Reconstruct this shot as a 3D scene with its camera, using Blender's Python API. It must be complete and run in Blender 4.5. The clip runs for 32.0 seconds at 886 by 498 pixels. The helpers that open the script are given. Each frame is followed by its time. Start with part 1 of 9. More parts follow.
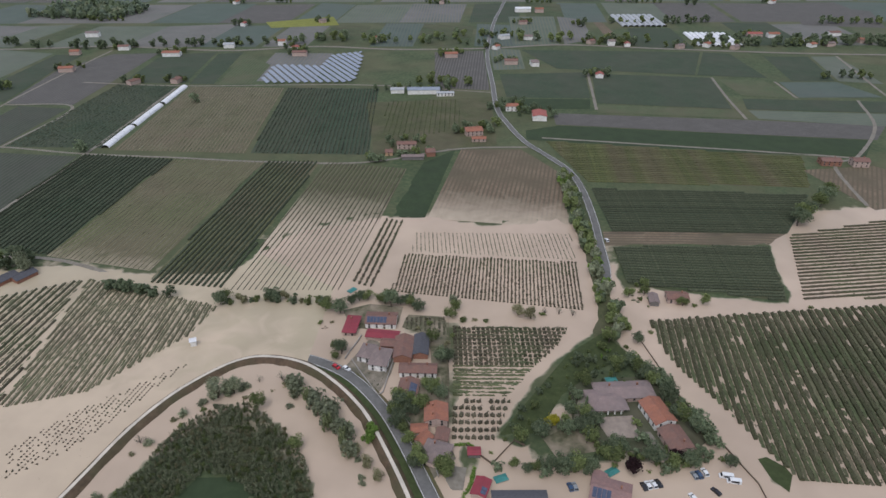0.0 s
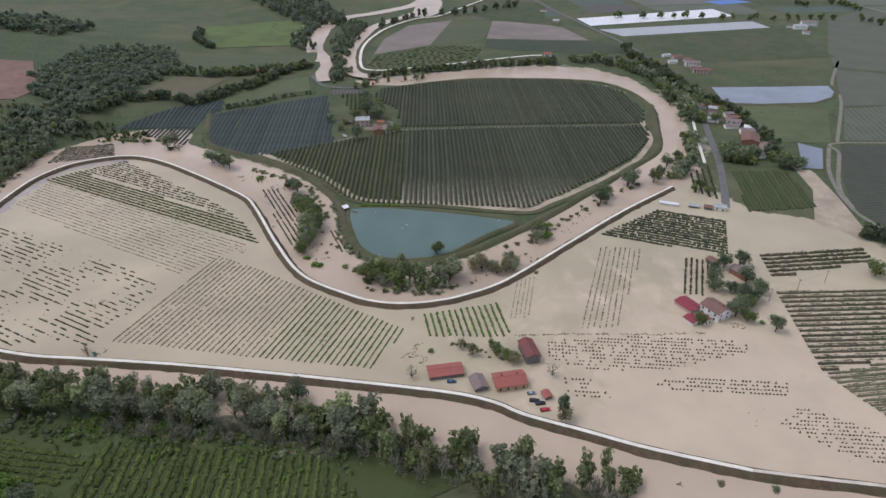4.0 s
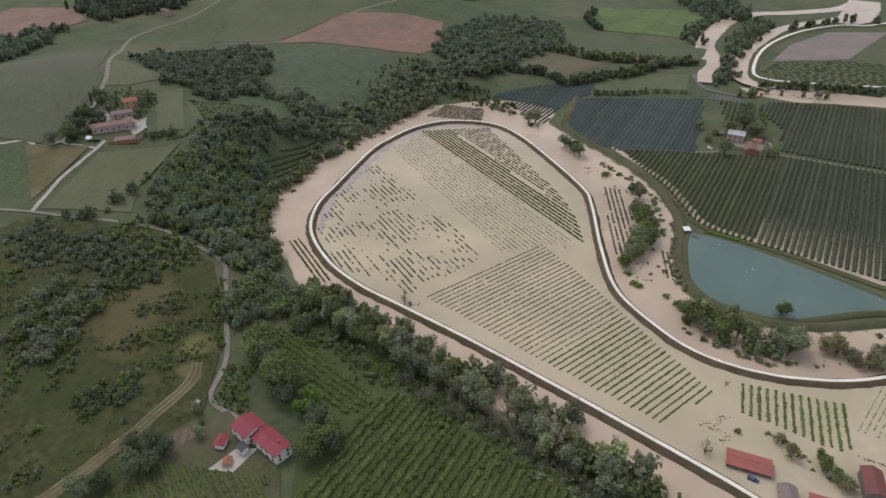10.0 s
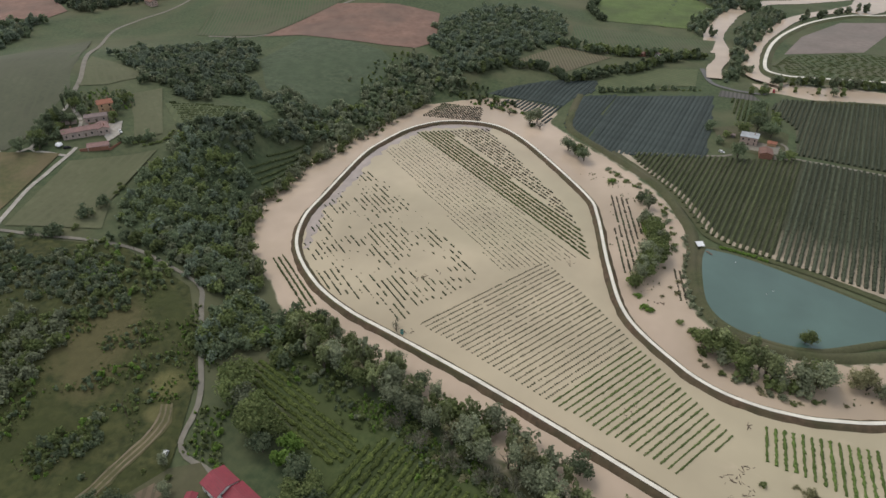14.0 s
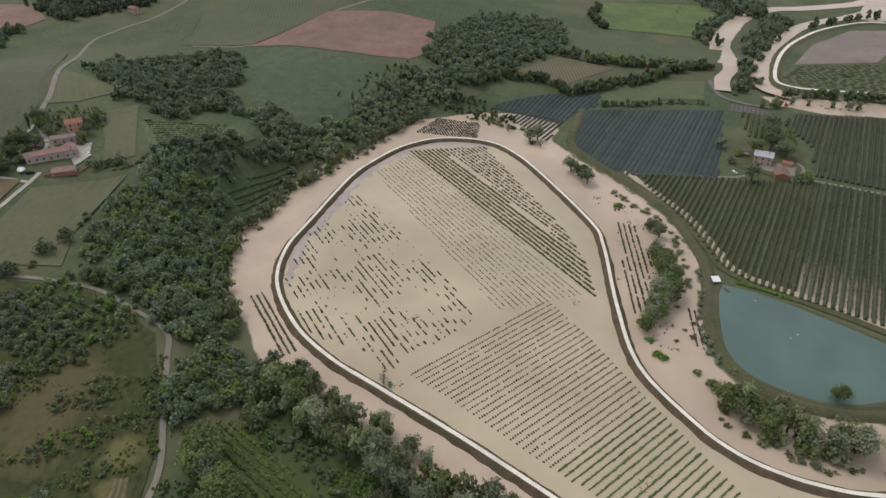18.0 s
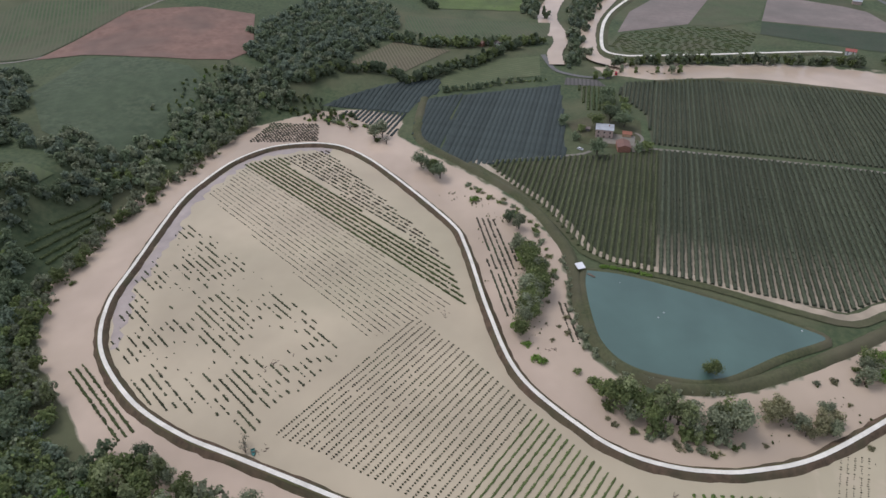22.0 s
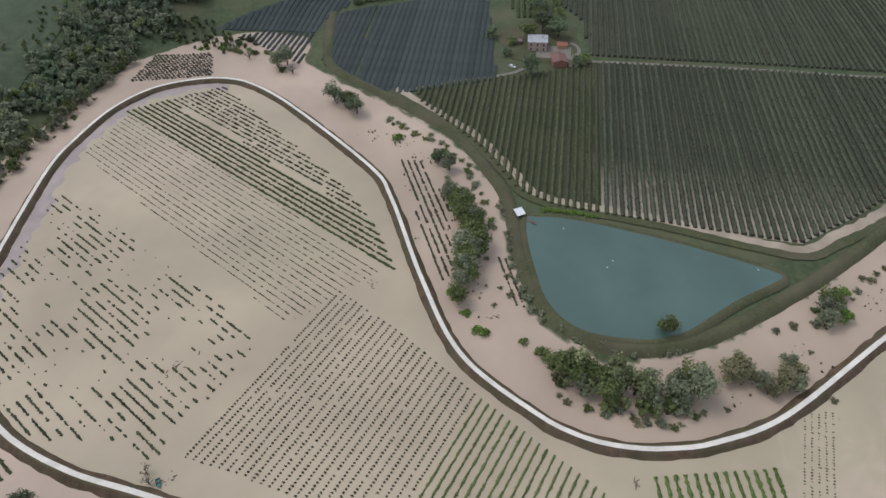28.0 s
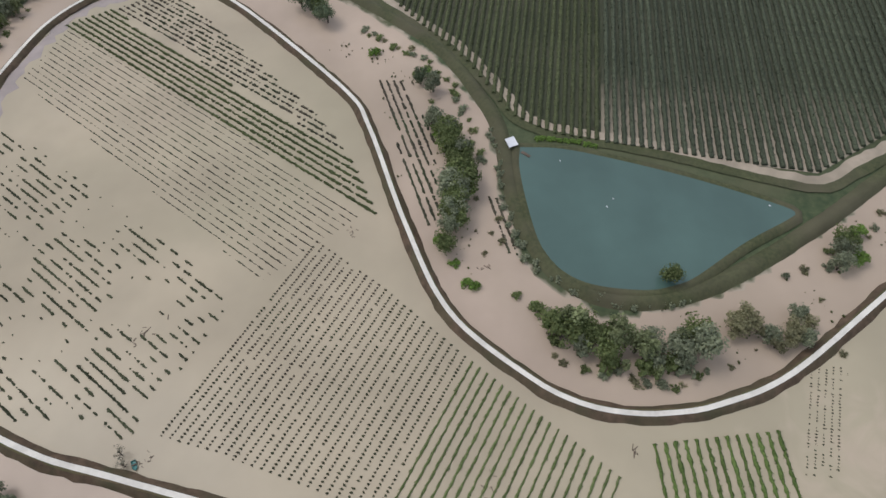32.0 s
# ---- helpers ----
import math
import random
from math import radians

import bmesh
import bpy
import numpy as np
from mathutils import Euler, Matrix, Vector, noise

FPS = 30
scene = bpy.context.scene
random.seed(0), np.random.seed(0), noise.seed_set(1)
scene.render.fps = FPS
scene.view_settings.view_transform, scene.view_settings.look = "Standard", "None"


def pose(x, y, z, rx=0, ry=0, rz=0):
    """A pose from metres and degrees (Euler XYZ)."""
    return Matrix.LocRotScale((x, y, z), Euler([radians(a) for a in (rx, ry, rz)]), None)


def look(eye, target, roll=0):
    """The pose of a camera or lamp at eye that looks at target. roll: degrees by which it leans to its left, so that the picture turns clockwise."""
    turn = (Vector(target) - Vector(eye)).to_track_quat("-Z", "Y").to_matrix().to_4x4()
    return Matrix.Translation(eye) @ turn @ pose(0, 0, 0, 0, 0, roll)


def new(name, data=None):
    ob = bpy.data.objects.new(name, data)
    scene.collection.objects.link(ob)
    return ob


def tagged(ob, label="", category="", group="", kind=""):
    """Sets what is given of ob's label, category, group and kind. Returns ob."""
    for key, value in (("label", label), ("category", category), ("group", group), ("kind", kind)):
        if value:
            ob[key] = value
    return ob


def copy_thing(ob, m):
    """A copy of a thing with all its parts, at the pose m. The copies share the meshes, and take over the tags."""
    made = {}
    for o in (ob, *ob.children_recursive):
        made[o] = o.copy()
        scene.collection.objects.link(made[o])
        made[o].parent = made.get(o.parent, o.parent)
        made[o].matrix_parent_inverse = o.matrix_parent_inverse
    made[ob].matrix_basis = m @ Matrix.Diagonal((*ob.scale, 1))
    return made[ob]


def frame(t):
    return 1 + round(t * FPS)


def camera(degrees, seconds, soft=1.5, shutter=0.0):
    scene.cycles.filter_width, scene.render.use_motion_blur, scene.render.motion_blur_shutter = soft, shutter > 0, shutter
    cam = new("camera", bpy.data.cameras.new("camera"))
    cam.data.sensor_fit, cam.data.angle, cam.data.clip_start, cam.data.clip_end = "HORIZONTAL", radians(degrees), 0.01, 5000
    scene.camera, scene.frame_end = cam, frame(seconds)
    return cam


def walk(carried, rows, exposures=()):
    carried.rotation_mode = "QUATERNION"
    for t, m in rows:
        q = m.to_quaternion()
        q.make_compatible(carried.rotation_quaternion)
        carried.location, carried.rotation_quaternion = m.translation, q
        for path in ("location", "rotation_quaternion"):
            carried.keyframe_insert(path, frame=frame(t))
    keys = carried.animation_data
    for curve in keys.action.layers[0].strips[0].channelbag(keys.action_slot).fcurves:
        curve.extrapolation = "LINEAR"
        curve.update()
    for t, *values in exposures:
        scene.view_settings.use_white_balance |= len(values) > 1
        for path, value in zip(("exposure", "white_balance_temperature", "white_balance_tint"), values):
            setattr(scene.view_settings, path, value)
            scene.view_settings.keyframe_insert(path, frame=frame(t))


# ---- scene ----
cam = camera(69.65, 32.0)
# seconds, eye x, y, z, yaw, pitch, roll
EXPOSURES = [(0.0, 0.28, 5900, 12), (1.0, 0.31, 5900, 14), (4.5, 0.33, 5860, 14), (7.0, 0.3, 5840, 14), (9.0, 0.3, 6060, 12), (10.0, 0.3, 6240, 11), (12.0, 0.3, 6420, 7), (14.5, 0.3, 6420, 7), (18.0, 0.32, 6400, 10), (19.0, 0.32, 6080, 13),
             (20.0, 0.32, 5900, 14), (24.0, 0.3, 5900, 13), (28.0, 0.24, 5900, 12), (32.0, 0.22, 5960, 11)]
ROWS = [
    (0.0, 0.00, 0.00, 200.00, -0.29, -30.25, -0.08),
    (0.5, 0.06, -0.13, 199.62, 10.32, -30.23, 0.02),
    (1.0, 0.10, -0.33, 199.24, 19.67, -30.19, -0.11),
    (1.5, 0.25, -0.52, 198.94, 30.68, -30.20, -0.05),
    (2.0, 0.46, -0.34, 198.33, 41.85, -30.22, 0.05),
    (2.5, 0.61, 0.14, 197.78, 52.02, -30.25, 0.06),
    (3.0, 0.52, 0.75, 197.14, 61.73, -30.29, 0.03),
    (3.5, 0.27, 1.19, 196.64, 71.41, -30.35, 0.02),
    (4.0, -0.04, 1.40, 196.15, 81.45, -30.45, 0.05),
    (4.5, -0.39, 1.55, 195.87, 91.47, -30.56, 0.14),
    (6.5, -4.98, 2.79, 195.63, 103.09, -30.41, 0.01),
    (7.0, -7.27, 2.60, 195.60, 103.12, -30.44, -0.14),
    (7.5, -9.88, 2.00, 195.58, 103.06, -30.66, -0.13),
    (8.0, -12.50, 1.14, 195.66, 109.83, -31.89, -0.10),
    (8.5, -15.41, 0.39, 195.81, 110.51, -31.87, -0.08),
    (9.0, -18.41, -0.67, 196.08, 110.48, -31.84, 0.01),
    (9.5, -21.61, -1.77, 196.52, 114.39, -31.90, 0.01),
    (10.0, -25.05, -2.99, 197.05, 114.42, -31.97, -0.01),
    (10.5, -28.61, -4.38, 197.43, 114.41, -33.10, -0.05),
    (11.0, -32.12, -5.72, 197.70, 114.40, -33.34, -0.04),
    (11.5, -35.67, -7.06, 197.79, 114.38, -33.31, -0.02),
    (12.0, -39.26, -8.51, 197.80, 114.34, -33.26, -0.03),
    (12.5, -42.90, -9.97, 197.74, 114.31, -33.24, 0.00),
    (13.0, -46.62, -11.42, 197.64, 114.29, -33.20, -0.01),
    (13.5, -50.82, -12.94, 197.80, 114.32, -33.22, -0.04),
    (14.0, -54.94, -14.47, 197.99, 114.30, -33.27, -0.01),
    (14.5, -58.90, -16.02, 198.06, 114.27, -33.24, -0.01),
    (16.5, -74.45, -21.96, 197.37, 114.23, -33.07, -0.03),
    (17.0, -78.69, -23.37, 197.36, 114.26, -33.10, -0.09),
    (17.5, -82.90, -24.72, 197.28, 114.27, -33.14, -0.11),
    (18.0, -87.33, -26.28, 197.14, 114.11, -33.17, 0.01),
    (18.5, -91.36, -27.69, 197.02, 102.05, -33.02, 0.01),
    (19.0, -95.07, -28.79, 196.78, 102.00, -32.94, -0.01),
    (19.5, -99.08, -29.57, 196.76, 101.93, -32.94, 0.04),
    (20.0, -103.07, -30.33, 196.76, 101.91, -33.39, 0.03),
    (20.5, -107.44, -31.07, 196.92, 101.90, -34.97, -0.02),
    (21.0, -111.80, -31.75, 197.15, 101.89, -34.98, -0.10),
    (21.5, -115.86, -32.17, 197.19, 101.93, -34.99, -0.12),
    (22.0, -119.82, -32.17, 197.04, 99.56, -34.93, -0.15),
    (22.5, -123.88, -32.18, 196.58, 91.03, -34.75, -0.14),
    (23.0, -127.35, -32.08, 196.14, 89.22, -34.68, -0.27),
    (23.5, -130.75, -31.78, 195.99, 89.39, -39.88, -0.52),
    (24.0, -134.66, -31.25, 195.76, 89.45, -41.39, -0.61),
    (24.5, -138.73, -30.69, 195.40, 89.52, -41.30, -0.69),
    (26.5, -154.05, -31.63, 194.38, 90.61, -43.35, -0.32),
    (27.0, -158.00, -31.47, 194.41, 92.68, -43.32, -0.33),
    (27.5, -161.97, -31.17, 194.38, 92.76, -43.48, -0.42),
    (28.0, -166.12, -30.91, 194.20, 92.81, -43.93, -0.48),
    (28.5, -169.87, -31.13, 194.19, 92.78, -45.11, -0.51),
    (29.0, -174.06, -31.55, 194.11, 92.68, -46.71, -0.45),
    (29.5, -178.48, -31.86, 194.19, 92.59, -48.30, -0.42),
    (30.0, -182.81, -31.77, 194.33, 92.64, -49.88, -0.48),
    (30.5, -187.20, -31.59, 194.55, 92.72, -51.45, -0.57),
    (31.0, -191.55, -31.37, 194.68, 92.78, -51.73, -0.66),
    (31.5, -195.70, -31.06, 194.69, 91.49, -51.67, -0.73),
    (32.0, -200.06, -30.74, 194.90, 91.53, -54.78, -0.87),
]
walk(cam, [(t, look((x, y, z), (x - math.sin(radians(a)) * math.cos(radians(b)), y + math.cos(radians(a)) * math.cos(radians(b)), z + math.sin(radians(b))), c)) for t, x, y, z, a, b, c in ROWS], EXPOSURES)

# ---- light ----
world = bpy.data.worlds.new("overcast_sky")
scene.world = world
world.use_nodes = True
wn, wl = world.node_tree.nodes, world.node_tree.links
sky = wn.new("ShaderNodeTexSky")
sky.sky_type, sky.sun_disc, sky.sun_elevation, sky.sun_rotation = "NISHITA", False, radians(55), radians(200)
sky.air_density, sky.dust_density, sky.ozone_density = 1.0, 4.0, 1.0
soft_sky = wn.new("ShaderNodeMixRGB")
soft_sky.inputs["Fac"].default_value = 0.6
soft_sky.inputs["Color2"].default_value = (7.0, 7.1, 7.4, 1)
wl.new(sky.outputs["Color"], soft_sky.inputs["Color1"])
wl.new(soft_sky.outputs["Color"], wn["Background"].inputs["Color"])
wn["Background"].inputs["Strength"].default_value = 0.1
sun = new("sun", bpy.data.lights.new("sun", "SUN"))
sun.data.energy, sun.data.angle, sun.data.color = 0.9, radians(25), (1.0, 0.96, 0.9)
sun.matrix_world = look((0, 0, 300), (60, 160, 0))


# ---- materials ----
def mat(name, tones, big=0.03, fine=0.9, rough=0.9, bump=0.25, bump_dist=0.2, spec=0.25, metal=0.0, stripe=None, vary=0.0, leafy=0.0, silt=None, spots=(), margin=False, thin=0.0):
    """tones: two or three colours mixed by noise at two scales. stripe: (metres, colour, share) for bands along the object's x."""
    m = bpy.data.materials.new(name)
    m.use_nodes = True
    n, l = m.node_tree.nodes, m.node_tree.links
    b = n["Principled BSDF"]
    b.inputs["Roughness"].default_value, b.inputs["Metallic"].default_value = rough, metal
    b.inputs["Specular IOR Level"].default_value = spec
    tc = n.new("ShaderNodeTexCoord")

    def noise_at(scale, detail, dist=0.0):
        t = n.new("ShaderNodeTexNoise")
        t.inputs["Scale"].default_value, t.inputs["Detail"].default_value, t.inputs["Distortion"].default_value = scale, detail, dist
        l.new(tc.outputs["Object"], t.inputs["Vector"])
        return t.outputs["Fac"]

    def mix(kind, fac, a, c):
        x = n.new("ShaderNodeMixRGB")
        x.blend_type = kind
        for key, v in (("Fac", fac), ("Color1", a), ("Color2", c)):
            if isinstance(v, (int, float)):
                x.inputs[key].default_value = v
            elif isinstance(v, tuple):
                x.inputs[key].default_value = (*v, 1)
            else:
                l.new(v, x.inputs[key])
        return x.outputs["Color"]

    def steep(v, lo, hi):
        r = n.new("ShaderNodeMapRange")
        r.inputs["From Min"].default_value, r.inputs["From Max"].default_value = lo, hi
        l.new(v, r.inputs["Value"])
        return r.outputs["Result"]

    small = noise_at(fine, 5)
    col = mix("MIX", steep(small, 0.33, 0.67), tones[0], tones[1])
    if len(tones) > 2:
        col = mix("MIX", steep(noise_at(big, 4, 0.6), 0.42, 0.66), col, tones[2])
    col = mix("MULTIPLY", 0.45, col, mix("MIX", steep(noise_at(big * 3.1, 4), 0.3, 0.7), (0.62, 0.62, 0.62), (1.15, 1.15, 1.15)))
    if stripe:
        sep = n.new("ShaderNodeSeparateXYZ")
        l.new(tc.outputs["Object"], sep.inputs[0])
        a = n.new("ShaderNodeMath")
        a.operation, a.inputs[1].default_value = "MULTIPLY", 6.2832 / stripe[0]
        l.new(sep.outputs["Y"], a.inputs[0])
        wob = n.new("ShaderNodeMath")
        wob.operation, wob.inputs[1].default_value = "MULTIPLY_ADD", 1.2
        l.new(small, wob.inputs[0])
        l.new(a.outputs[0], wob.inputs[2])
        s = n.new("ShaderNodeMath")
        s.operation = "SINE"
        l.new(wob.outputs[0], s.inputs[0])
        col = mix("MIX", steep(s.outputs[0], 1 - 2 * stripe[2] - 0.4, 1 - 2 * stripe[2] + 0.4), col, stripe[1])
    if vary:
        info = n.new("ShaderNodeObjectInfo")
        r = n.new("ShaderNodeMapRange")
        r.inputs["To Min"].default_value, r.inputs["To Max"].default_value = 1 - vary, 1 + vary
        l.new(info.outputs["Random"], r.inputs["Value"])
        col = mix("MULTIPLY", 1.0, col, r.outputs["Result"])
    if leafy:
        isle = n.new("ShaderNodeNewGeometry")
        r = n.new("ShaderNodeMapRange")
        r.inputs["To Min"].default_value, r.inputs["To Max"].default_value = 1 - leafy, 1 + leafy
        l.new(isle.outputs["Random Per Island"], r.inputs["Value"])
        col = mix("MULTIPLY", 1.0, col, r.outputs["Result"])
    if silt:
        sep = n.new("ShaderNodeSeparateXYZ")
        l.new(tc.outputs["Object"], sep.inputs[0])
        a = n.new("ShaderNodeMath")
        a.operation, a.inputs[1].default_value = "MULTIPLY_ADD", 34.0
        l.new(noise_at(0.09, 6, 1.0), a.inputs[0])
        l.new(sep.outputs["X"], a.inputs[2])
        col = mix("MIX", steep(a.outputs[0], silt[1] + 17, silt[0] + 17), col, (0.44, 0.365, 0.275))
    if spots or margin:
        place = n.new("ShaderNodeNewGeometry")
        sep = n.new("ShaderNodeSeparateXYZ")
        l.new(place.outputs["Position"], sep.inputs[0])
    for sx, sy, r, tint in spots:
        d = n.new("ShaderNodeVectorMath")
        d.operation, d.inputs[1].default_value = "MULTIPLY_ADD", (1, 1, 0)
        d.inputs[2].default_value = (-sx, -sy, 0)
        l.new(place.outputs["Position"], d.inputs[0])
        e = n.new("ShaderNodeVectorMath")
        e.operation = "LENGTH"
        l.new(d.outputs[0], e.inputs[0])
        a = n.new("ShaderNodeMath")
        a.operation, a.inputs[1].default_value = "MULTIPLY_ADD", r * 1.8
        l.new(noise_at(0.07, 6, 0.8), a.inputs[0])
        l.new(e.outputs["Value"], a.inputs[2])
        col = mix("MIX", steep(a.outputs[0], r * 2.05, r * 1.5), col, mix("MULTIPLY", 0.5, tint, mix("MIX", small, (0.6, 0.6, 0.6), (1.3, 1.3, 1.3))))
    if margin:
        a = n.new("ShaderNodeMath")
        a.operation, a.inputs[1].default_value = "MULTIPLY_ADD", 0.5
        l.new(noise_at(0.12, 6, 0.6), a.inputs[0])
        l.new(sep.outputs["Z"], a.inputs[2])
        col = mix("MIX", steep(a.outputs[0], 0.42, 0.25), col, (0.4, 0.335, 0.25))
    l.new(col, b.inputs["Base Color"])
    if thin:
        back = n.new("ShaderNodeBsdfTranslucent")
        l.new(col, back.inputs["Color"])
        both = n.new("ShaderNodeMixShader")
        both.inputs["Fac"].default_value = thin
        l.new(b.outputs[0], both.inputs[1])
        l.new(back.outputs[0], both.inputs[2])
        l.new(both.outputs[0], n["Material Output"].inputs["Surface"])
    if bump:
        bm = n.new("ShaderNodeBump")
        bm.inputs["Strength"].default_value, bm.inputs["Distance"].default_value = bump, bump_dist
        l.new(small, bm.inputs["Height"])
        l.new(bm.outputs["Normal"], b.inputs["Normal"])
    return m


M = {}
M["water"] = mat("muddy_water", [(0.463, 0.364, 0.276), (0.504, 0.393, 0.301), (0.432, 0.343, 0.254)], 0.006, 0.05, 0.2, 0.03, 0.05, 0.1)
M["basin"] = mat("grey_flood_water", [(0.435, 0.367, 0.26), (0.458, 0.383, 0.27), (0.403, 0.35, 0.24)], 0.006, 0.05, 0.2, 0.03, 0.05, 0.1, spots=((-160, 160, 120, (0.5, 0.405, 0.298)),))
M["pond"] = mat("pond_water", [(0.075, 0.124, 0.104), (0.08, 0.132, 0.11)], 0.01, 0.06, 0.08, 0.02, 0.05, 0.5)
M["lake"] = mat("grey_pond_water", [(0.15, 0.17, 0.21), (0.165, 0.185, 0.225)], 0.01, 0.06, 0.1, 0.02, 0.05, 0.5)
M["ground"] = mat("meadow", [(0.0512, 0.0732, 0.0342), (0.0878, 0.107, 0.0512), (0.104, 0.105, 0.0561)], 0.012, 0.35, margin=True)
M["grass"] = mat("grass", [(0.058, 0.066, 0.03), (0.092, 0.096, 0.045), (0.1, 0.092, 0.054)], 0.03, 0.7)
M["grass_dark"] = mat("dark_grass", [(0.0496, 0.069, 0.0324), (0.0731, 0.0897, 0.0433), (0.085, 0.0874, 0.0476)], 0.02, 0.5)
M["grass_lush"] = mat("lush_grass", [(0.046, 0.064, 0.021), (0.072, 0.09, 0.032), (0.06, 0.074, 0.026)], 0.03, 0.5)
M["dry_grass"] = mat("dry_grass", [(0.12, 0.105, 0.05), (0.085, 0.09, 0.038), (0.15, 0.115, 0.065)], 0.03, 0.4)
M["mud"] = mat("wet_mud", [(0.135, 0.094, 0.062), (0.082, 0.058, 0.038), (0.085, 0.075, 0.042)], 0.06, 0.4, 0.8, 0.6, 0.4, 0.15)
M["silt"] = mat("pale_silt", [(0.36, 0.3, 0.22), (0.43, 0.35, 0.26), (0.3, 0.25, 0.18)], 0.03, 0.3, 0.6)
M["gravel"] = mat("pale_gravel", [(0.74, 0.695, 0.61), (0.66, 0.615, 0.53), (0.74, 0.7, 0.61)], 0.05, 0.8)
M["dusty"] = mat("dusty_gravel", [(0.6, 0.54, 0.455), (0.5, 0.44, 0.36), (0.56, 0.51, 0.43)], 0.05, 0.6)
M["lane"] = mat("farm_lane", [(0.24, 0.216, 0.176), (0.176, 0.156, 0.124), (0.208, 0.192, 0.16)], 0.05, 0.5)
M["asphalt"] = mat("asphalt", [(0.125, 0.122, 0.115), (0.155, 0.15, 0.142)], 0.05, 0.7, 0.8)
M["paint"] = mat("road_paint", [(0.72, 0.72, 0.7), (0.6, 0.6, 0.58)], 0.3, 2.0)
M["muddy_garden"] = mat("silted_garden", [(0.075, 0.08, 0.042), (0.15, 0.135, 0.088), (0.27, 0.225, 0.165)], 0.09, 0.5)
M["muddy_yard"] = mat("muddy_yard", [(0.17, 0.15, 0.115), (0.27, 0.232, 0.18), (0.12, 0.112, 0.08)], 0.1, 0.45)
M["paving"] = mat("pinkish_paving", [(0.31, 0.255, 0.21), (0.26, 0.215, 0.18)], 0.08, 0.6)
M["yard"] = mat("pale_yard", [(0.42, 0.39, 0.34), (0.33, 0.3, 0.26)], 0.06, 0.4)
# crops and fields
# f_dark: blue raised a little to paint in haze over the plain
M["f_dark"] = mat("dark_crop", [(0.0311, 0.0556, 0.032), (0.0502, 0.0766, 0.0437), (0.0598, 0.0741, 0.0495)], 0.02, 0.4, stripe=(3.5, (0.06, 0.065, 0.04), 0.35))
M["f_green"] = mat("green_crop", [(0.0575, 0.0862, 0.0386), (0.0805, 0.108, 0.0515), (0.0978, 0.101, 0.0579)], 0.02, 0.4, stripe=(3.5, (0.1, 0.1, 0.058), 0.35))
M["f_olive"] = mat("olive_crop", [(0.085, 0.09, 0.045), (0.12, 0.11, 0.062), (0.13, 0.105, 0.068)], 0.015, 0.4, stripe=(3.2, (0.15, 0.13, 0.085), 0.35))
M["f_brown"] = mat("brown_soil", [(0.15, 0.11, 0.075), (0.19, 0.145, 0.1), (0.12, 0.1, 0.065)], 0.02, 0.4, stripe=(3.2, (0.11, 0.09, 0.06), 0.35))
M["f_grey"] = mat("grey_soil", [(0.11, 0.0994, 0.0951), (0.138, 0.124, 0.116)], 0.02, 0.4, stripe=(3.4, (0.075, 0.075, 0.062), 0.4))
M["f_red"] = mat("red_soil", [(0.192, 0.115, 0.0869), (0.238, 0.147, 0.114), (0.172, 0.115, 0.0905)], 0.02, 0.2)
M["f_net"] = mat("dark_net_floor", [(0.0425, 0.055, 0.05), (0.0625, 0.075, 0.065)], 0.02, 0.5)
M["f_bright"] = mat("bright_meadow", [(0.095, 0.135, 0.04), (0.12, 0.155, 0.055), (0.09, 0.115, 0.045)], 0.02, 0.3)
M["f_yellow"] = mat("flowering_crop", [(0.22, 0.22, 0.04), (0.16, 0.18, 0.05)], 0.03, 0.5)
M["f_lime"] = mat("mown_meadow", [(0.1, 0.118, 0.056), (0.125, 0.135, 0.068), (0.09, 0.11, 0.05)], 0.02, 0.3, stripe=(5.0, (0.085, 0.1, 0.05), 0.3))
M["f_dusk"] = mat("dusky_vines", [(0.049, 0.06, 0.04), (0.064, 0.074, 0.05), (0.06, 0.064, 0.047)], 0.02, 0.35, stripe=(3.6, (0.074, 0.076, 0.06), 0.3))
M["f_bushy"] = mat("bushy_orchard_floor", [(0.085, 0.09, 0.045), (0.115, 0.112, 0.058), (0.1, 0.09, 0.055)], 0.03, 0.4)
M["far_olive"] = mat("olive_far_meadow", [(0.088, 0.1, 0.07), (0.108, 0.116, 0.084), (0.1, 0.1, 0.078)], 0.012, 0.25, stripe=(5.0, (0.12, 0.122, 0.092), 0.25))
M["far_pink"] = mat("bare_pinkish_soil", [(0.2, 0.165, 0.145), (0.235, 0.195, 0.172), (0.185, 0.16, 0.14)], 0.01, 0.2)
M["r_umber"] = mat("brownish_vine_leaves", [(0.046, 0.047, 0.026), (0.104, 0.098, 0.055), (0.06, 0.066, 0.032)], 0.05, 1.6, bump=0.8, leafy=0.28, vary=0.15)
M["r_under"] = mat("muddy_undergrowth", [(0.062, 0.08, 0.036), (0.115, 0.13, 0.066), (0.13, 0.115, 0.075)], 0.03, 0.9, bump=0.6, leafy=0.2)
M["r_grassy"] = mat("grassy_silted_growth", [(0.085, 0.1, 0.045), (0.15, 0.155, 0.08)], 0.2, 1.6, bump=0.6, leafy=0.28, vary=0.2)
M["r_bushy"] = mat("bushy_orchard_leaves", [(0.052, 0.064, 0.024), (0.115, 0.122, 0.048), (0.1, 0.09, 0.05)], 0.06, 1.2, bump=0.8, leafy=0.28, vary=0.12)
M["orch_floor"] = mat("orchard_floor", [(0.075, 0.08, 0.048), (0.11, 0.105, 0.068), (0.06, 0.068, 0.038)], 0.012, 0.5)
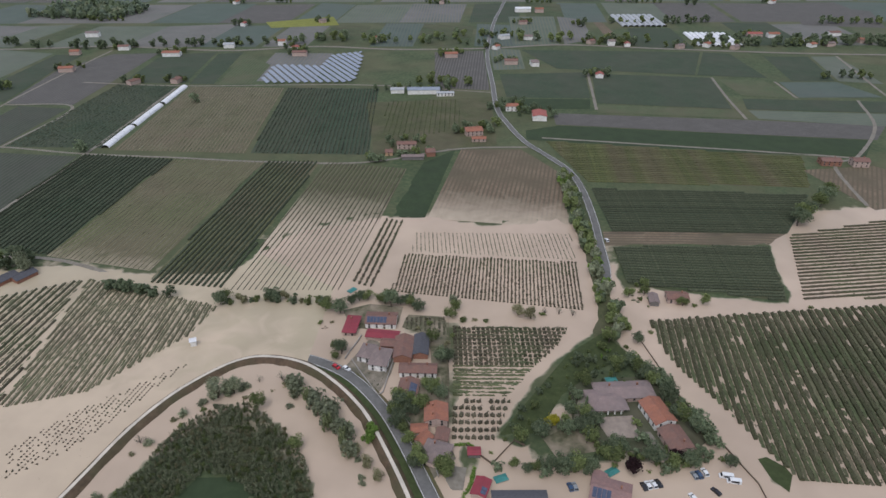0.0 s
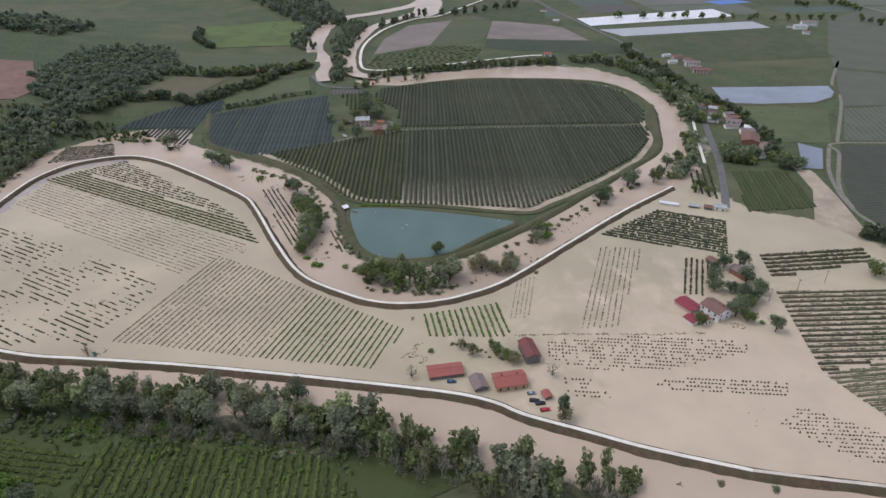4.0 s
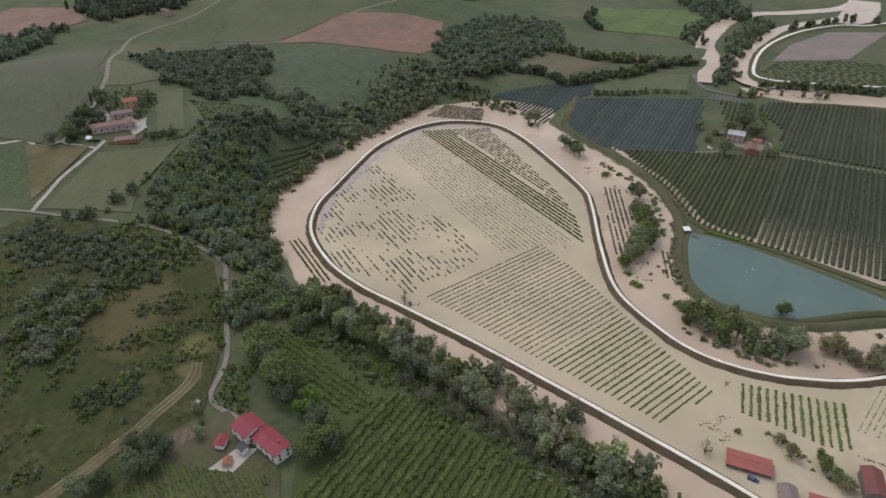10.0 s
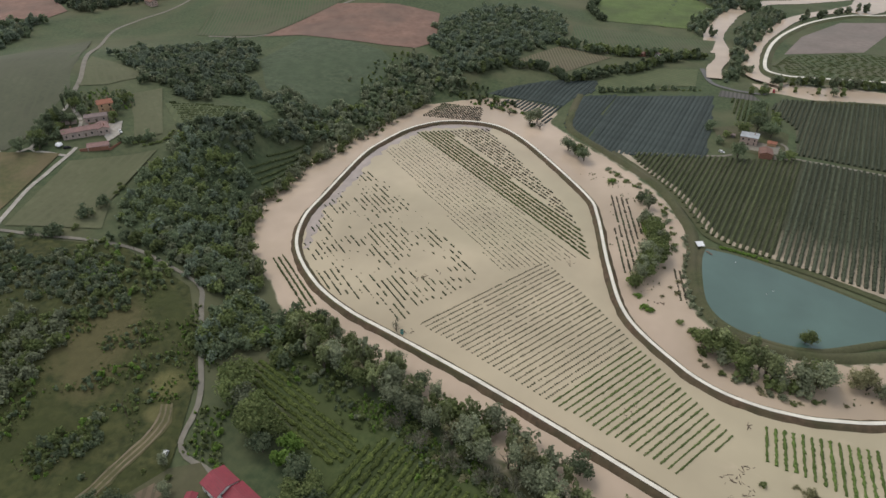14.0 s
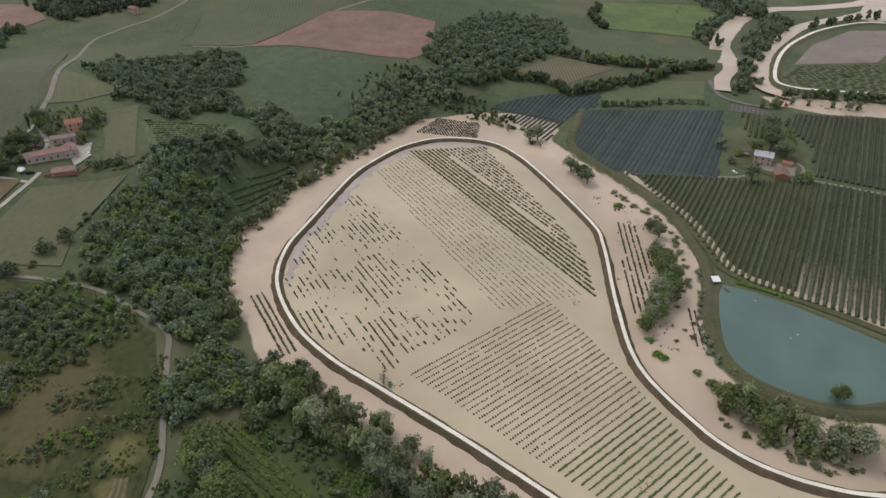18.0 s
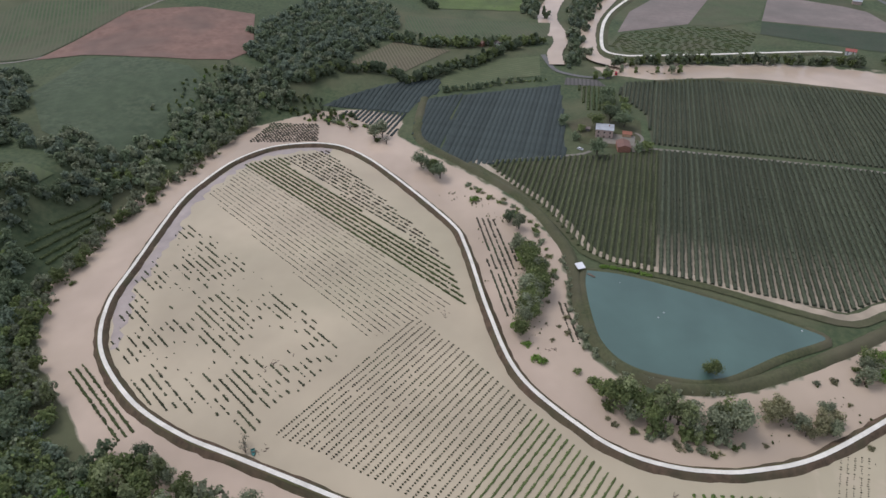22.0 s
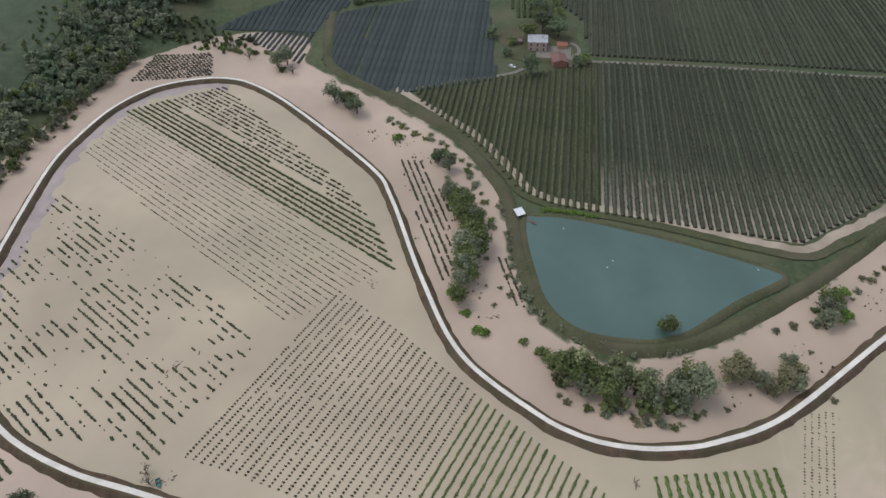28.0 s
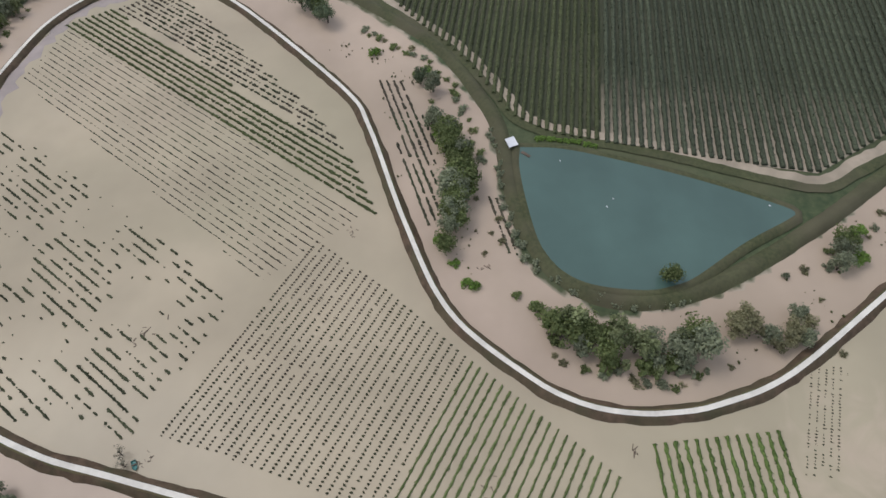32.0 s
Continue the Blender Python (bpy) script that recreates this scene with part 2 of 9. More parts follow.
M["orch_silt"] = mat("silty_orchard_floor", [(0.06, 0.066, 0.04), (0.085, 0.085, 0.055), (0.055, 0.062, 0.036)], 0.012, 0.5, silt=(-165, -100))
M["f_crest"] = mat("grey_green_hill_meadow", [(0.082, 0.088, 0.055), (0.102, 0.105, 0.066), (0.092, 0.09, 0.06)], 0.014, 0.3, stripe=(5.5, (0.088, 0.092, 0.057), 0.25))
M["f_hill"] = mat("hill_meadow", [(0.106, 0.111, 0.06), (0.13, 0.13, 0.074), (0.098, 0.107, 0.055)], 0.014, 0.3, stripe=(5.5, (0.11, 0.112, 0.062), 0.25))
M["villa_lawn"] = mat("dull_lawn", [(0.056, 0.066, 0.034), (0.08, 0.088, 0.05), (0.1, 0.096, 0.062)], 0.06, 0.5)
M["bank_grass"] = mat("lush_bank_grass", [(0.036, 0.05, 0.017), (0.06, 0.075, 0.027), (0.045, 0.058, 0.022)], 0.05, 0.5)
M["f_slope"] = mat("green_rough_slope", [(0.058, 0.078, 0.044), (0.092, 0.112, 0.064), (0.074, 0.096, 0.054)], 0.03, 0.25, bump=0.8, bump_dist=0.8)
M["bare"] = mat("bare_hillside", [(0.1, 0.082, 0.052), (0.075, 0.075, 0.04), (0.125, 0.098, 0.065)], 0.05, 0.25)
M["roof_dark_red"] = mat("dark_red_roof", [(0.2, 0.07, 0.06), (0.16, 0.06, 0.055), (0.14, 0.065, 0.06)], 0.15, 0.9, 0.7, stripe=(0.9, (0.165, 0.06, 0.052), 0.3))
M["rough"] = mat("rough_hillside", [(0.028, 0.037, 0.0125), (0.084, 0.084, 0.031), (0.05, 0.058, 0.018)], 0.045, 0.32, bump=0.9, bump_dist=0.9,
                 spots=((-181, -234, 20, (0.095, 0.085, 0.037)), (-166, -224, 13, (0.095, 0.085, 0.037)), (-196, -238, 13, (0.095, 0.085, 0.037)), (-178, -193, 8, (0.125, 0.118, 0.046)), (-166, -187, 5, (0.12, 0.112, 0.046))))
M["dirt"] = mat("dry_dirt", [(0.2, 0.16, 0.105), (0.12, 0.11, 0.06), (0.25, 0.2, 0.14)], 0.06, 0.5)
# Distance haze is painted into these three plot colours, paler and bluer.
M["far_haze_pale"] = mat("haze_paled_crop", [(0.095, 0.118, 0.0889), (0.114, 0.135, 0.1), (0.123, 0.135, 0.114)], 0.01, 0.2, stripe=(5.0, (0.125, 0.135, 0.095), 0.35))
M["far_haze_blue"] = mat("haze_blued_crop", [(0.0712, 0.098, 0.0821), (0.0836, 0.11, 0.0912), (0.0902, 0.108, 0.0958)], 0.01, 0.2, stripe=(5.0, (0.098, 0.115, 0.09), 0.35))
M["far_haze_grey"] = mat("haze_greyed_soil", [(0.138, 0.135, 0.131), (0.162, 0.155, 0.148), (0.119, 0.128, 0.114)], 0.01, 0.2, stripe=(5.0, (0.15, 0.145, 0.12), 0.35))
M["r_dark"] = mat("dark_orchard_leaves", [(0.0367, 0.0469, 0.029), (0.0918, 0.102, 0.062)], 0.2, 1.6, bump=0.8, leafy=0.28, vary=0.18)
M["r_lush"] = mat("lush_vine_leaves", [(0.044, 0.064, 0.016), (0.116, 0.137, 0.037)], 0.2, 1.6, bump=0.8, leafy=0.28, vary=0.22)
M["r_net"] = mat("netted_orchard", [(0.038, 0.049, 0.045), (0.054, 0.066, 0.06)], 0.05, 1.2, bump=0.5, leafy=0.28, vary=0.15)
M["r_vine"] = mat("vine_leaves", [(0.0391, 0.0545, 0.0196), (0.0922, 0.107, 0.0415)], 0.2, 1.6, bump=0.8, leafy=0.28, vary=0.18)
M["r_low"] = mat("olive_green_vine_leaves", [(0.085, 0.115, 0.038), (0.165, 0.2, 0.075)], 0.2, 1.6, bump=0.8, leafy=0.28, vary=0.18)
M["r_fresh"] = mat("fresh_vine_leaves", [(0.0633, 0.103, 0.0253), (0.138, 0.19, 0.0517)], 0.2, 1.6, bump=0.8, leafy=0.28, vary=0.18)
M["r_isle"] = mat("yellowish_orchard_leaves", [(0.046, 0.056, 0.024), (0.1, 0.112, 0.05)], 0.2, 1.6, bump=0.8, leafy=0.28, vary=0.15)
M["r_olive"] = mat("olive_orchard_leaves", [(0.04, 0.047, 0.024), (0.092, 0.098, 0.052)], 0.2, 1.6, bump=0.8, leafy=0.28, vary=0.15)
M["dark_wheat"] = mat("dark_wheat", [(0.032, 0.05, 0.022), (0.043, 0.062, 0.028), (0.037, 0.054, 0.026)], 0.03, 0.6)
M["r_drab"] = mat("silted_leaves", [(0.06, 0.055, 0.036), (0.11, 0.095, 0.064), (0.075, 0.082, 0.044)], 0.05, 1.6, bump=0.8, leafy=0.28, vary=0.2)
M["r_twig"] = mat("drowned_twigs", [(0.05, 0.042, 0.03), (0.085, 0.072, 0.05), (0.05, 0.062, 0.03)], 0.05, 1.8, bump=0.8, leafy=0.28, vary=0.2)
M["r_sage"] = mat("sage_silted_leaves", [(0.118, 0.115, 0.066), (0.18, 0.17, 0.106), (0.125, 0.118, 0.072)], 0.03, 1.6, bump=0.6, leafy=0.28, vary=0.15)
M["r_pale"] = mat("pale_silted_leaves", [(0.135, 0.13, 0.08), (0.195, 0.182, 0.122), (0.11, 0.115, 0.066)], 0.03, 1.6, bump=0.6, leafy=0.28, vary=0.15)
M["f_olive_silt"] = mat("olive_crop_with_silt", [(0.085, 0.095, 0.042), (0.122, 0.124, 0.06), (0.128, 0.112, 0.066)], 0.015, 0.4, stripe=(3.4, (0.15, 0.13, 0.085), 0.35), silt=(-28, 12))
M["f_green_silt"] = mat("green_crop_with_silt", [(0.07, 0.085, 0.04), (0.1, 0.105, 0.055), (0.085, 0.088, 0.045)], 0.02, 0.4, stripe=(3.3, (0.13, 0.12, 0.075), 0.35), silt=(70, 135))
M["f_brown_silt"] = mat("brown_soil_with_silt", [(0.15, 0.11, 0.075), (0.19, 0.145, 0.1), (0.12, 0.1, 0.065)], 0.02, 0.4, stripe=(3.2, (0.11, 0.09, 0.06), 0.35), silt=(-6, 48))
# trees
M["leaf_dark"] = mat("dark_leaves", [(0.104, 0.144, 0.084), (0.232, 0.266, 0.155)], 0.25, 1.3, bump=0.5, vary=0.3, leafy=0.2, thin=0.5)
# bluer green, with the haze over the woods put into the leaf colour
M["leaf_hazy"] = mat("hazy_green_leaves", [(0.118, 0.16, 0.112), (0.262, 0.3, 0.212)], 0.25, 1.3, bump=0.5, vary=0.3, leafy=0.2, thin=0.5)
M["leaf_mid"] = mat("green_leaves", [(0.108, 0.148, 0.055), (0.255, 0.288, 0.116)], 0.25, 1.3, bump=0.5, vary=0.3, leafy=0.2, thin=0.5)
M["leaf_grey"] = mat("silvery_leaves", [(0.165, 0.19, 0.118), (0.36, 0.38, 0.245)], 0.25, 1.3, bump=0.5, vary=0.25, leafy=0.2, thin=0.5)
M["leaf_willow"] = mat("olive_willow_leaves", [(0.175, 0.205, 0.095), (0.385, 0.42, 0.215)], 0.25, 1.3, bump=0.5, vary=0.35, leafy=0.2, thin=0.5)
M["leaf_bright"] = mat("bright_leaves", [(0.121, 0.209, 0.0402), (0.26, 0.379, 0.0905)], 0.25, 1.3, bump=0.5, vary=0.2, leafy=0.2, thin=0.5)
M["leaf_dull"] = mat("dull_brown_leaves", [(0.185, 0.18, 0.098), (0.35, 0.33, 0.19)], 0.25, 1.3, bump=0.5, vary=0.25, leafy=0.2, thin=0.5)
M["leaf_purple"] = mat("purple_leaves", [(0.025, 0.012, 0.014), (0.05, 0.026, 0.028)], 0.25, 1.3, bump=0.5, leafy=0.2, thin=0.5)
M["leaf_gold"] = mat("golden_leaves", [(0.28, 0.25, 0.02), (0.42, 0.38, 0.04)], 0.25, 1.3, bump=0.5, leafy=0.2, thin=0.5)
M["leaf_reed"] = mat("grey_green_saplings", [(0.165, 0.185, 0.11), (0.33, 0.35, 0.215)], 0.25, 1.3, bump=0.4, vary=0.2, leafy=0.22, thin=0.4)
M["twig"] = mat("grey_brown_twigs", [(0.15, 0.143, 0.1), (0.27, 0.26, 0.19)], 0.25, 1.3, bump=0.4, vary=0.25, leafy=0.2, thin=0.3)
M["bark"] = mat("bark", [(0.09, 0.072, 0.055), (0.14, 0.115, 0.09)], 0.5, 3.0, bump=0.6)
# buildings and vehicles
M["roof_red"] = mat("red_sheet_roof", [(0.36, 0.115, 0.09), (0.3, 0.1, 0.082), (0.26, 0.1, 0.085)], 0.15, 0.9, 0.7, stripe=(0.9, (0.3, 0.098, 0.08), 0.3))
M["roof_crimson"] = mat("crimson_sheet_roof", [(0.27, 0.048, 0.062), (0.22, 0.042, 0.056), (0.2, 0.052, 0.06)], 0.15, 0.9, 0.6, stripe=(0.9, (0.24, 0.042, 0.056), 0.3))
M["roof_brown"] = mat("brown_tile_roof", [(0.24, 0.13, 0.1), (0.18, 0.105, 0.085), (0.16, 0.11, 0.095)], 0.25, 1.4, stripe=(0.7, (0.18, 0.105, 0.085), 0.3))
M["roof_grey"] = mat("grey_brown_tile_roof", [(0.235, 0.185, 0.17), (0.19, 0.15, 0.14), (0.26, 0.2, 0.18)], 0.25, 1.4, stripe=(0.7, (0.19, 0.152, 0.142), 0.3))
M["roof_orange"] = mat("orange_tile_roof", [(0.34, 0.145, 0.09), (0.27, 0.12, 0.08), (0.24, 0.12, 0.09)], 0.25, 1.4, stripe=(0.7, (0.28, 0.122, 0.08), 0.3))
M["roof_slate"] = mat("dark_grey_roof", [(0.075, 0.075, 0.085), (0.1, 0.1, 0.11)], 0.25, 1.4, stripe=(0.9, (0.078, 0.078, 0.086), 0.3))
M["roof_villa"] = mat("grey_pink_tile_roof", [(0.27, 0.205, 0.19), (0.225, 0.172, 0.16), (0.2, 0.165, 0.155)], 0.2, 1.2, stripe=(0.7, (0.215, 0.165, 0.155), 0.3))
M["roof_rose"] = mat("rose_brown_tile_roof", [(0.3, 0.185, 0.165), (0.25, 0.155, 0.14), (0.21, 0.145, 0.135)], 0.25, 1.4, stripe=(0.7, (0.23, 0.145, 0.13), 0.3))
M["wall_stone"] = mat("pinkish_stone_wall", [(0.52, 0.42, 0.37), (0.42, 0.33, 0.29), (0.36, 0.3, 0.27)], 0.4, 2.0)
M["wall_white"] = mat("white_render", [(0.82, 0.8, 0.76), (0.78, 0.76, 0.72), (0.7, 0.67, 0.62)], 0.3, 1.5)
M["wall_ochre"] = mat("ochre_render", [(0.55, 0.36, 0.22), (0.48, 0.32, 0.2)], 0.3, 1.5)
M["wall_pink"] = mat("pinkish_render", [(0.5, 0.38, 0.32), (0.43, 0.33, 0.28)], 0.3, 1.5)
M["wall_grey"] = mat("grey_boards", [(0.15, 0.14, 0.13), (0.2, 0.185, 0.17)], 0.3, 1.5)
M["wall_brick"] = mat("brick_wall", [(0.25, 0.12, 0.08), (0.31, 0.16, 0.11)], 0.3, 2.0)
M["dark_glass"] = mat("dark_glass", [(0.02, 0.022, 0.025), (0.03, 0.032, 0.036)], 0.2, 1.0, 0.12, 0.0, spec=0.5)
M["solar"] = mat("solar_panel", [(0.05, 0.065, 0.11), (0.07, 0.085, 0.13)], 0.2, 0.6, 0.15, 0.0, spec=0.6)
M["solar_pale"] = mat("pale_solar_panel", [(0.25, 0.28, 0.33), (0.2, 0.23, 0.28)], 0.2, 0.6, 0.25, 0.0, spec=0.6)
M["plastic"] = mat("white_sheeting", [(0.74, 0.74, 0.74), (0.66, 0.66, 0.67)], 0.1, 0.4, 0.4, spec=0.4)
M["plastic_grey"] = mat("grey_sheeting", [(0.4, 0.41, 0.42), (0.34, 0.35, 0.36)], 0.1, 0.4, 0.5, spec=0.4)
M["blue"] = mat("blue_sheeting", [(0.05, 0.13, 0.4), (0.06, 0.16, 0.45)], 0.1, 0.6, 0.4)
M["teal"] = mat("teal_sheeting", [(0.048, 0.192, 0.176), (0.064, 0.216, 0.195)], 0.1, 0.6, 0.4)
M["concrete"] = mat("concrete", [(0.36, 0.34, 0.31), (0.29, 0.27, 0.25)], 0.2, 1.2)
M["wood"] = mat("weathered_wood", [(0.12, 0.09, 0.065), (0.17, 0.13, 0.1)], 0.4, 2.0)
for key, rgb in (("car_red", (0.45, 0.02, 0.03)), ("car_white", (0.75, 0.75, 0.75)), ("car_black", (0.02, 0.02, 0.024)), ("car_blue", (0.05, 0.09, 0.17)),
                 ("car_grey", (0.28, 0.3, 0.32))):
    M[key] = mat(key + "_paint", [rgb, tuple(v * 0.92 for v in rgb)], 0.5, 2.0, 0.25, 0.0, spec=0.5)
M["rubber"] = mat("rubber", [(0.02, 0.02, 0.02), (0.03, 0.03, 0.03)], 0.5, 4.0)


# ---- the lie of the land ----
FLOOD = [(700, 60), (200, 60), (0, 60), (-35, 100), (-40, 140), (-48, 167), (-62, 188), (-76, 206), (-91, 207), (-110, 190), (-124, 163),
         (-135, 123), (-140, 100), (-151, 72), (-163, 45), (-176, 14), (-196, -10), (-205, -45), (-213, -85), (-224, -120), (-226, -145),
         (-236, -172), (-254, -197), (-283, -233), (-300, -247), (-329, -267), (-402, -275), (-453, -266), (-491, -255), (-532, -244),
         (-568, -204), (-575, -174), (-570, -141), (-532, -135), (-524, -125)]
ISLE = [(-498, -95), (-475, -66), (-451, -40), (-421, -24), (-404, -16), (-384, -14), (-358, -11), (-336, -6), (-320, 4), (-310, 20),
        (-311, 49), (-322, 73), (-350, 115), (-379, 150), (-420, 201), (-459, 246), (-516, 279), (-570, 298), (-628, 296), (-669, 268),
        (-693, 180), (-697, 123), (-682, 60), (-690, 16)]
NORTH = [(-705, 10), (-714, 40), (-728, 121), (-741, 205), (-722, 283), (-672, 313), (-569, 315), (-506, 300), (-470, 285), (-430, 268),
         (-400, 248), (-372, 258), (-345, 272), (-330, 303), (-300, 316), (-262, 318), (-235, 324), (-165, 314), (-122, 320), (-95, 365),
         (-50, 388), (-10, 386), (30, 374), (84, 382), (96, 350), (100, 318), (110, 335), (206, 348), (225, 362), (252, 388), (303, 400), (700, 400)]
HILLS = [(-340, -400, 110, 16.4), (-400, -500, 120, 25.4), (-370, -290, 70, 18.2), (-210, -340, 100, 14.3), (-230, -225, 60, 6.8), (-640, -290, 120, 10.6),
         (-530, -360, 100, 15.0), (-530, -720, 150, 16.1), (-80, -300, 110, 13.3), (-800, -480, 200, 41.3), (-250, -560, 150, 35.3), (-900, -900, 300, 45.0)]

DRY = [(0.8, [(20, 188), (40, 217), (60, 242), (82, 261), (97, 236), (106, 212), (112, 188), (100, 181), (84, 185), (66, 187), (61, 199), (50, 203), (42, 193), (33, 184)]),
       (0.16, [(36, 177), (62, 175), (100, 173), (110, 184), (60, 202), (42, 198)]),
       (0.12, [(-3, 236), (9, 236), (9, 266), (-18, 269), (-19, 259), (-3, 257)]), (0.14, [(-5, 190), (6, 188), (9, 234), (-5, 225), (-8, 208)]),
       (0.4, [(104, 299), (190, 281), (208, 347), (106, 347)]), (0.3, [(6, 166), (14, 166), (20, 186), (6, 188)]),
       (0.3, [(126, 176), (134, 175), (137, 170), (130, 160), (126, 166)]), (0.3, [(135, 168), (142, 160), (132, 159)]), (0.05, [(152, 246), (230, 268), (320, 280), (320, 150), (196, 162)])]


def shore(x, y, poly=None):
    """Metres inside the flooded land; minus: on dry land."""
    poly = np.array(FLOOD + ISLE + NORTH if poly is None else poly, float)
    best, inside = np.full(np.shape(x), 1e9), np.zeros(np.shape(x), bool)
    for (ax, ay), (bx, by) in zip(poly, np.roll(poly, -1, 0)):
        dx, dy = bx - ax, by - ay
        s = np.clip(((x - ax) * dx + (y - ay) * dy) / (dx * dx + dy * dy), 0, 1)
        best = np.minimum(best, (x - ax - s * dx) ** 2 + (y - ay - s * dy) ** 2)
        if ay != by:
            inside ^= ((ay > y) != (by > y)) & (x < ax + (y - ay) / (by - ay) * dx)
    return np.where(inside, 1, -1) * np.sqrt(best)


def height(x, y):
    """The ground's height over the flood's level."""
    x, y = np.asarray(x, float), np.asarray(y, float)
    sd = shore(x, y)
    wob = np.sin(x * .071 + 1.3 * np.sin(y * .043)) * np.cos(y * .083 + np.sin(x * .037)) + .6 * np.sin(x * .19 + y * .11) * np.cos(y * .21 - x * .05)
    wob = wob * (1 - np.clip((np.maximum(abs(x + 200) - 560, abs(y) - 430)) / 120, 0, 1))
    dry = -sd
    h = np.where(dry > 0, .12 + np.minimum(dry * .013, 1.4), -.12 - np.minimum(sd * .03, 1.3)) + .13 * wob
    for top, poly in DRY:
        h = np.maximum(h, np.clip((shore(x, y, poly) + 1.8 * wob) * 0.12, -1.3, top) + .08 * wob)
    hill = sum(a * np.exp(-((x - p) ** 2 + (y - q) ** 2) / s / s) for p, q, s, a in HILLS)
    f = np.clip(dry / 45, 0, 1)
    return h + hill * f * f * (3 - 2 * f) + np.clip(dry / 15, 0, 1) * .8 * (y < -100)


def level(x, y):
    """Where something stands: on the ground, or with its foot a little under the flood."""
    return float(max(height(x, y), -0.45))


def mesh_of(name, verts, faces, material, smooth=False):
    me = bpy.data.meshes.new(name)
    me.from_pydata([tuple(map(float, v)) for v in verts], [], [tuple(map(int, q)) for q in faces])
    me.materials.append(material)
    if smooth:
        me.polygons.foreach_set("use_smooth", [True] * len(me.polygons))
    me.update()
    return me


def grid_mesh(name, co, nu, nv, material, smooth=True):
    """A sheet from nu x nv places."""
    i = np.arange(nu * nv).reshape(nu, nv)
    q = np.stack([i[:-1, :-1], i[1:, :-1], i[1:, 1:], i[:-1, 1:]], -1).reshape(-1, 4)
    me = bpy.data.meshes.new(name)
    me.vertices.add(len(co))
    me.vertices.foreach_set("co", np.asarray(co, np.float32).ravel())
    me.loops.add(q.size)
    me.loops.foreach_set("vertex_index", q.ravel().astype(np.int32))
    me.polygons.add(len(q))
    me.polygons.foreach_set("loop_start", (np.arange(len(q)) * 4).astype(np.int32))
    me.polygons.foreach_set("loop_total", np.full(len(q), 4, np.int32))
    me.polygons.foreach_set("use_smooth", np.full(len(q), smooth))
    me.materials.append(material)
    me.update(calc_edges=True)
    me.validate()
    return me


def part(name, me, parent, label=""):
    ob = new(name, me)
    ob.parent = parent
    return tagged(ob, label)


def root(name, x, y, z, turn=0.0, label="", category="", group="", kind=""):
    ob = new(name)
    ob.empty_display_size = 0.5
    ob.matrix_basis = pose(x, y, z, 0, 0, turn)
    return tagged(ob, label, category, group, kind)


def spaced(lo, hi, inner_lo, inner_hi, step):
    """Coordinates that are dense inside and thin out to both ends."""
    mid = list(np.arange(inner_lo, inner_hi + 0.1, step))
    out, s, v = [], step, inner_hi
    while v < hi:
        s *= 1.16
        v += s
        out.append(v)
    low, s, v = [], step, inner_lo
    while v > lo:
        s *= 1.16
        v -= s
        low.append(v)
    return np.array(low[::-1] + mid + out)


gx, gy = spaced(-4800, 4800, -720, 310, 3.9), spaced(-4800, 4800, -420, 410, 3.9)
GX, GY = np.meshgrid(gx, gy, indexing="ij")
far_off = np.clip((np.hypot(GX, GY) - 2500) / 2500, 0, 1)
GZ = height(GX.ravel(), GY.ravel()).reshape(GX.shape) * (1 - far_off) + far_off * 2.0
ground = new("ground", grid_mesh("ground", np.stack([GX, GY, GZ], -1).reshape(-1, 3), len(gx), len(gy), M["ground"]))
tagged(ground, "flat green farmland rising to low hills on one side", "ground", kind="structure")
wx, wy = np.linspace(-790, 720, 60), np.linspace(-330, 430, 40)
WX, WY = np.meshgrid(wx, wy, indexing="ij")
water = new("water", grid_mesh("water", np.stack([WX, WY, 0 * WX], -1).reshape(-1, 3), 60, 40, M["water"]))
tagged(water, "still brown muddy flood water over the fields", "flood water", kind="structure")


# ---- fields ----
def cuts(poly, ang, v):
    """Where the line at v, along the direction ang, enters and leaves a polygon given in turned coordinates."""
    us = []
    for (au, av), (bu, bv) in zip(poly, np.roll(poly, -1, 0)):
        if (av > v) != (bv > v):
            us.append(au + (v - av) / (bv - av) * (bu - au))
    return (min(us), max(us)) if len(us) > 1 else None


def turned(poly, ang):
    c, s = math.cos(radians(ang)), math.sin(radians(ang))
    p = np.array(poly, float)
    o = p[0]
    d = p - o
    return o, np.stack([d[:, 0] * c + d[:, 1] * s, -d[:, 0] * s + d[:, 1] * c], 1), c, s


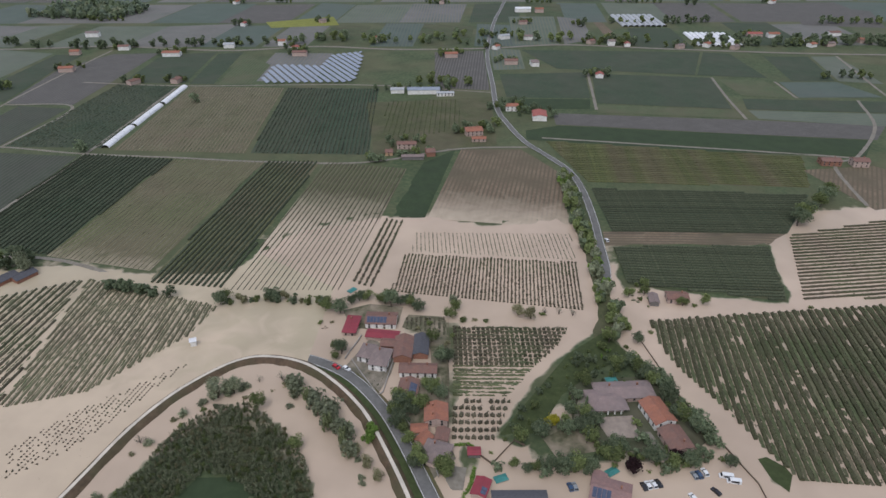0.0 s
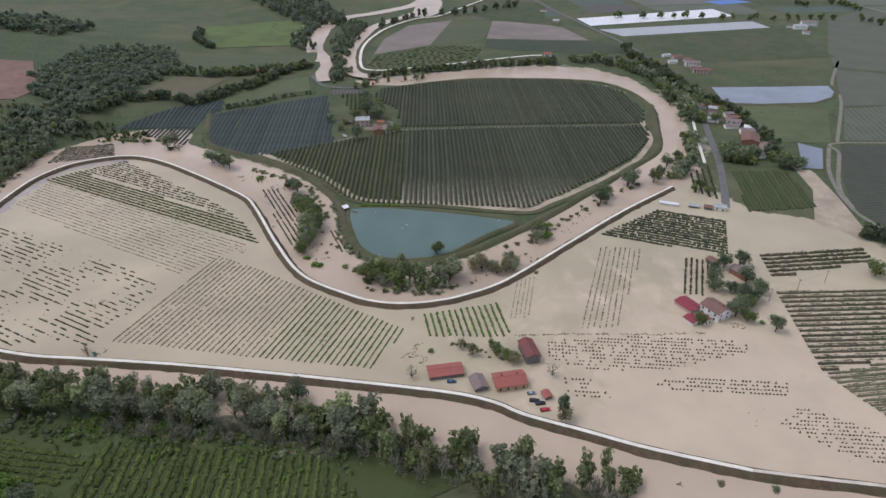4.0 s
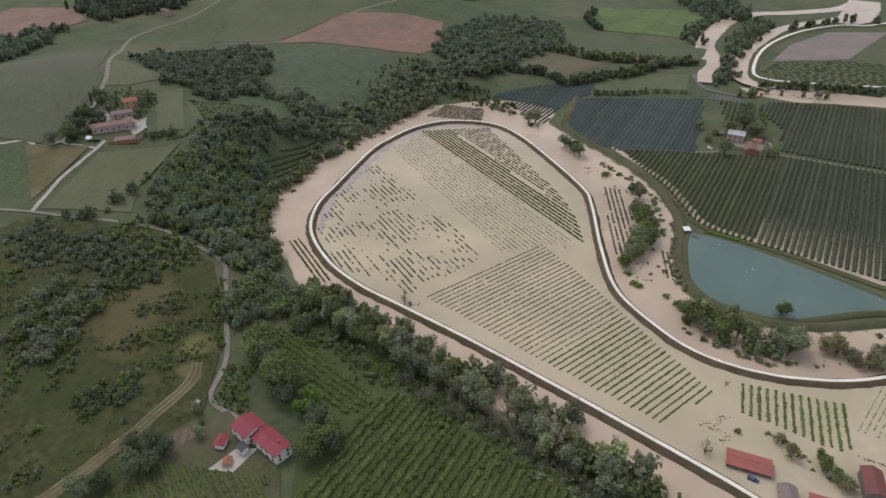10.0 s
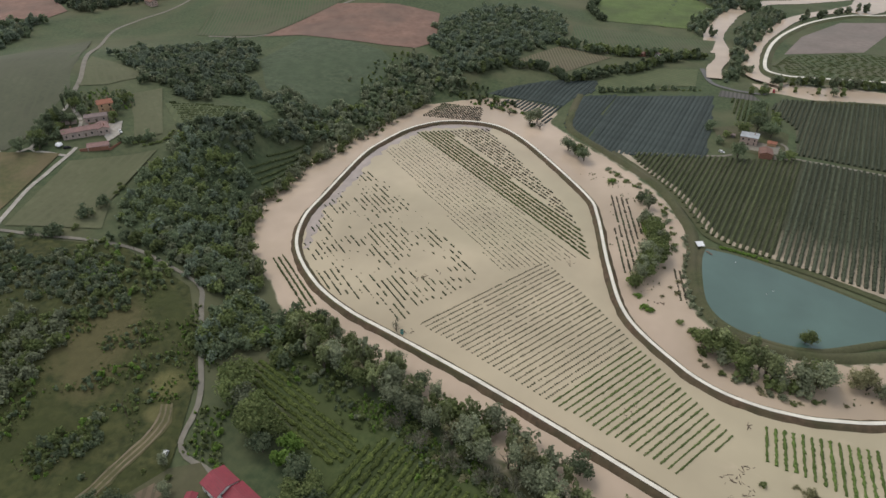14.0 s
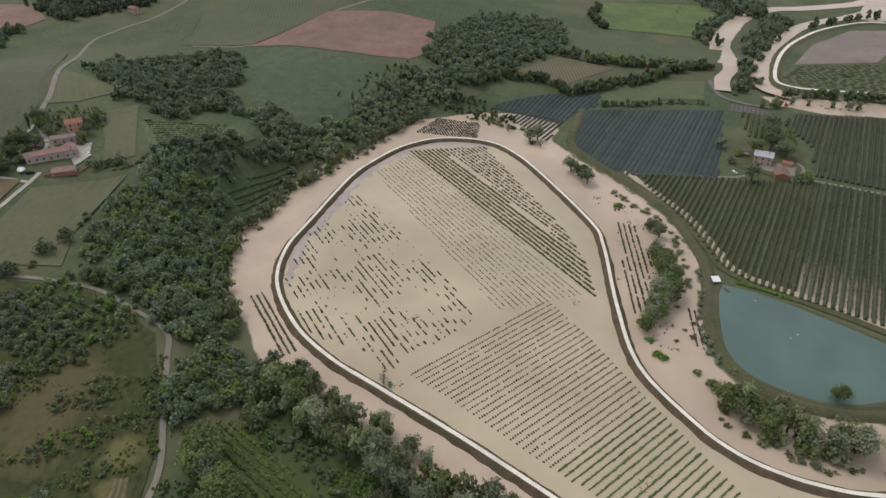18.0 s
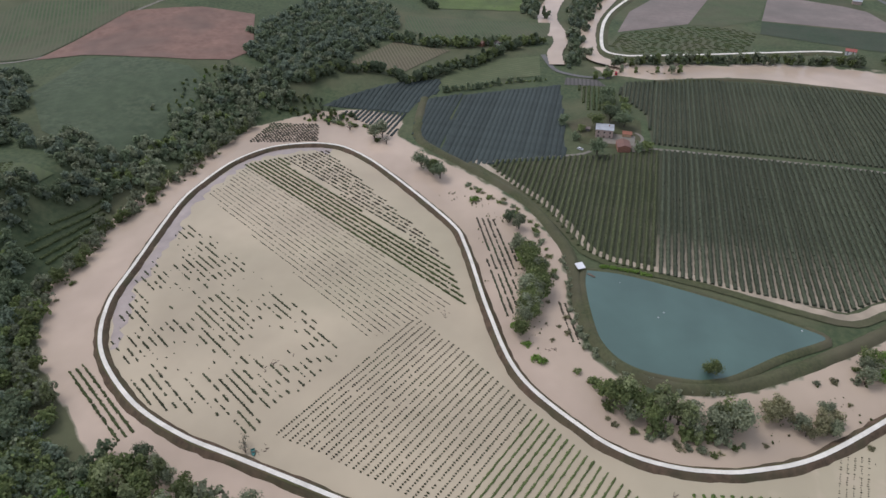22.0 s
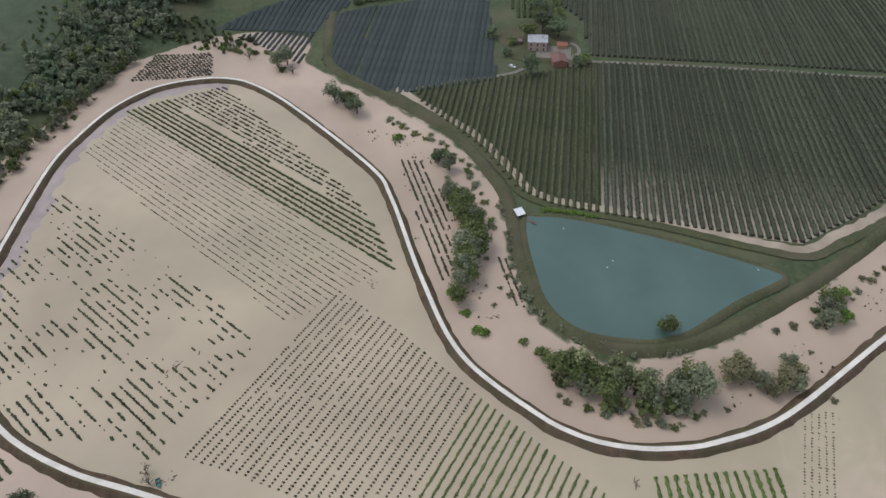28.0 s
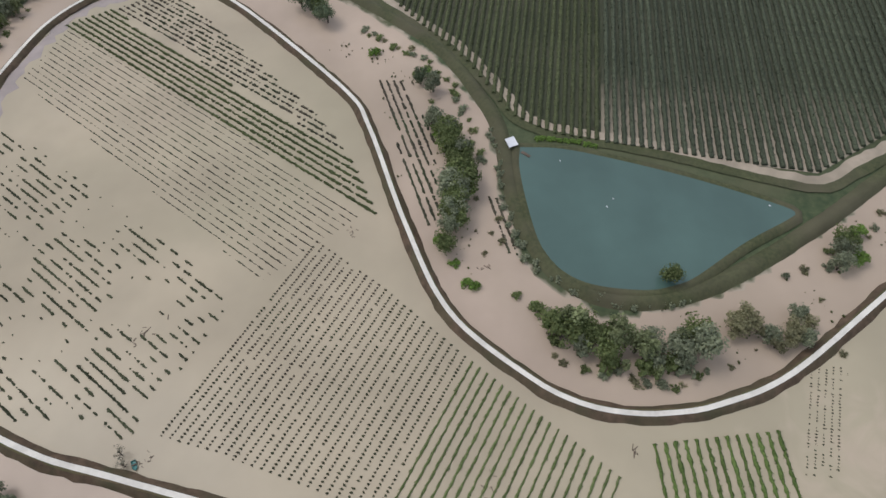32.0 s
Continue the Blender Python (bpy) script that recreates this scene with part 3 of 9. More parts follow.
def patch(name, poly, ang, material, label, lift=0.12, cell=9.0, category="field", wet=False):
    """A field's soil, laid on the ground."""
    o, q, c, s = turned(poly, ang)
    lo, hi = q[:, 1].min(), q[:, 1].max()
    vs = sorted({*np.linspace(lo + 0.01, hi - 0.01, max(3, int((hi - lo) / cell) + 2)), *np.clip(q[:, 1], lo + 0.01, hi - 0.01)})
    ends = [cuts(q, ang, v) for v in vs]
    keep = [(v, e) for v, e in zip(vs, ends) if e]
    nu = max(3, int(max(e[1] - e[0] for _, e in keep) / cell) + 2)
    u = np.array([np.linspace(e[0], e[1], nu) for _, e in keep])
    v = np.repeat(np.array([k[0] for k in keep])[:, None], nu, 1)
    x, y = o[0] + u * c - v * s, o[1] + u * s + v * c
    z = height(x.ravel(), y.ravel()).reshape(x.shape)
    z = (np.maximum(z, 0.03) if wet else z) + lift
    co = np.stack([u, v, z], -1).reshape(-1, 3)
    ob = new(name, grid_mesh(name, co, u.shape[0], nu, material))
    ob.matrix_basis = pose(o[0], o[1], 0, 0, 0, ang)
    return tagged(ob, label, category, kind="structure")


def hedge(us, w, h, z, rng, on, leaves=0.0):
    """One crop row along x as a lumpy hedge with gaps; us, z and on hold a value a step."""
    n = len(us)
    k = np.array([(-0.5, -0.15), (-0.46, 0.62), (-0.05, 1.0), (0.44, 0.6), (0.5, -0.15)])
    calm = 0.12 if w > 3 else (0.4 if us[1] - us[0] > 1.5 else 1.0)
    ww, hh = w * (0.93 + calm * rng.uniform(-0.38, 0.37, n)), h * (0.9 + calm * rng.uniform(-0.3, 0.3, n))
    off = rng.uniform(-0.14, 0.14, n) * w * calm
    tip = np.ones(n)
    tip[1:-1] = np.where(on[1:-1] & on[:-2], 1.0, 0.62)
    ww, hh = ww * tip, hh * (0.3 + 0.7 * tip)
    ring = np.empty((n, 5, 3))
    ring[:, :, 0] = us[:, None] + rng.uniform(-0.15, 0.15, (n, 5)) * (us[1] - us[0])
    ring[:, :, 1] = off[:, None] + k[None, :, 0] * ww[:, None] * (1 + calm * rng.uniform(-0.2, 0.2, (n, 5)))
    ring[:, :, 2] = z[:, None] + k[None, :, 1] * hh[:, None]
    faces = []
    for i in range(n - 1):
        if on[i]:
            a, b = i * 5, i * 5 + 5
            faces += [(a + j, b + j, b + j + 1, a + j + 1) for j in range(4)]
            if i == 0 or not on[i - 1]:
                faces.append((a + 4, a + 3, a + 2, a + 1, a)[::-1])
            if i == n - 2 or not on[i + 1]:
                faces.append((b + 4, b + 3, b + 2, b + 1, b))
    verts, used = ring.reshape(-1, 3), np.flatnonzero(on[:-1])
    m = int(len(used) * (us[1] - us[0]) * leaves)
    if m:
        i = rng.choice(used, m)
        a = rng.uniform(-0.2, 3.34, m)
        p = np.stack([us[i] + rng.uniform(0, 1, m) * (us[1] - us[0]), off[i] + np.cos(a) * ww[i] * 0.55, z[i] + np.sin(a) * hh[i] * 0.6 + hh[i] * 0.4], 1)
        u, v = rng.normal(size=(m, 3)), rng.normal(size=(m, 3))
        s = rng.uniform(0.1, 0.24, (m, 1)) * (0.6 + 0.3 * w)
        u, v = u / np.linalg.norm(u, axis=1, keepdims=True) * s, v / np.linalg.norm(v, axis=1, keepdims=True) * s
        b0 = len(verts)
        verts = np.concatenate([verts, np.stack([p - u - v, p + u - v, p + u + v, p - u + v], 1).reshape(-1, 3)])
        faces += [(b0 + 4 * j, b0 + 4 * j + 1, b0 + 4 * j + 2, b0 + 4 * j + 3) for j in range(m)]
    return verts, faces


def crop(name, row_name, poly, ang, step, w, h, material, label, soil=None, soil_label="", fill=0.97, run=5.0, dots=0.0, seg=1.1, joined=False, lift=0.12, seed=1, leaves=4.0,
         category="crop rows", phase=0.0):
    """A field of rows: an Empty with a part for each row or run, or one joined mesh where it lies far off."""
    rng = np.random.default_rng(seed)
    o, q, c, s = turned(poly, ang)
    lo, hi = q[:, 1].min(), q[:, 1].max()
    if soil:
        patch("field", poly, ang, M[soil], soil_label or label, lift)
    rows = []
    for v in np.arange(lo + step * (0.5 + phase), hi, step):
        e = cuts(q, ang, v)
        if not e or e[1] - e[0] < 4:
            continue
        us = np.arange(e[0] + 0.4, e[1], dots / 4 if dots else seg)
        if len(us) < 3:
            continue
        if dots:
            on = (np.arange(len(us)) % 4 < (3 if w > 1.8 else 2)) & np.repeat(rng.random(len(us) // 4 + 1) < fill, 4)[:len(us)]
        else:
            on, state = np.ones(len(us), bool), rng.random() < fill
            p_off, p_on = (seg / run if fill < 0.995 else 0.0), seg / run * fill / max(1.0 - fill, 0.01)
            for i in range(len(us)):
                thick = 1.0 if fill > 0.6 else max(0.08, 1.0 + 1.1 * math.sin(us[i] * 0.09 + v * 0.05 + 1.0) * math.cos(v * 0.12 - us[i] * 0.03))
                state = (rng.random() > p_off / thick) if state else (rng.random() < p_on * thick)
                on[i] = state
        if on.any():
            rows.append((v, us, on))
    if not rows:
        return None
    allu, allv = np.concatenate([r[1] for r in rows]), np.concatenate([np.full(len(r[1]), r[0]) for r in rows])
    z = np.maximum(height(o[0] + allu * c - allv * s, o[1] + allu * s + allv * c) + lift * 0.5, -0.3)
    base = root(name, o[0], o[1], 0, ang, label, category)
    whole = joined and (seg >= 1.2 or len(rows) > 60)
    k, vv, ff = 0, [], []
    for v, us, on in rows:
        co, faces = hedge(us, w, h, z[k:k + len(us)], rng, on, leaves if joined or dots else 0)
        k += len(us)
        if not faces:
            continue
        if whole:
            co = co + (0, v, 0)
            m0 = sum(len(a) for a in vv)
            vv.append(co)
            ff += [tuple(i + m0 for i in f) for f in faces]
        elif joined or dots:
            part(row_name, mesh_of(row_name, co, faces, M[material]), base).location = (0, v, 0)
        else:
            edge = np.flatnonzero(np.diff(np.concatenate([[0], on[:-1].astype(int), [0]])))
            for i, j in zip(edge[::2], edge[1::2]):
                cr, fr = hedge(us[i:j + 1], w, h, z[k - len(us) + i:k - len(us) + j + 1], rng, np.ones(j - i + 1, bool), leaves)
                ob = part(row_name, mesh_of(row_name, cr, fr, M[material]), base)
                ob.location = (0, v, 0)
    if whole:
        tagged(part(row_name if row_name.endswith("growth") else row_name + "s", mesh_of(row_name, np.concatenate(vv), ff, M[material]), base), kind="stuff")
    return base


# ---- dikes and roads ----
def smooth_line(pts, step=4.0):
    p = np.array(pts, float)
    p = np.vstack([2 * p[0] - p[1], p, 2 * p[-1] - p[-2]])
    out = []
    for i in range(1, len(p) - 2):
        a, b, c, d = p[i - 1:i + 3]
        n = max(2, int(np.linalg.norm(c - b) / step))
        t = np.linspace(0, 1, n, endpoint=False)[:, None]
        out.append(0.5 * (2 * b + (c - a) * t + (2 * a - 5 * b + 4 * c - d) * t**2 + (3 * b - a - 3 * c + d) * t**3))
    return np.vstack(out + [p[-2][None]])


def sides(line):
    t = np.gradient(line, axis=0)
    t /= np.linalg.norm(t, axis=1, keepdims=True)
    return np.stack([-t[:, 1], t[:, 0]], 1)


def ribbon(name, pts, profile, material, label, category, drape=True, step=4.0, jitter=0.0, seed=3, lift=0.0):
    """A strip along a line. profile: pairs of (metres to its left, height); over the ground where drape is set."""
    line = smooth_line(pts, step)
    nrm = sides(line)
    rng = np.random.default_rng(seed)
    co = []
    for off, z in profile:
        o = off * (1 + jitter * rng.uniform(-1, 1, len(line)))
        xy = line + nrm * o[:, None]
        co.append(np.column_stack([xy, (height(xy[:, 0], xy[:, 1]) if drape else 0) + z + np.zeros(len(line)) + lift]))
    co = np.stack(co, 1)
    ob = new(name, grid_mesh(name, co[:, ::-1].reshape(-1, 3), len(line), len(profile), material))
    return tagged(ob, label, category, kind="structure")


DIKE = [(-4, 135), (-12, 157), (-23, 182), (-34, 203), (-49, 221), (-64, 233), (-80, 238), (-93, 237), (-105, 229), (-119, 213), (-130, 192), (-138, 167),
        (-146, 142), (-162, 108), (-174, 87), (-187, 64), (-196, 53), (-205, 34), (-219, -10), (-231, -50), (-242, -89), (-252, -130), (-259, -158), (-272, -186),
        (-296, -214), (-325, -229), (-355, -234), (-416, -242), (-446, -240), (-475, -233), (-497, -218), (-508, -195), (-509, -175),
        (-501, -157), (-478, -130), (-424, -80), (-400, -67), (-348, -49), (-310, -32), (-286, -6), (-277, 10), (-274, 24), (-274, 38), (-277, 54), (-288, 80),
        (-320, 124), (-358, 176), (-391, 228)]
ribbon("embankment", DIKE, [(5.2, -1.2), (3.5, -0.05), (2.5, 0.75), (1.15, 1.95), (0, 2.0), (-1.05, 1.95), (-2.1, 1.15), (-3.0, 0.1), (-4.8, -1.2)], M["mud"],
       "muddy brown earth dike winding between flooded fields", "dike", drape=False, jitter=0.13)
ribbon("mud_verge", DIKE[12:31], [(-0.8, 2.06), (-1.1, 1.99), (-2.0, 1.3), (-2.5, 0.8)], M["mud"], "bare mud on the dike's basin slope", "verge", drape=False, jitter=0.1, seed=5)
ribbon("grass_verge", DIKE[20:], [(1.5, 1.72), (1.15, 2.0), (0.75, 2.06)], M["dry_grass"], "worn grass along the dike's crest", "verge", drape=False, jitter=0.12, seed=6)
ribbon("dike_road", DIKE[:13], [(0.78, 2.1), (0, 2.14), (-0.74, 2.1)], M["dusty"], "dusty pale track on top of the dike", "track", drape=False, jitter=0.08)
ribbon("dike_road", DIKE[12:], [(0.9, 2.1), (0, 2.14), (-0.86, 2.1)], M["gravel"], "white gravel track on top of the dike", "track", drape=False, jitter=0.05)
M["shallows"] = mat("lilac_grey_shallows", [(0.335, 0.28, 0.25), (0.38, 0.32, 0.28)], 0.02, 0.2, 0.16, 0.03, 0.05, 0.25)
ribbon("shallows", DIKE[24:33], [(-3.2, 0.05), (-5.5, 0.05), (-9.0, 0.05)], M["shallows"], "lilac-grey muddy shallows along the dike", "flood water", drape=False, jitter=0.3, seed=8)

basin_line = smooth_line(DIKE[5:], 6.0)
tagged(new("basin_water", mesh_of("basin_water", [(x, y, 0.03) for x, y in basin_line] + [(-410, 260, 0.03), (-340, 330, 0.03), (-120, 345, 0.03), (-60, 300, 0.03)],
                                  [tuple(range(len(basin_line) + 4))[::-1]], M["basin"])), "still greyish flood water between the dikes", "flood water", kind="structure")
LOOP = [(-778, 243), (-777, 217), (-757, 134), (-747, 91), (-739, 55), (-737, 38), (-745, 22), (-768, 18), (-815, 20), (-859, 26), (-907, 39), (-971, 67), (-1027, 112), (-1044, 150), (-1104, 195), (-1225, 281)]
ribbon("embankment", LOOP, [(6.5, 0.1), (2.2, 1.9), (-2.2, 1.9), (-6.5, 0.1)], M["grass"], "grassy far dike along the river bend", "dike")
ribbon("dike_road", LOOP, [(1.7, 2.0), (-1.7, 2.0)], M["gravel"], "pale track on the far dike", "track")
FRONT = [(-80, 246), (-59, 237), (-42, 226), (-27, 208), (-16, 188), (-3, 158), (8, 130)]
def sunk(ob):
    """Lets the road's far end dip under the flood."""
    for v in ob.data.vertices:
        v.co.z -= 1.3 * max(0.0, min(1.0, (-54 - v.co.x) / 24))
    return ob


sunk(ribbon("road", FRONT, [(4.2, -1.0), (2.5, 0.5), (0, 0.56), (-3.4, 0.5), (-5.4, -1.0)], M["asphalt"], "grey asphalt road beside the dike", "road", drape=False))
for off in (2.1, -2.95):
    sunk(ribbon("road_line", FRONT, [(off + 0.09, 0.56), (off - 0.09, 0.56)], M["paint"], "white painted edge line", "road marking", drape=False))
ribbon("grass_verge", FRONT[1:], [(-3.3, 0.53), (-4.6, 0.75), (-6.3, 0.45)], M["bank_grass"], "green grass between road and dike", "verge", drape=False, jitter=0.04)
ribbon("grass_verge", FRONT[2:], [(3.9, 0.1), (3.2, 0.45), (2.45, 0.54)], M["dry_grass"], "worn grass at the road's edge", "verge", drape=False, jitter=0.04)
PLAIN = [(90, 262), (92, 290), (98, 318), (101, 350), (104, 385), (105, 430), (101, 462), (89, 491), (74, 524), (64, 567), (57, 617), (59, 707), (63, 853), (88, 1061), (115, 1216), (160, 1500)]
ribbon("road", PLAIN, [(2.6, 0.32), (0, 0.36), (-2.6, 0.32)], M["asphalt"], "narrow grey asphalt country road", "road", lift=0.1)
for off in (2.25, -2.25):
    ribbon("road_line", PLAIN, [(off + 0.1, 0.46), (off - 0.1, 0.46)], M["paint"], "white painted edge line", "road marking")
ribbon("road", [(-1500, 905), (-900, 880), (-590, 876), (-445, 891), (-284, 866), (-167, 888), (-59, 870), (63, 875), (172, 894), (319, 866), (576, 832), (1200, 800)],
       [(3.5, 0.4), (-3.5, 0.4)], M["lane"], "pale country road lined with trees", "road", step=12)
ribbon("road", [(-260, 216), (-297, 222), (-355, 250), (-395, 270), (-437, 289), (-488, 309), (-550, 333), (-612, 349), (-673, 360), (-795, 371), (-898, 364), (-1077, 350), (-1500, 330)],
       [(2.7, 0.5), (0, 0.55), (-2.7, 0.5)], M["asphalt"], "grey asphalt road running along the river", "road", step=8)
ribbon("road_edge", [(-430, 274), (-477, 293), (-560, 327), (-575, 330)], [(1.2, 0.7), (-1.2, 0.7)], M["gravel"], "pale footway along the road", "footway")
for pts, label in (([(-444, 391), (-393, 355), (-341, 334), (-300, 334), (-235, 332), (-171, 306), (-122, 296)], "silty farm track beside the flooded vineyards"),
                   ([(-342, 335), (-375, 349), (-430, 390), (-452, 406), (-436, 516), (-442, 632), (-441, 744), (-436, 868)], "farm track between the fields"), ([(-454, 406), (-560, 489), (-613, 518), (-700, 590)], "farm track past the storage pond"),
                   ([(-308, 350), (-295, 499), (-288, 690)], "farm track between vineyards"),
                   ([(-436, 516), (-376, 516), (-298, 500), (-220, 491), (-139, 481), (-60, 480), (15, 508), (75, 512)], "farm track across the vineyards"), ([(-375, 514), (-368, 625), (-442, 634)], "pale lane round the dusky plot"),
                   ([(-400, 715), (-280, 700), (-90, 702), (55, 672)], "farm track along the far plots"),
                   ([(90, 534), (300, 494), (345, 484)], "farm track between green plots"),
                   ([(174, 749), (155, 612)], "pale lane between wheat plots"), ([(312, 728), (300, 655), (291, 582)], "pale lane across the plots"), ([(376, 710), (371, 648)], "short pale lane"),
                   ([(509, 827), (469, 656), (455, 560)], "pale lane towards the far road"), 
                   ([(300, 400), (315, 470), (345, 490), (400, 560), (430, 640)], "pale track to the far farm")):
    ribbon("farm_track", pts, [(1.5, 0.22), (-1.5, 0.22)], M["lane"], label, "track", jitter=0.15)
# the hill road and lanes
HILL_ROAD = [(-155, -150), (-156, -156), (-156.5, -164), (-161, -171), (-171, -174.5), (-182, -180), (-201, -196), (-222, -214), (-234, -226), (-237, -248), (-239, -272), (-232, -296), (-223, -315), (-212, -345), (-190, -400)]
ribbon("hill_road", HILL_ROAD, [(1.1, 0.42), (-1.1, 0.42)], M["lane"], "narrow grey lane winding up the hillside", "lane", jitter=0.06)
ribbon("hill_road", [(-214, -340), (-245, -356), (-262, -362), (-284, -368.5), (-294, -372)], [(1.2, 0.32), (-1.2, 0.32)], M["yard"], "pale gravel drive to the hill farm", "lane", jitter=0.08)
ribbon("hill_road", [(-284, -369), (-281, -379), (-278, -387), (-278, -393), (-270, -395), (-265, -401), (-268, -412), (-252, -430), (-230, -470)], [(1.2, 0.34), (-1.2, 0.34)], M["yard"], "pale lane past the hill farm", "lane", jitter=0.08)
ribbon("hill_road", [(-278, -392), (-290, -398), (-306, -407), (-322, -413), (-334, -420)], [(1.0, 0.36), (-1.0, 0.36)], M["yard"], "pale lane under the cypresses", "lane", jitter=0.08)
ribbon("hill_road", [(-331, -417), (-323, -403), (-318, -394), (-312, -389)], [(1.1, 0.34), (-1.1, 0.34)], M["yard"], "pale drive into the hill farm", "lane", jitter=0.08)
ribbon("hill_road", [(-312, -372), (-320, -397), (-335, -421), (-366, -447), (-422, -505), (-517, -596), (-570, -611), (-637, -608), (-800, -640)], [(1.6, 0.34), (-1.6, 0.34)], M["lane"],
       "pale gravel road along the hill's crest", "lane", jitter=0.06)
TRACK = [(-172, -187), (-165, -182.5), (-155, -181), (-144, -181.5), (-128, -181.5), (-116, -183), (-105, -184), (-80, -189)]
ribbon("dirt_track", TRACK, [(2.5, 0.6), (0, 0.68), (-2.5, 0.6)], M["dry_grass"], "worn track of bare dry earth", "track", jitter=0.3)
for off in (1.4, -0.6, -2.6):
    ribbon("wheel_rut", TRACK, [(off + 0.38, 0.76), (off - 0.38, 0.76)], M["dirt"], "pale dusty wheel rut", "track", jitter=0.12)
ribbon("hill_road", [(-560, -505), (-579, -448), (-640, -432), (-690, -424), (-760, -400)], [(1.6, 0.3), (-1.6, 0.3)], M["lane"], "pale field lane on the hill", "lane")
# grass bank, path and pond on the dry isle
BANK = [(-600, -128), (-556, -124), (-528, -117), (-502, -88), (-478, -60), (-453, -36), (-424, -20), (-405, -12), (-384, -9), (-358, -6), (-339, 0), (-325, 9), (-316, 24), (-317, 48),
        (-329, 76), (-356, 118), (-384, 155), (-425, 206), (-463, 250), (-518, 274), (-572, 292), (-627, 290), (-664, 264), (-686, 180), (-690, 123), (-674, 60)]
ribbon("grass_bank", BANK, [(3.6, -0.3), (2.5, 0.7), (0.9, 1.5), (-0.9, 1.5), (-2.5, 0.5), (-3.8, -0.4)], M["grass"], "mown green bank round the dry orchard", "bank", jitter=0.06, lift=0.2)
HEADLAND = [(-500, -78), (-476, -52), (-451, -29), (-424, -13), (-407, -4), (-398, 10), (-391, 34), (-382, 66), (-371, 100), (-368, 118), (-377, 134), (-388, 153), (-411, 187), (-440, 225), (-482, 257), (-516, 266),
                     (-530, 271)]
ribbon("bank_path", HEADLAND, [(6.6, 0.45), (4.2, 0.55), (1.6, 0.55)], M["silt"], "pale silty headland path round the orchard", "path", jitter=0.12)
ribbon("grass_verge", HEADLAND, [(2.4, 0.52), (0.4, 0.68), (-2.4, 0.5)], M["grass"], "olive grass beside the headland path", "verge", jitter=0.15)
ribbon("bank_path", [(-532, 44), (-538, 42), (-530, 150), (-520, 268)], [(1.4, 0.3), (-1.4, 0.3)], M["lane"], "pale grassy path through the orchard", "path", jitter=0.1)
ribbon("bank_path", [(-500, -72), (-512, -40), (-521, -8), (-528, 2)], [(1.3, 0.3), (-1.3, 0.3)], M["lane"], "pale path to the orchard farmhouse", "path", jitter=0.1)
POND = [(-389, -3), (-388, 15), (-381, 40), (-371, 68), (-360, 93), (-355, 101), (-351, 97), (-340, 78), (-325, 57), (-321, 48), (-319, 38), (-321, 20), (-327, 9), (-338, 2), (-358, -2), (-378, -4)]
pond_line = smooth_line(POND + [POND[0]], 3.0)[:-1]
pond = new("pond", mesh_of("pond", [(x, y, 1.75) for x, y in pond_line], [tuple(range(len(pond_line)))], M["pond"]))
tagged(pond, "still teal-green irrigation pond ringed by grass", "pond", kind="structure")
shore_in = smooth_line(POND + [POND[0]], 3.0)
nr = sides(shore_in)
rim = np.stack([np.column_stack([shore_in + nr * d, np.full(len(shore_in), z)]) for d, z in ((-0.3, 1.72), (0.7, 1.95), (1.9, 1.9), (3.4, 0.7))], 1)
tagged(new("pond_rim", grid_mesh("pond_rim", rim.reshape(-1, 3), len(shore_in), 4, M["grass"])), "olive grassy rim of the irrigation pond", "bank", kind="structure")
for pts, m, label, z in (([(-620, 382), (-612, 450), (-607, 509), (-585, 500), (-570, 486), (-556, 457), (-560, 400), (-569, 368)], "lake", "pale grey-blue storage pond with straight banks", 1.95),
                         ([(-458, 372), (-442, 384), (-404, 357), (-408, 343)], "lake", "small grey pond behind the hamlet", 1.75)):
    tagged(new("pond", mesh_of("pond", [(x, y, z) for x, y in pts], [tuple(range(len(pts)))[::-1]], M[m])), label, "pond", kind="structure")
    c = np.mean(pts, 0)
    ring = np.array(pts + [pts[0]], float)
    rim = np.stack([np.column_stack([c + (ring - c) * k, np.full(len(ring), z + dz)]) for k, dz in ((0.99, -0.02), (1.06, 0.35), (1.16, -0.6))], 1)
    tagged(new("pond_rim", grid_mesh("pond_rim", rim.reshape(-1, 3), len(ring), 3, M["grass"])), "grassy rim of a storage pond", "bank", kind="structure")
for i, (pts, wd) in enumerate((([(-1215, 150), (-1150, 120), (-1092, 56), (-1060, 8), (-1000, -21), (-930, -33), (-855, -38), (-790, -24)], 11), ([(-800, -26), (-770, -22), (-735, -27), (-702, -24)], 7),
                ([(-1075, 130), (-1046, 92), (-985, 48), (-912, 24), (-840, 8), (-780, 5), (-744, 6), (-722, 14), (-708, 36)], 8), ([(-1230, 160), (-1150, 150), (-1085, 135), (-1052, 112)], 22))):
    ribbon("river", pts, [(wd, 2.2 + 0.07 * i), (0, 2.2 + 0.07 * i), (-wd, 2.2 + 0.07 * i)], M["water"], "brown swollen river beyond the orchards", "river", drape=False, jitter=0.08)
ribbon("road", [(-730, -38), (-704, -31), (-687, -23), (-677, -2), (-678, 22)], [(2.4, 0.5), (-2.4, 0.5)], M["asphalt"], "grey road bending past the orchard farm", "road")
ribbon("farm_drive", [(-530, 31), (-541, 32), (-548, 38), (-557, 38), (-562, 34)], [(1.1, 0.62), (-1.1, 0.62)], M["lane"], "pale curved drive of the orchard farm", "lane")

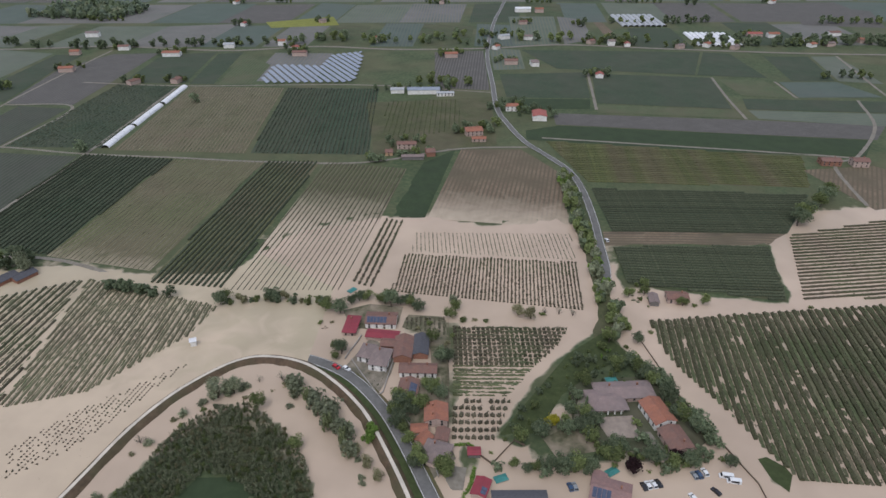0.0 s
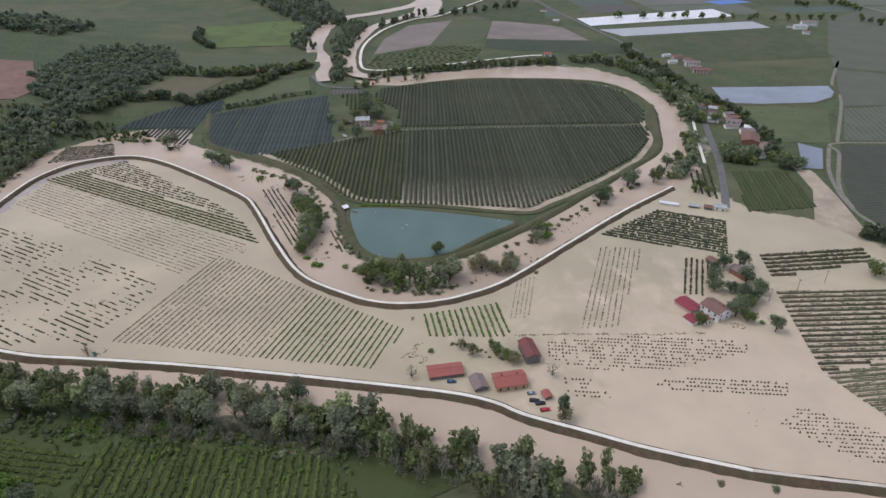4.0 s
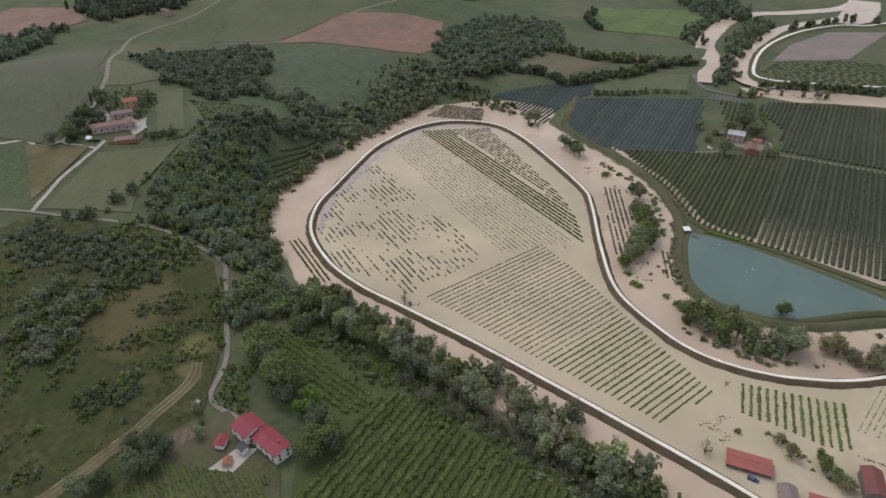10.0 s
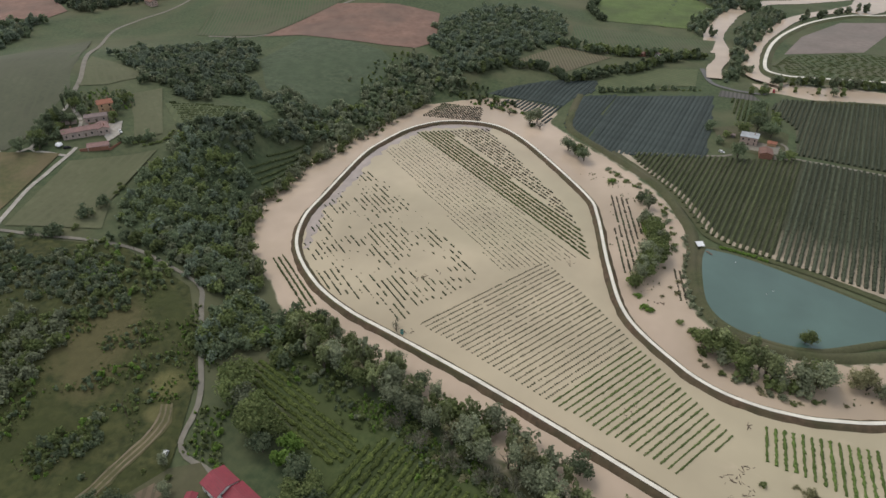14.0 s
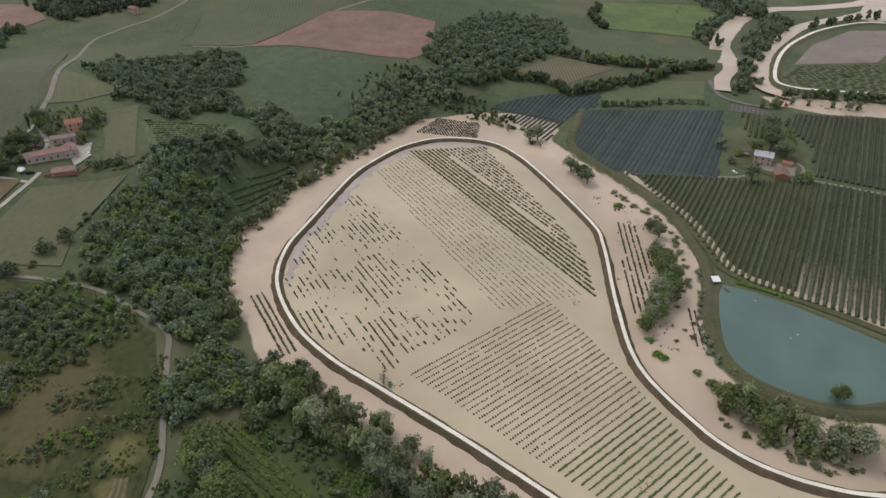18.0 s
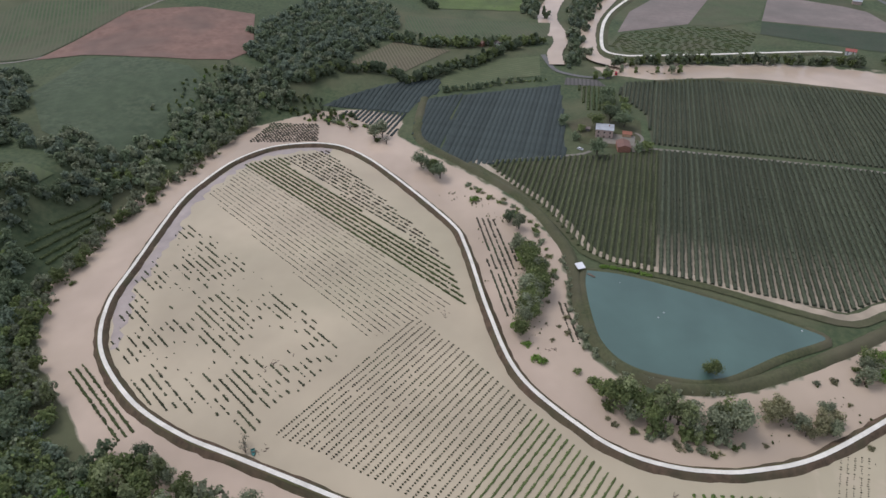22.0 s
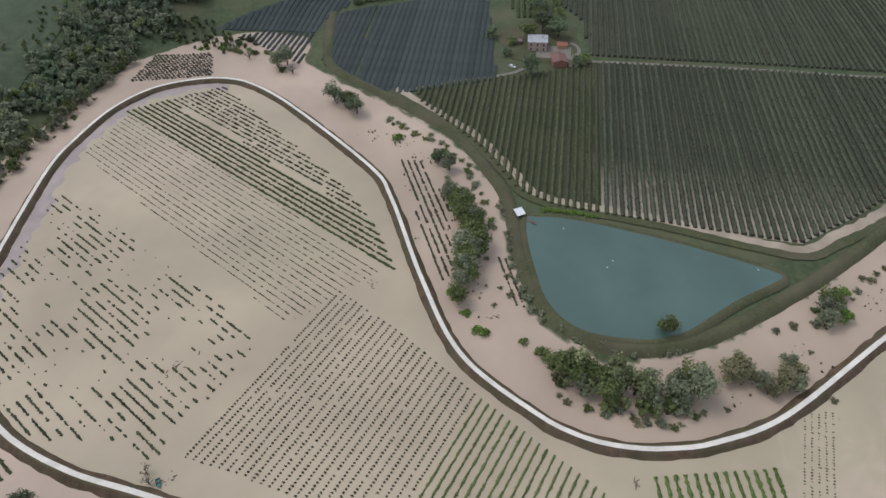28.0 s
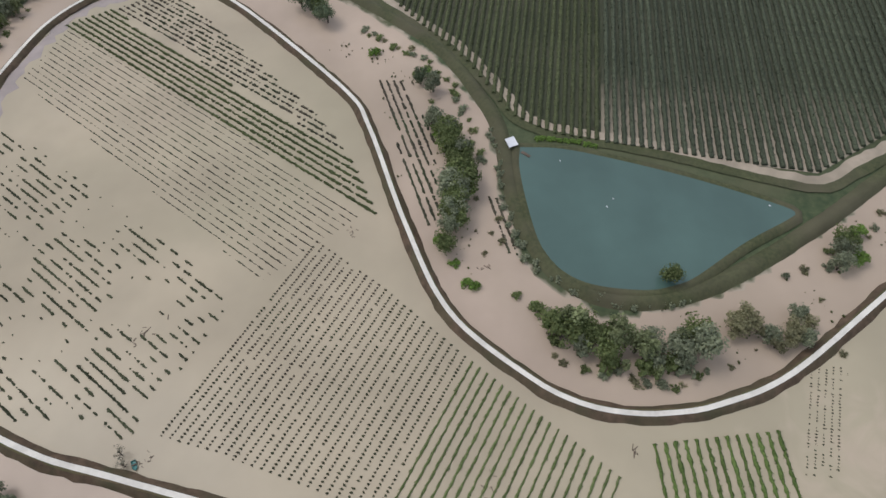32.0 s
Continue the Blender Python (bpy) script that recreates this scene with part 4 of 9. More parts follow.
# ---- soil and meadows ----
PLAIN_PATCHES = [
    ("f_dusk", 88, [(-447, 404), (-433, 511), (-299, 494), (-305, 353), (-312, 338), (-342, 336), (-381, 357)], "large dark plot of low dusky vines"),
    ("dark_wheat", 80, [(-36, 385), (-13, 479), (13, 506), (-11, 381)], "smooth dark green wheat plot"),
    ("f_brown_silt", 78, [(-9, 384), (18, 507), (68, 507), (95, 455), (85, 368)], "bare brown ploughed plot streaked with silt"),
    ("f_brown", 60, [(285, 462), (345, 470), (420, 390), (303, 392)], "reddish brown rows of bare soil"),
    ("f_brown", -2, [(106, 364), (225, 360), (206, 346), (104, 346)], "strip of bare brown soil"),
    ("grass", 85, [(-74, 637), (54, 655), (49, 515), (-55, 496)], "light green meadow plot"),
    ("villa_lawn", 0, [(56, 198), (58, 214), (64, 222), (96, 224), (104, 206), (109, 185), (98, 177), (84, 179), (66, 182), (60, 190)], "dull green lawn round the villa"),
    ("bank_grass", 0, [(24, 189), (62, 241), (82, 257), (92, 240), (70, 226), (54, 212), (40, 190)], "green grassy bank beside the farm"),
    ("dark_wheat", 20, [(-120, 60), (-114, 126), (-94, 168), (-80, 168), (-68, 160), (-55, 130), (-60, 60)], "smooth dark green field inside the river bend"),
    ("f_grey", 85, [(-6, 854), (58, 862), (54, 680), (-5, 690)], "purple-brown orchard plot"),
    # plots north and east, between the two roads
    # some plots here carry painted haze in their colour
    ("far_haze_pale", 88, [(67, 877), (107, 866), (103, 768), (65, 764)], "green striped plot at the crossroads"),
    ("f_dark", -8, [(109, 866), (342, 850), (296, 738), (176, 763), (141, 769)], "dark green vineyard along the far road"),
    ("f_dark", -8, [(346, 850), (377, 841), (375, 725), (299, 738)], "dark green vineyard beside a lane"),
    ("f_dark", -4, [(70, 745), (171, 752), (157, 650), (70, 654)], "smooth dark green plot beside the country road"),
    ("dark_wheat", -4, [(70, 650), (156, 646), (149, 614), (70, 617)], "darker green wheat strip beside the country road"),
    ("f_dark", -6, [(178, 746), (310, 727), (290, 613), (160, 633)], "smooth dark wheat plot beyond the lane"),
    ("f_green", -6, [(160, 629), (290, 609), (289, 584), (154, 604)], "strip of paler green wheat"),
    ("f_grey", -8, [(110, 602), (281, 581), (412, 563), (382, 526), (284, 540), (108, 569)], "long grey-purple netted plot"),
    ("dark_wheat", -8, [(78, 553), (110, 566), (377, 524), (350, 488), (200, 503), (76, 530)], "smooth dark green wheat plot beside the road"),
    ("f_green", -6, [(316, 721), (366, 716), (370, 650), (318, 659)], "striped orchard plot with white posts"),
    ("f_dark", -6, [(314, 647), (520, 630), (500, 592), (304, 612)], "dark green plot at the plain's edge"),
    ("far_haze_pale", -6, [(304, 609), (500, 590), (480, 552), (412, 560), (303, 583)], "haze-paled green strip at the plain's edge"),
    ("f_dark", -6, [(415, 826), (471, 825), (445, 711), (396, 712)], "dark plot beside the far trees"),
    ("far_haze_pale", -6, [(475, 825), (508, 825), (493, 699), (449, 711)], "haze-paled plot beside the field lane"),
    ("far_haze_blue", -6, [(380, 708), (445, 708), (462, 650), (374, 650)], "smooth dark plot beyond the lane"),
    ("far_haze_pale", 85, [(114, 1101), (189, 1100), (165, 896), (103, 898)], "haze-paled striped plot behind the far houses"),
    ("far_haze_grey", 85, [(194, 1100), (231, 1074), (218, 930), (172, 896)], "purple-grey plot behind the far houses"),
    ("f_brown", 85, [(244, 1052), (257, 1051), (258, 960), (240, 949)], "small tan field"),
    ("f_dark", 85, [(287, 1007), (351, 1006), (341, 867), (281, 868), (260, 894)], "dark orchard beside the white tunnels"),
    ("f_grey", 0, [(634, 1230), (738, 1143), (679, 1002), (563, 1025)], "slate-grey plot far out"),
    ("f_grey", 88, [(-443, 637), (-457, 773), (-426, 847), (-367, 852), (-371, 632)], "large grey-brown netted orchard"),
    ("f_dark", 88, [(-356, 712), (-359, 843), (-293, 856), (-285, 711)], "dark green plot below the far road"),
    ("f_dark", 88, [(-288, 848), (-258, 856), (-252, 707), (-279, 708)], "narrow dark green vineyard"),
    ("f_green", 88, [(-254, 849), (-207, 790), (-207, 707), (-247, 707)], "green plot beside the solar panels"),
    ("f_dark", 88, [(-495, 649), (-499, 846), (-462, 843), (-461, 778), (-447, 644)], "smooth dark plot below the far road"),
    ("f_dusk", 88, [(-431, 516), (-424, 629), (-370, 620), (-378, 518)], "dusky dark plot between two tracks"),
    ("far_olive", -20, [(-535, 473), (-536, 521), (-508, 640), (-446, 627), (-439, 516), (-457, 415)], "olive-grey plot with pale furrows"),
    ("grass", 60, [(-540, 376), (-537, 449), (-530, 461), (-458, 402), (-456, 382), (-467, 356)], "grass plot beside the storage pond"),
    ("far_olive", 20, [(-668, 562), (-599, 671), (-503, 653), (-538, 525), (-542, 476)], "broad olive meadow"),
    ("far_haze_pale", 30, [(-915, 890), (-773, 898), (-609, 880), (-505, 851), (-505, 660), (-603, 680), (-683, 792)], "broad haze-paled green plot below the far road"),
    ("far_olive", 40, [(-934, 747), (-1013, 873), (-921, 888), (-686, 790), (-612, 680), (-674, 566), (-742, 607)], "broad grey-brown fallow plot"),
    ("grass_lush", 20, [(-869, 523), (-837, 627), (-765, 593), (-764, 479)], "fresh green plot beyond the storage pond"),
    ("f_yellow", 10, [(-276, 1058), (-175, 1104), (-156, 1033), (-257, 1013)], "yellow-green flowering plot far out"),
    # the far bank of the river
    ("far_pink", 20, [(-815, 36), (-898, 54), (-987, 98), (-1017, 168), (-857, 113)], "bare pinkish plot inside the river loop"),
    ("f_green", 75, [(-1017, 168), (-1002, 229), (-884, 191), (-852, 147), (-855, 114)], "green striped plot inside the river loop"),
    ("far_pink", 75, [(-1002, 229), (-989, 278), (-940, 321), (-852, 330), (-882, 194)], "bare pinkish plot beyond the vines"),
    ("f_dark", 80, [(-878, 193), (-848, 329), (-812, 364), (-772, 350), (-792, 273), (-831, 181)], "long dark green plot along the river trees"),
    ("grass_dark", 60, [(-1007, 230), (-1058, 200), (-1193, 272), (-1133, 350), (-1011, 315), (-947, 323)], "dark meadow beyond the river loop"),
    ("f_grey", 0, [(-672, -16), (-672, 11), (-657, 18), (-654, -17)], "purple-grey gravel strip behind the orchard farm"),
    ("plastic_grey", 80, [(-917, 369), (-942, 624), (-895, 625), (-870, 387)], "long grey sheets of crop cover"),
    ("plastic", 80, [(-1002, 364), (-1049, 617), (-985, 619), (-945, 366)], "long white sheets of crop cover"),
    ("grass_dark", 80, [(-860, 400), (-885, 640), (-720, 600), (-720, 400)], "dark green plots beyond the river road"),
    ("blue", 70, [(-1120, 640), (-1135, 700), (-1100, 720), (-1085, 650)], "blue sheet of crop cover"),
    # the hills
    ("f_crest", 40, [(-269, -402), (-294, -405), (-346, -435), (-395, -484), (-492, -591), (-380, -600), (-262, -430)], "brownish green meadow on the hill"),
    ("f_hill", 15, [(-219, -338), (-281, -363), (-309, -338), (-320, -330), (-269, -318), (-243, -298)], "olive meadow below the hill farm"),
    ("dry_grass", 30, [(-264, -408), (-284, -374), (-222, -350)], "dry grass below the lane"),
    ("f_hill", 52, [(-321, -352), (-366, -402), (-392, -397), (-335, -342)], "striped meadow beside the hill farm"),
    ("f_hill", 52, [(-410, -488), (-405, -422), (-367, -424), (-352, -434)], "striped meadow along the crest road"),
    ("f_lime", 30, [(-372, -376), (-405, -326), (-405, -308), (-368, -306), (-350, -345)], "bright green terraced slope"),
    ("f_slope", 10, [(-502, -394), (-576, -400), (-583, -353), (-579, -314), (-563, -294), (-536, -286), (-491, -287), (-452, -285), (-436, -305), (-452, -350)], "green rough slope under the red field"),
    ("f_red", 30, [(-574, -447), (-688, -430), (-720, -372), (-724, -320), (-680, -303), (-633, -283), (-605, -292), (-592, -318), (-583, -361), (-584, -410)], "bare red-brown ploughed field on the hill"),
    ("f_green", 30, [(-558, -521), (-579, -449), (-701, -428), (-760, -520), (-640, -560)], "green hill field beside the crest road"),
    ("f_olive", 25, [(-648, -203), (-721, -180), (-717, -125), (-645, -156)], "pale green plot between woods"),
    ("f_green", 20, [(-819, -191), (-837, -34), (-786, -34), (-722, -125), (-769, -180)], "green plot beside the river woods"),
    ("f_bright", 20, [(-1000, -200), (-1050, -80), (-990, -40), (-880, -66), (-861, -165), (-914, -190)], "bright green meadow on the far slope"),
    ("f_lime", 80, [(-613, -112), (-637, -121), (-664, -114), (-694, -105), (-725, -41), (-672, -38), (-656, -70)], "yellowish green mown plot behind the nets"),
    ("f_red", 20, [(-480, -700), (-560, -705), (-600, -780), (-590, -880), (-500, -860)], "bare reddish quarry ground"),
    ("grass_lush", 10, [(-205, -106), (-236, -172), (-200, -166), (-185, -130)], "lush grass under the bank trees"),
    ("grass_lush", 0, [(-205, -106), (-190, -140), (-130, -110), (-135, -30), (-160, 40), (-175, 6), (-192, -40)], "lush grass of the south vineyard"),
    ("rough", 30, [(-60, -150), (-100, -168), (-133, -172), (-150, -166), (-161, -172), (-186, -186), (-206, -203), (-230, -228), (-235, -262), (-237, -276), (-228, -298), (-208, -338), (-120, -345), (-60, -300)], "rough hillside of grass, brown patches and herbs"),
    ("grass", 20, [(-100, -168), (-133, -172), (-150, -166), (-157, -158), (-142, -122), (-128, -112), (-95, -122), (-60, -150)], "garden lawn round the red-roofed house"),
    ("f_lime", 40, [(-562, 376), (-535, 456), (-453, 400), (-464, 354)], "pale green meadow between pond and hamlet"),
    ("silt", 30, [(-417, 338), (-421, 346), (-398, 346), (-358, 336), (-315, 322), (-297, 301), (-330, 298), (-372, 326)], "pale silt left by the flood beside the hamlet"),
    ("paving", 5, [(69, 187), (82, 187), (82, 199), (67, 198), (67, 193)], "pale paved forecourt of the villa"),
    ("lane", 60, [(56, 196), (61, 198), (66, 212), (62, 213)], "curved pale garden drive"),
    ("lane", -70, [(84, 190), (87, 190), (92, 174), (89, 173)], "garden path to the houses"),
    ("lane", 5, [(-2, 160), (8, 160), (10, 172), (2, 174)], "grey yard behind the houses"),
    ("yard", 40, [(-325, -378), (-333, -374), (-320, -363), (-309, -362), (-312, -368), (-320, -371)], "pale gravel farmyard"),
    ("yard", 20, [(-131, -146), (-144, -143), (-147, -136), (-134, -137)], "pale paved terrace beside the red house"),
    ("f_brown", 30, [(-136, -169), (-143, -166), (-142, -160), (-135, -162)], "dug brown garden bed"),
    ("grass", 20, [(-540, -5), (-575, -15), (-600, 20), (-585, 40), (-545, 38), (-532, 30)], "grass yard round the orchard farmhouse"),
    ("lane", 20, [(-542, 10), (-560, 12), (-556, 34), (-540, 32)], "trodden farmyard"),
]
for k, (m, ang, poly, label) in enumerate(PLAIN_PATCHES):
    patch("field", poly, ang, M[m], label, lift=0.14 + 0.002 * k + (0.16 if poly[0][1] < -100 else 0) + (0.14 if np.ptp(np.array(poly), axis=0).max() < 30 else 0))

for k, (m, ang, poly, label) in enumerate((
        ("muddy_garden", 0, [(-9, 262), (3, 269), (3.4, 246), (4, 226), (3.6, 203), (3, 186), (-1, 185), (-4, 204), (-4, 226), (-5, 244)], "silted kitchen gardens behind the village houses"),
        ("muddy_yard", 30, [(-45, 233), (-35, 255), (-21, 241), (-23, 228), (-29, 212), (-39, 225)], "grey muddy yard of a village house"),
        ("muddy_garden", 50, [(-23, 206), (-17, 214), (-9, 223), (0, 226), (2, 208), (-4, 195), (-14, 189)], "dull green village garden"),
        ("muddy_yard", 60, [(-14, 189), (-10, 194), (3, 187), (6, 177), (-3, 167), (-11, 181)], "muddy yard beside the road"),
        ("muddy_garden", -6, [(-20, 263), (-17, 274), (1, 272), (2, 254), (-5, 256), (-13, 259)], "silted vegetable plot behind the barns"),
        ("muddy_garden", 10, [(42, 187), (55, 195), (66, 192), (67, 181), (46, 177)], "half flooded lawn of the villa"),
        ("bank_grass", 60, [(126, 176), (130, 177), (135, 172), (136, 168), (131, 160), (127, 166)], "dark grassy islet beside the flooded track"),
        ("muddy_garden", 20, [(-52, 278), (-46, 262), (-36, 262), (-22, 266), (-20, 281), (-38, 284)], "trodden garden round two village houses"))):
    patch("garden", poly, ang, M[m], label, lift=0.06 + 0.004 * k, cell=3.0, category="garden", wet=True)

# far patchwork of plots, in bands between tracks
rng = np.random.default_rng(11)
# bluish, pale and greyish entries have the far haze put into their colour
KINDS = [("far_haze_blue", "far plot tinted hazy bluish green"), ("f_green", "green far plot"), ("far_haze_pale", "far plot tinted hazy pale green"), ("far_haze_blue", "meadow far out on the plain"), ("far_haze_grey", "far plot tinted hazy grey-brown"),
         ("grass_dark", "smooth dark far plot"), ("far_haze_grey", "bare far plot tinted hazy grey"), ("f_dark", "dark orchard far out"), ("far_haze_pale", "striped far vineyard"), ("f_grey", "purple-grey far plot")]
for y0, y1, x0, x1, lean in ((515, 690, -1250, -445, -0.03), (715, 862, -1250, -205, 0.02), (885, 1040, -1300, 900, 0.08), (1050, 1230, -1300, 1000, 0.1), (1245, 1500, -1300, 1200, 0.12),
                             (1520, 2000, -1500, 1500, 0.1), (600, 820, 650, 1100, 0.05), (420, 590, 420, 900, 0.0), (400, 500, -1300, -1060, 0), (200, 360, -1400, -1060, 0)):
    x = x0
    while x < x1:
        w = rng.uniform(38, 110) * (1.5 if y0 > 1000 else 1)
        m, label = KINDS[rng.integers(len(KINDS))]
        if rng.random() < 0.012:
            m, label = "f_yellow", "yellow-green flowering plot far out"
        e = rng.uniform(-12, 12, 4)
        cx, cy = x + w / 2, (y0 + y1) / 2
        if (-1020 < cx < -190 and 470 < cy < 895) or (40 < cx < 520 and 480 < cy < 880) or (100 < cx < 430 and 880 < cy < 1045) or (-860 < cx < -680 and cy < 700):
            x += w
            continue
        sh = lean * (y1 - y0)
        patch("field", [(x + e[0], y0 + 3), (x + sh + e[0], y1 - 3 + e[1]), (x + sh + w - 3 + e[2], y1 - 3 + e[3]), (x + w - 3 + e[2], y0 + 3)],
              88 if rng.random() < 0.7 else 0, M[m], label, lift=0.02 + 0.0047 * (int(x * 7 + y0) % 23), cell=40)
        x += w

# ---- crops ----
crop("flooded_vineyard", "vine_hedge", [(-342, -83), (-266, -122.9), (-256, -89.8), (-321, -55.6)], -27.7, 3.09, 0.95, 0.95, "r_twig", "drowned vineyard of dotted rows standing in brown water",
     dots=1.3, fill=0.95, leaves=5.0, seed=1)
crop("flooded_vineyard", "vine_hedge", [(-321, -55.6), (-256, -89.8), (-243, -51.2), (-293, -25)], -27.7, 3.09, 0.95, 1.0, "r_olive", "half drowned vineyard of closely dotted rows",
     dots=1.3, fill=0.97, leaves=6.0, seed=64)
crop("flooded_vineyard", "vine_hedge", [(-293, -25), (-243, -51.2), (-227, 2), (-254, 21)], -27.7, 3.09, 0.82, 0.95, "r_low", "green vineyard rows standing in brown water", leaves=5.0, seed=2, fill=1.0)
crop("flooded_vineyard", "vine_hedge", [(-473, -227), (-351, -59), (-381, -72), (-487, -207)], 54, 3.0, 1.2, 1.2, "r_vine", "dark green vine rows above the flood", fill=0.93, run=14, seed=3)
crop("flooded_vineyard", "vine_hedge", [(-489, -205), (-384, -73), (-410, -91), (-503, -178)], 54, 2.9, 1.2, 1.0, "r_twig", "broken rows of half drowned vines", fill=0.7, run=2.4, seg=0.7, joined=True, seed=4)
crop("flooded_vineyard", "vine_hedge", [(-471, -223), (-354, -66), (-322, -100), (-432, -232)], 54, 3.0, 0.62, 0.55, "r_twig", "thin tips of vine rows just above the water", fill=0.96, run=9.0, seg=0.9, joined=True, leaves=1.5, seed=5)
crop("flooded_vineyard", "vine_hedge", [(-403, -229), (-318, -107), (-262, -132), (-272, -180), (-300, -213), (-340, -228)], 54, 3.3, 0.9, 0.85, "r_olive", "scattered clumps of drowned vine rows", fill=0.4, run=3.4, seg=0.7, joined=True, seed=6)
crop("flooded_vineyard", "vine_hedge", [(-288.4, -216.6), (-258.4, -174.6), (-251.6, -179.4), (-281.6, -221.4)], 54.5, 2.8, 1.1, 1.2, "r_vine", "three vine rows standing in water outside the dike", fill=0.97, run=20, seed=7)
crop("flooded_vineyard", "vine_hedge", [(-265, 30), (-247, 31), (-240, 71), (-270, 73)], 2, 3.24, 1.2, 1.2, "r_fresh", "short bright green vine rows in the flood", seed=8, fill=1.0)
crop("flooded_vineyard", "vine_hedge", [(-506, -238), (-541, -234), (-545, -198), (-516, -189), (-512, -206)], 40, 2.0, 1.6, 0.8, "r_twig", "brown patch of drowned vines outside the dike", fill=0.9, run=5, seed=9)
crop("flooded_vineyard", "vine_hedge", [(-319, 146), (-242, 107), (-240, 126), (-312, 172)], -27, 2.8, 0.95, 0.7, "r_drab", "faint dotted tips of drowned vines", dots=1.3, fill=0.85, seed=10)
crop("flooded_vineyard", "vine_hedge", [(-292, 88), (-256, 74), (-255, 84), (-291, 100)], -20, 2.2, 0.85, 0.6, "r_drab", "faint dotted tips of drowned vines beside the dike", dots=1.1, fill=0.75, seed=11)
crop("flooded_orchard", "fruit_hedge", [(-361, 204), (-340, 241), (-297, 219), (-333, 151)], 60, 3.3, 1.4, 1.5, "r_dark", "dark green orchard rows in the flood", fill=0.99, run=24, seed=12)
crop("flooded_orchard", "fruit_hedge", [(-428, 279), (-366, 254), (-384, 240), (-414, 254)], -22, 4.5, 1.4, 1.4, "r_twig", "short brown rows between road and dike", fill=0.9, run=9, seed=13)
crop("flooded_orchard", "fruit_hedge", [(-299, 191), (-263, 172), (-258, 183), (-294, 205)], -28, 3.0, 1.2, 1.2, "r_twig", "broken brown rows beside the farm's trees", fill=0.75, run=4, seed=14)
crop("flooded_vineyard", "vine_hedge", [(-235, 88), (-223, 85), (-212, 99), (-206, 136), (-213, 181), (-219, 184), (-231, 142), (-233, 120)], 77, 2.5, 0.85, 1.0, "r_twig", "broken rows of drowned young trees", dots=1.6, fill=0.66, leaves=8.0, seed=15)
crop("flooded_vineyard", "vine_hedge", [(-197, 125), (-201, 135), (-195, 168), (-190, 187), (-182, 180), (-188, 163), (-193, 136)], 77, 2.5, 0.85, 1.0, "r_twig", "dark rows of drowned young trees", dots=1.6, fill=0.8, leaves=8.0, seed=16)
crop("flooded_vineyard", "vine_hedge", [(-210, 88), (-206, 100), (-193, 105), (-196, 86)], 77, 2.6, 0.85, 1.0, "r_twig", "few drowned young trees in rows", dots=1.6, fill=0.62, leaves=8.0, seed=66)
crop("flooded_vineyard", "vine_hedge", [(-176, 182), (-161, 202), (-142, 219), (-117, 238), (-128, 222), (-137, 203), (-151, 182), (-168, 168)], 77, 2.2, 0.8, 0.85, "r_twig", "speckled tips of drowned rows", dots=1.5, fill=0.75, leaves=6.0, seed=17)
crop("flooded_vineyard", "vine_hedge", [(-186, 166), (-170, 172), (-151, 184), (-137, 203), (-140, 178), (-166, 150)], 48, 3.0, 0.6, 0.4, "r_twig", "few faint tips of drowned rows", dots=1.7, fill=0.2, seed=63)
crop("flooded_orchard", "fruit_hedge", [(-295, 237), (-293, 304), (-278, 300), (-271, 230)], 88, 4.2, 2.0, 1.7, "r_drab", "silted brown orchard rows in the flood", seed=18, fill=1.0)
crop("flooded_orchard", "fruit_hedge", [(-259, 224), (-250, 290), (-206, 311), (-194, 206)], 84, 4.1, 1.75, 1.3, "r_drab", "silted brown orchard rows standing in water", seed=19, fill=1.0, seg=1.55)
crop("flooded_orchard", "fruit_hedge", [(-193, 206), (-203, 311), (-120, 283), (-128, 256), (-160, 216)], 88, 3.0, 1.6, 1.1, "r_sage", "pale olive silted orchard with close rows", seed=20, fill=1.0, seg=1.55)
crop("flooded_orchard", "undergrowth", [(-193, 206), (-203, 311), (-120, 283), (-128, 256), (-160, 216)], 88, 3.0, 1.0, 0.5, "r_under", "silted weeds between the close rows", seed=69, fill=0.85, run=14, joined=True, seg=1.4, leaves=2.0, phase=0.5)
crop("flooded_orchard", "undergrowth", [(-259, 224), (-250, 290), (-206, 311), (-194, 206)], 84, 4.1, 1.3, 0.5, "r_under", "silted weeds between the orchard rows", seed=67, fill=0.8, run=14, joined=True, seg=1.4, leaves=2.0, phase=0.5)
# dry and half-dry plots of the north side
crop("vineyard", "vine_hedge", [(-308, 352), (-295, 499), (-217, 487), (-241, 337)], 84, 3.6, 1.6, 1.5, "r_dark", "dark green vineyard on dry ground", soil="f_dark", seed=21, fill=1.0, seg=1.8, leaves=1.5)
crop("vineyard", "vine_hedge", [(-241, 336), (-217, 487), (-141, 483), (-171, 318)], 81, 3.4, 0.7, 0.45, "r_pale", "olive-brown vineyard fading into silt", soil="f_olive_silt", seed=22, fill=1.0, seg=1.8, leaves=1.5)
crop("vineyard", "vine_hedge", [(-168, 306), (-139, 482), (-97, 482), (-123, 300)], 80, 3.4, 1.7, 1.6, "r_dark", "dark green vineyard reaching into the flood", soil="f_olive_silt", seed=23, fill=1.0, seg=1.8, leaves=1.5)
crop("vineyard", "vine_hedge", [(-120, 298), (-92, 482), (-26, 467), (-56, 297)], 80, 3.3, 0.75, 0.6, "r_drab", "green vineyard whose lower rows stand in silt", soil="f_green_silt", seed=24, fill=1.0, seg=1.8, leaves=1.5)
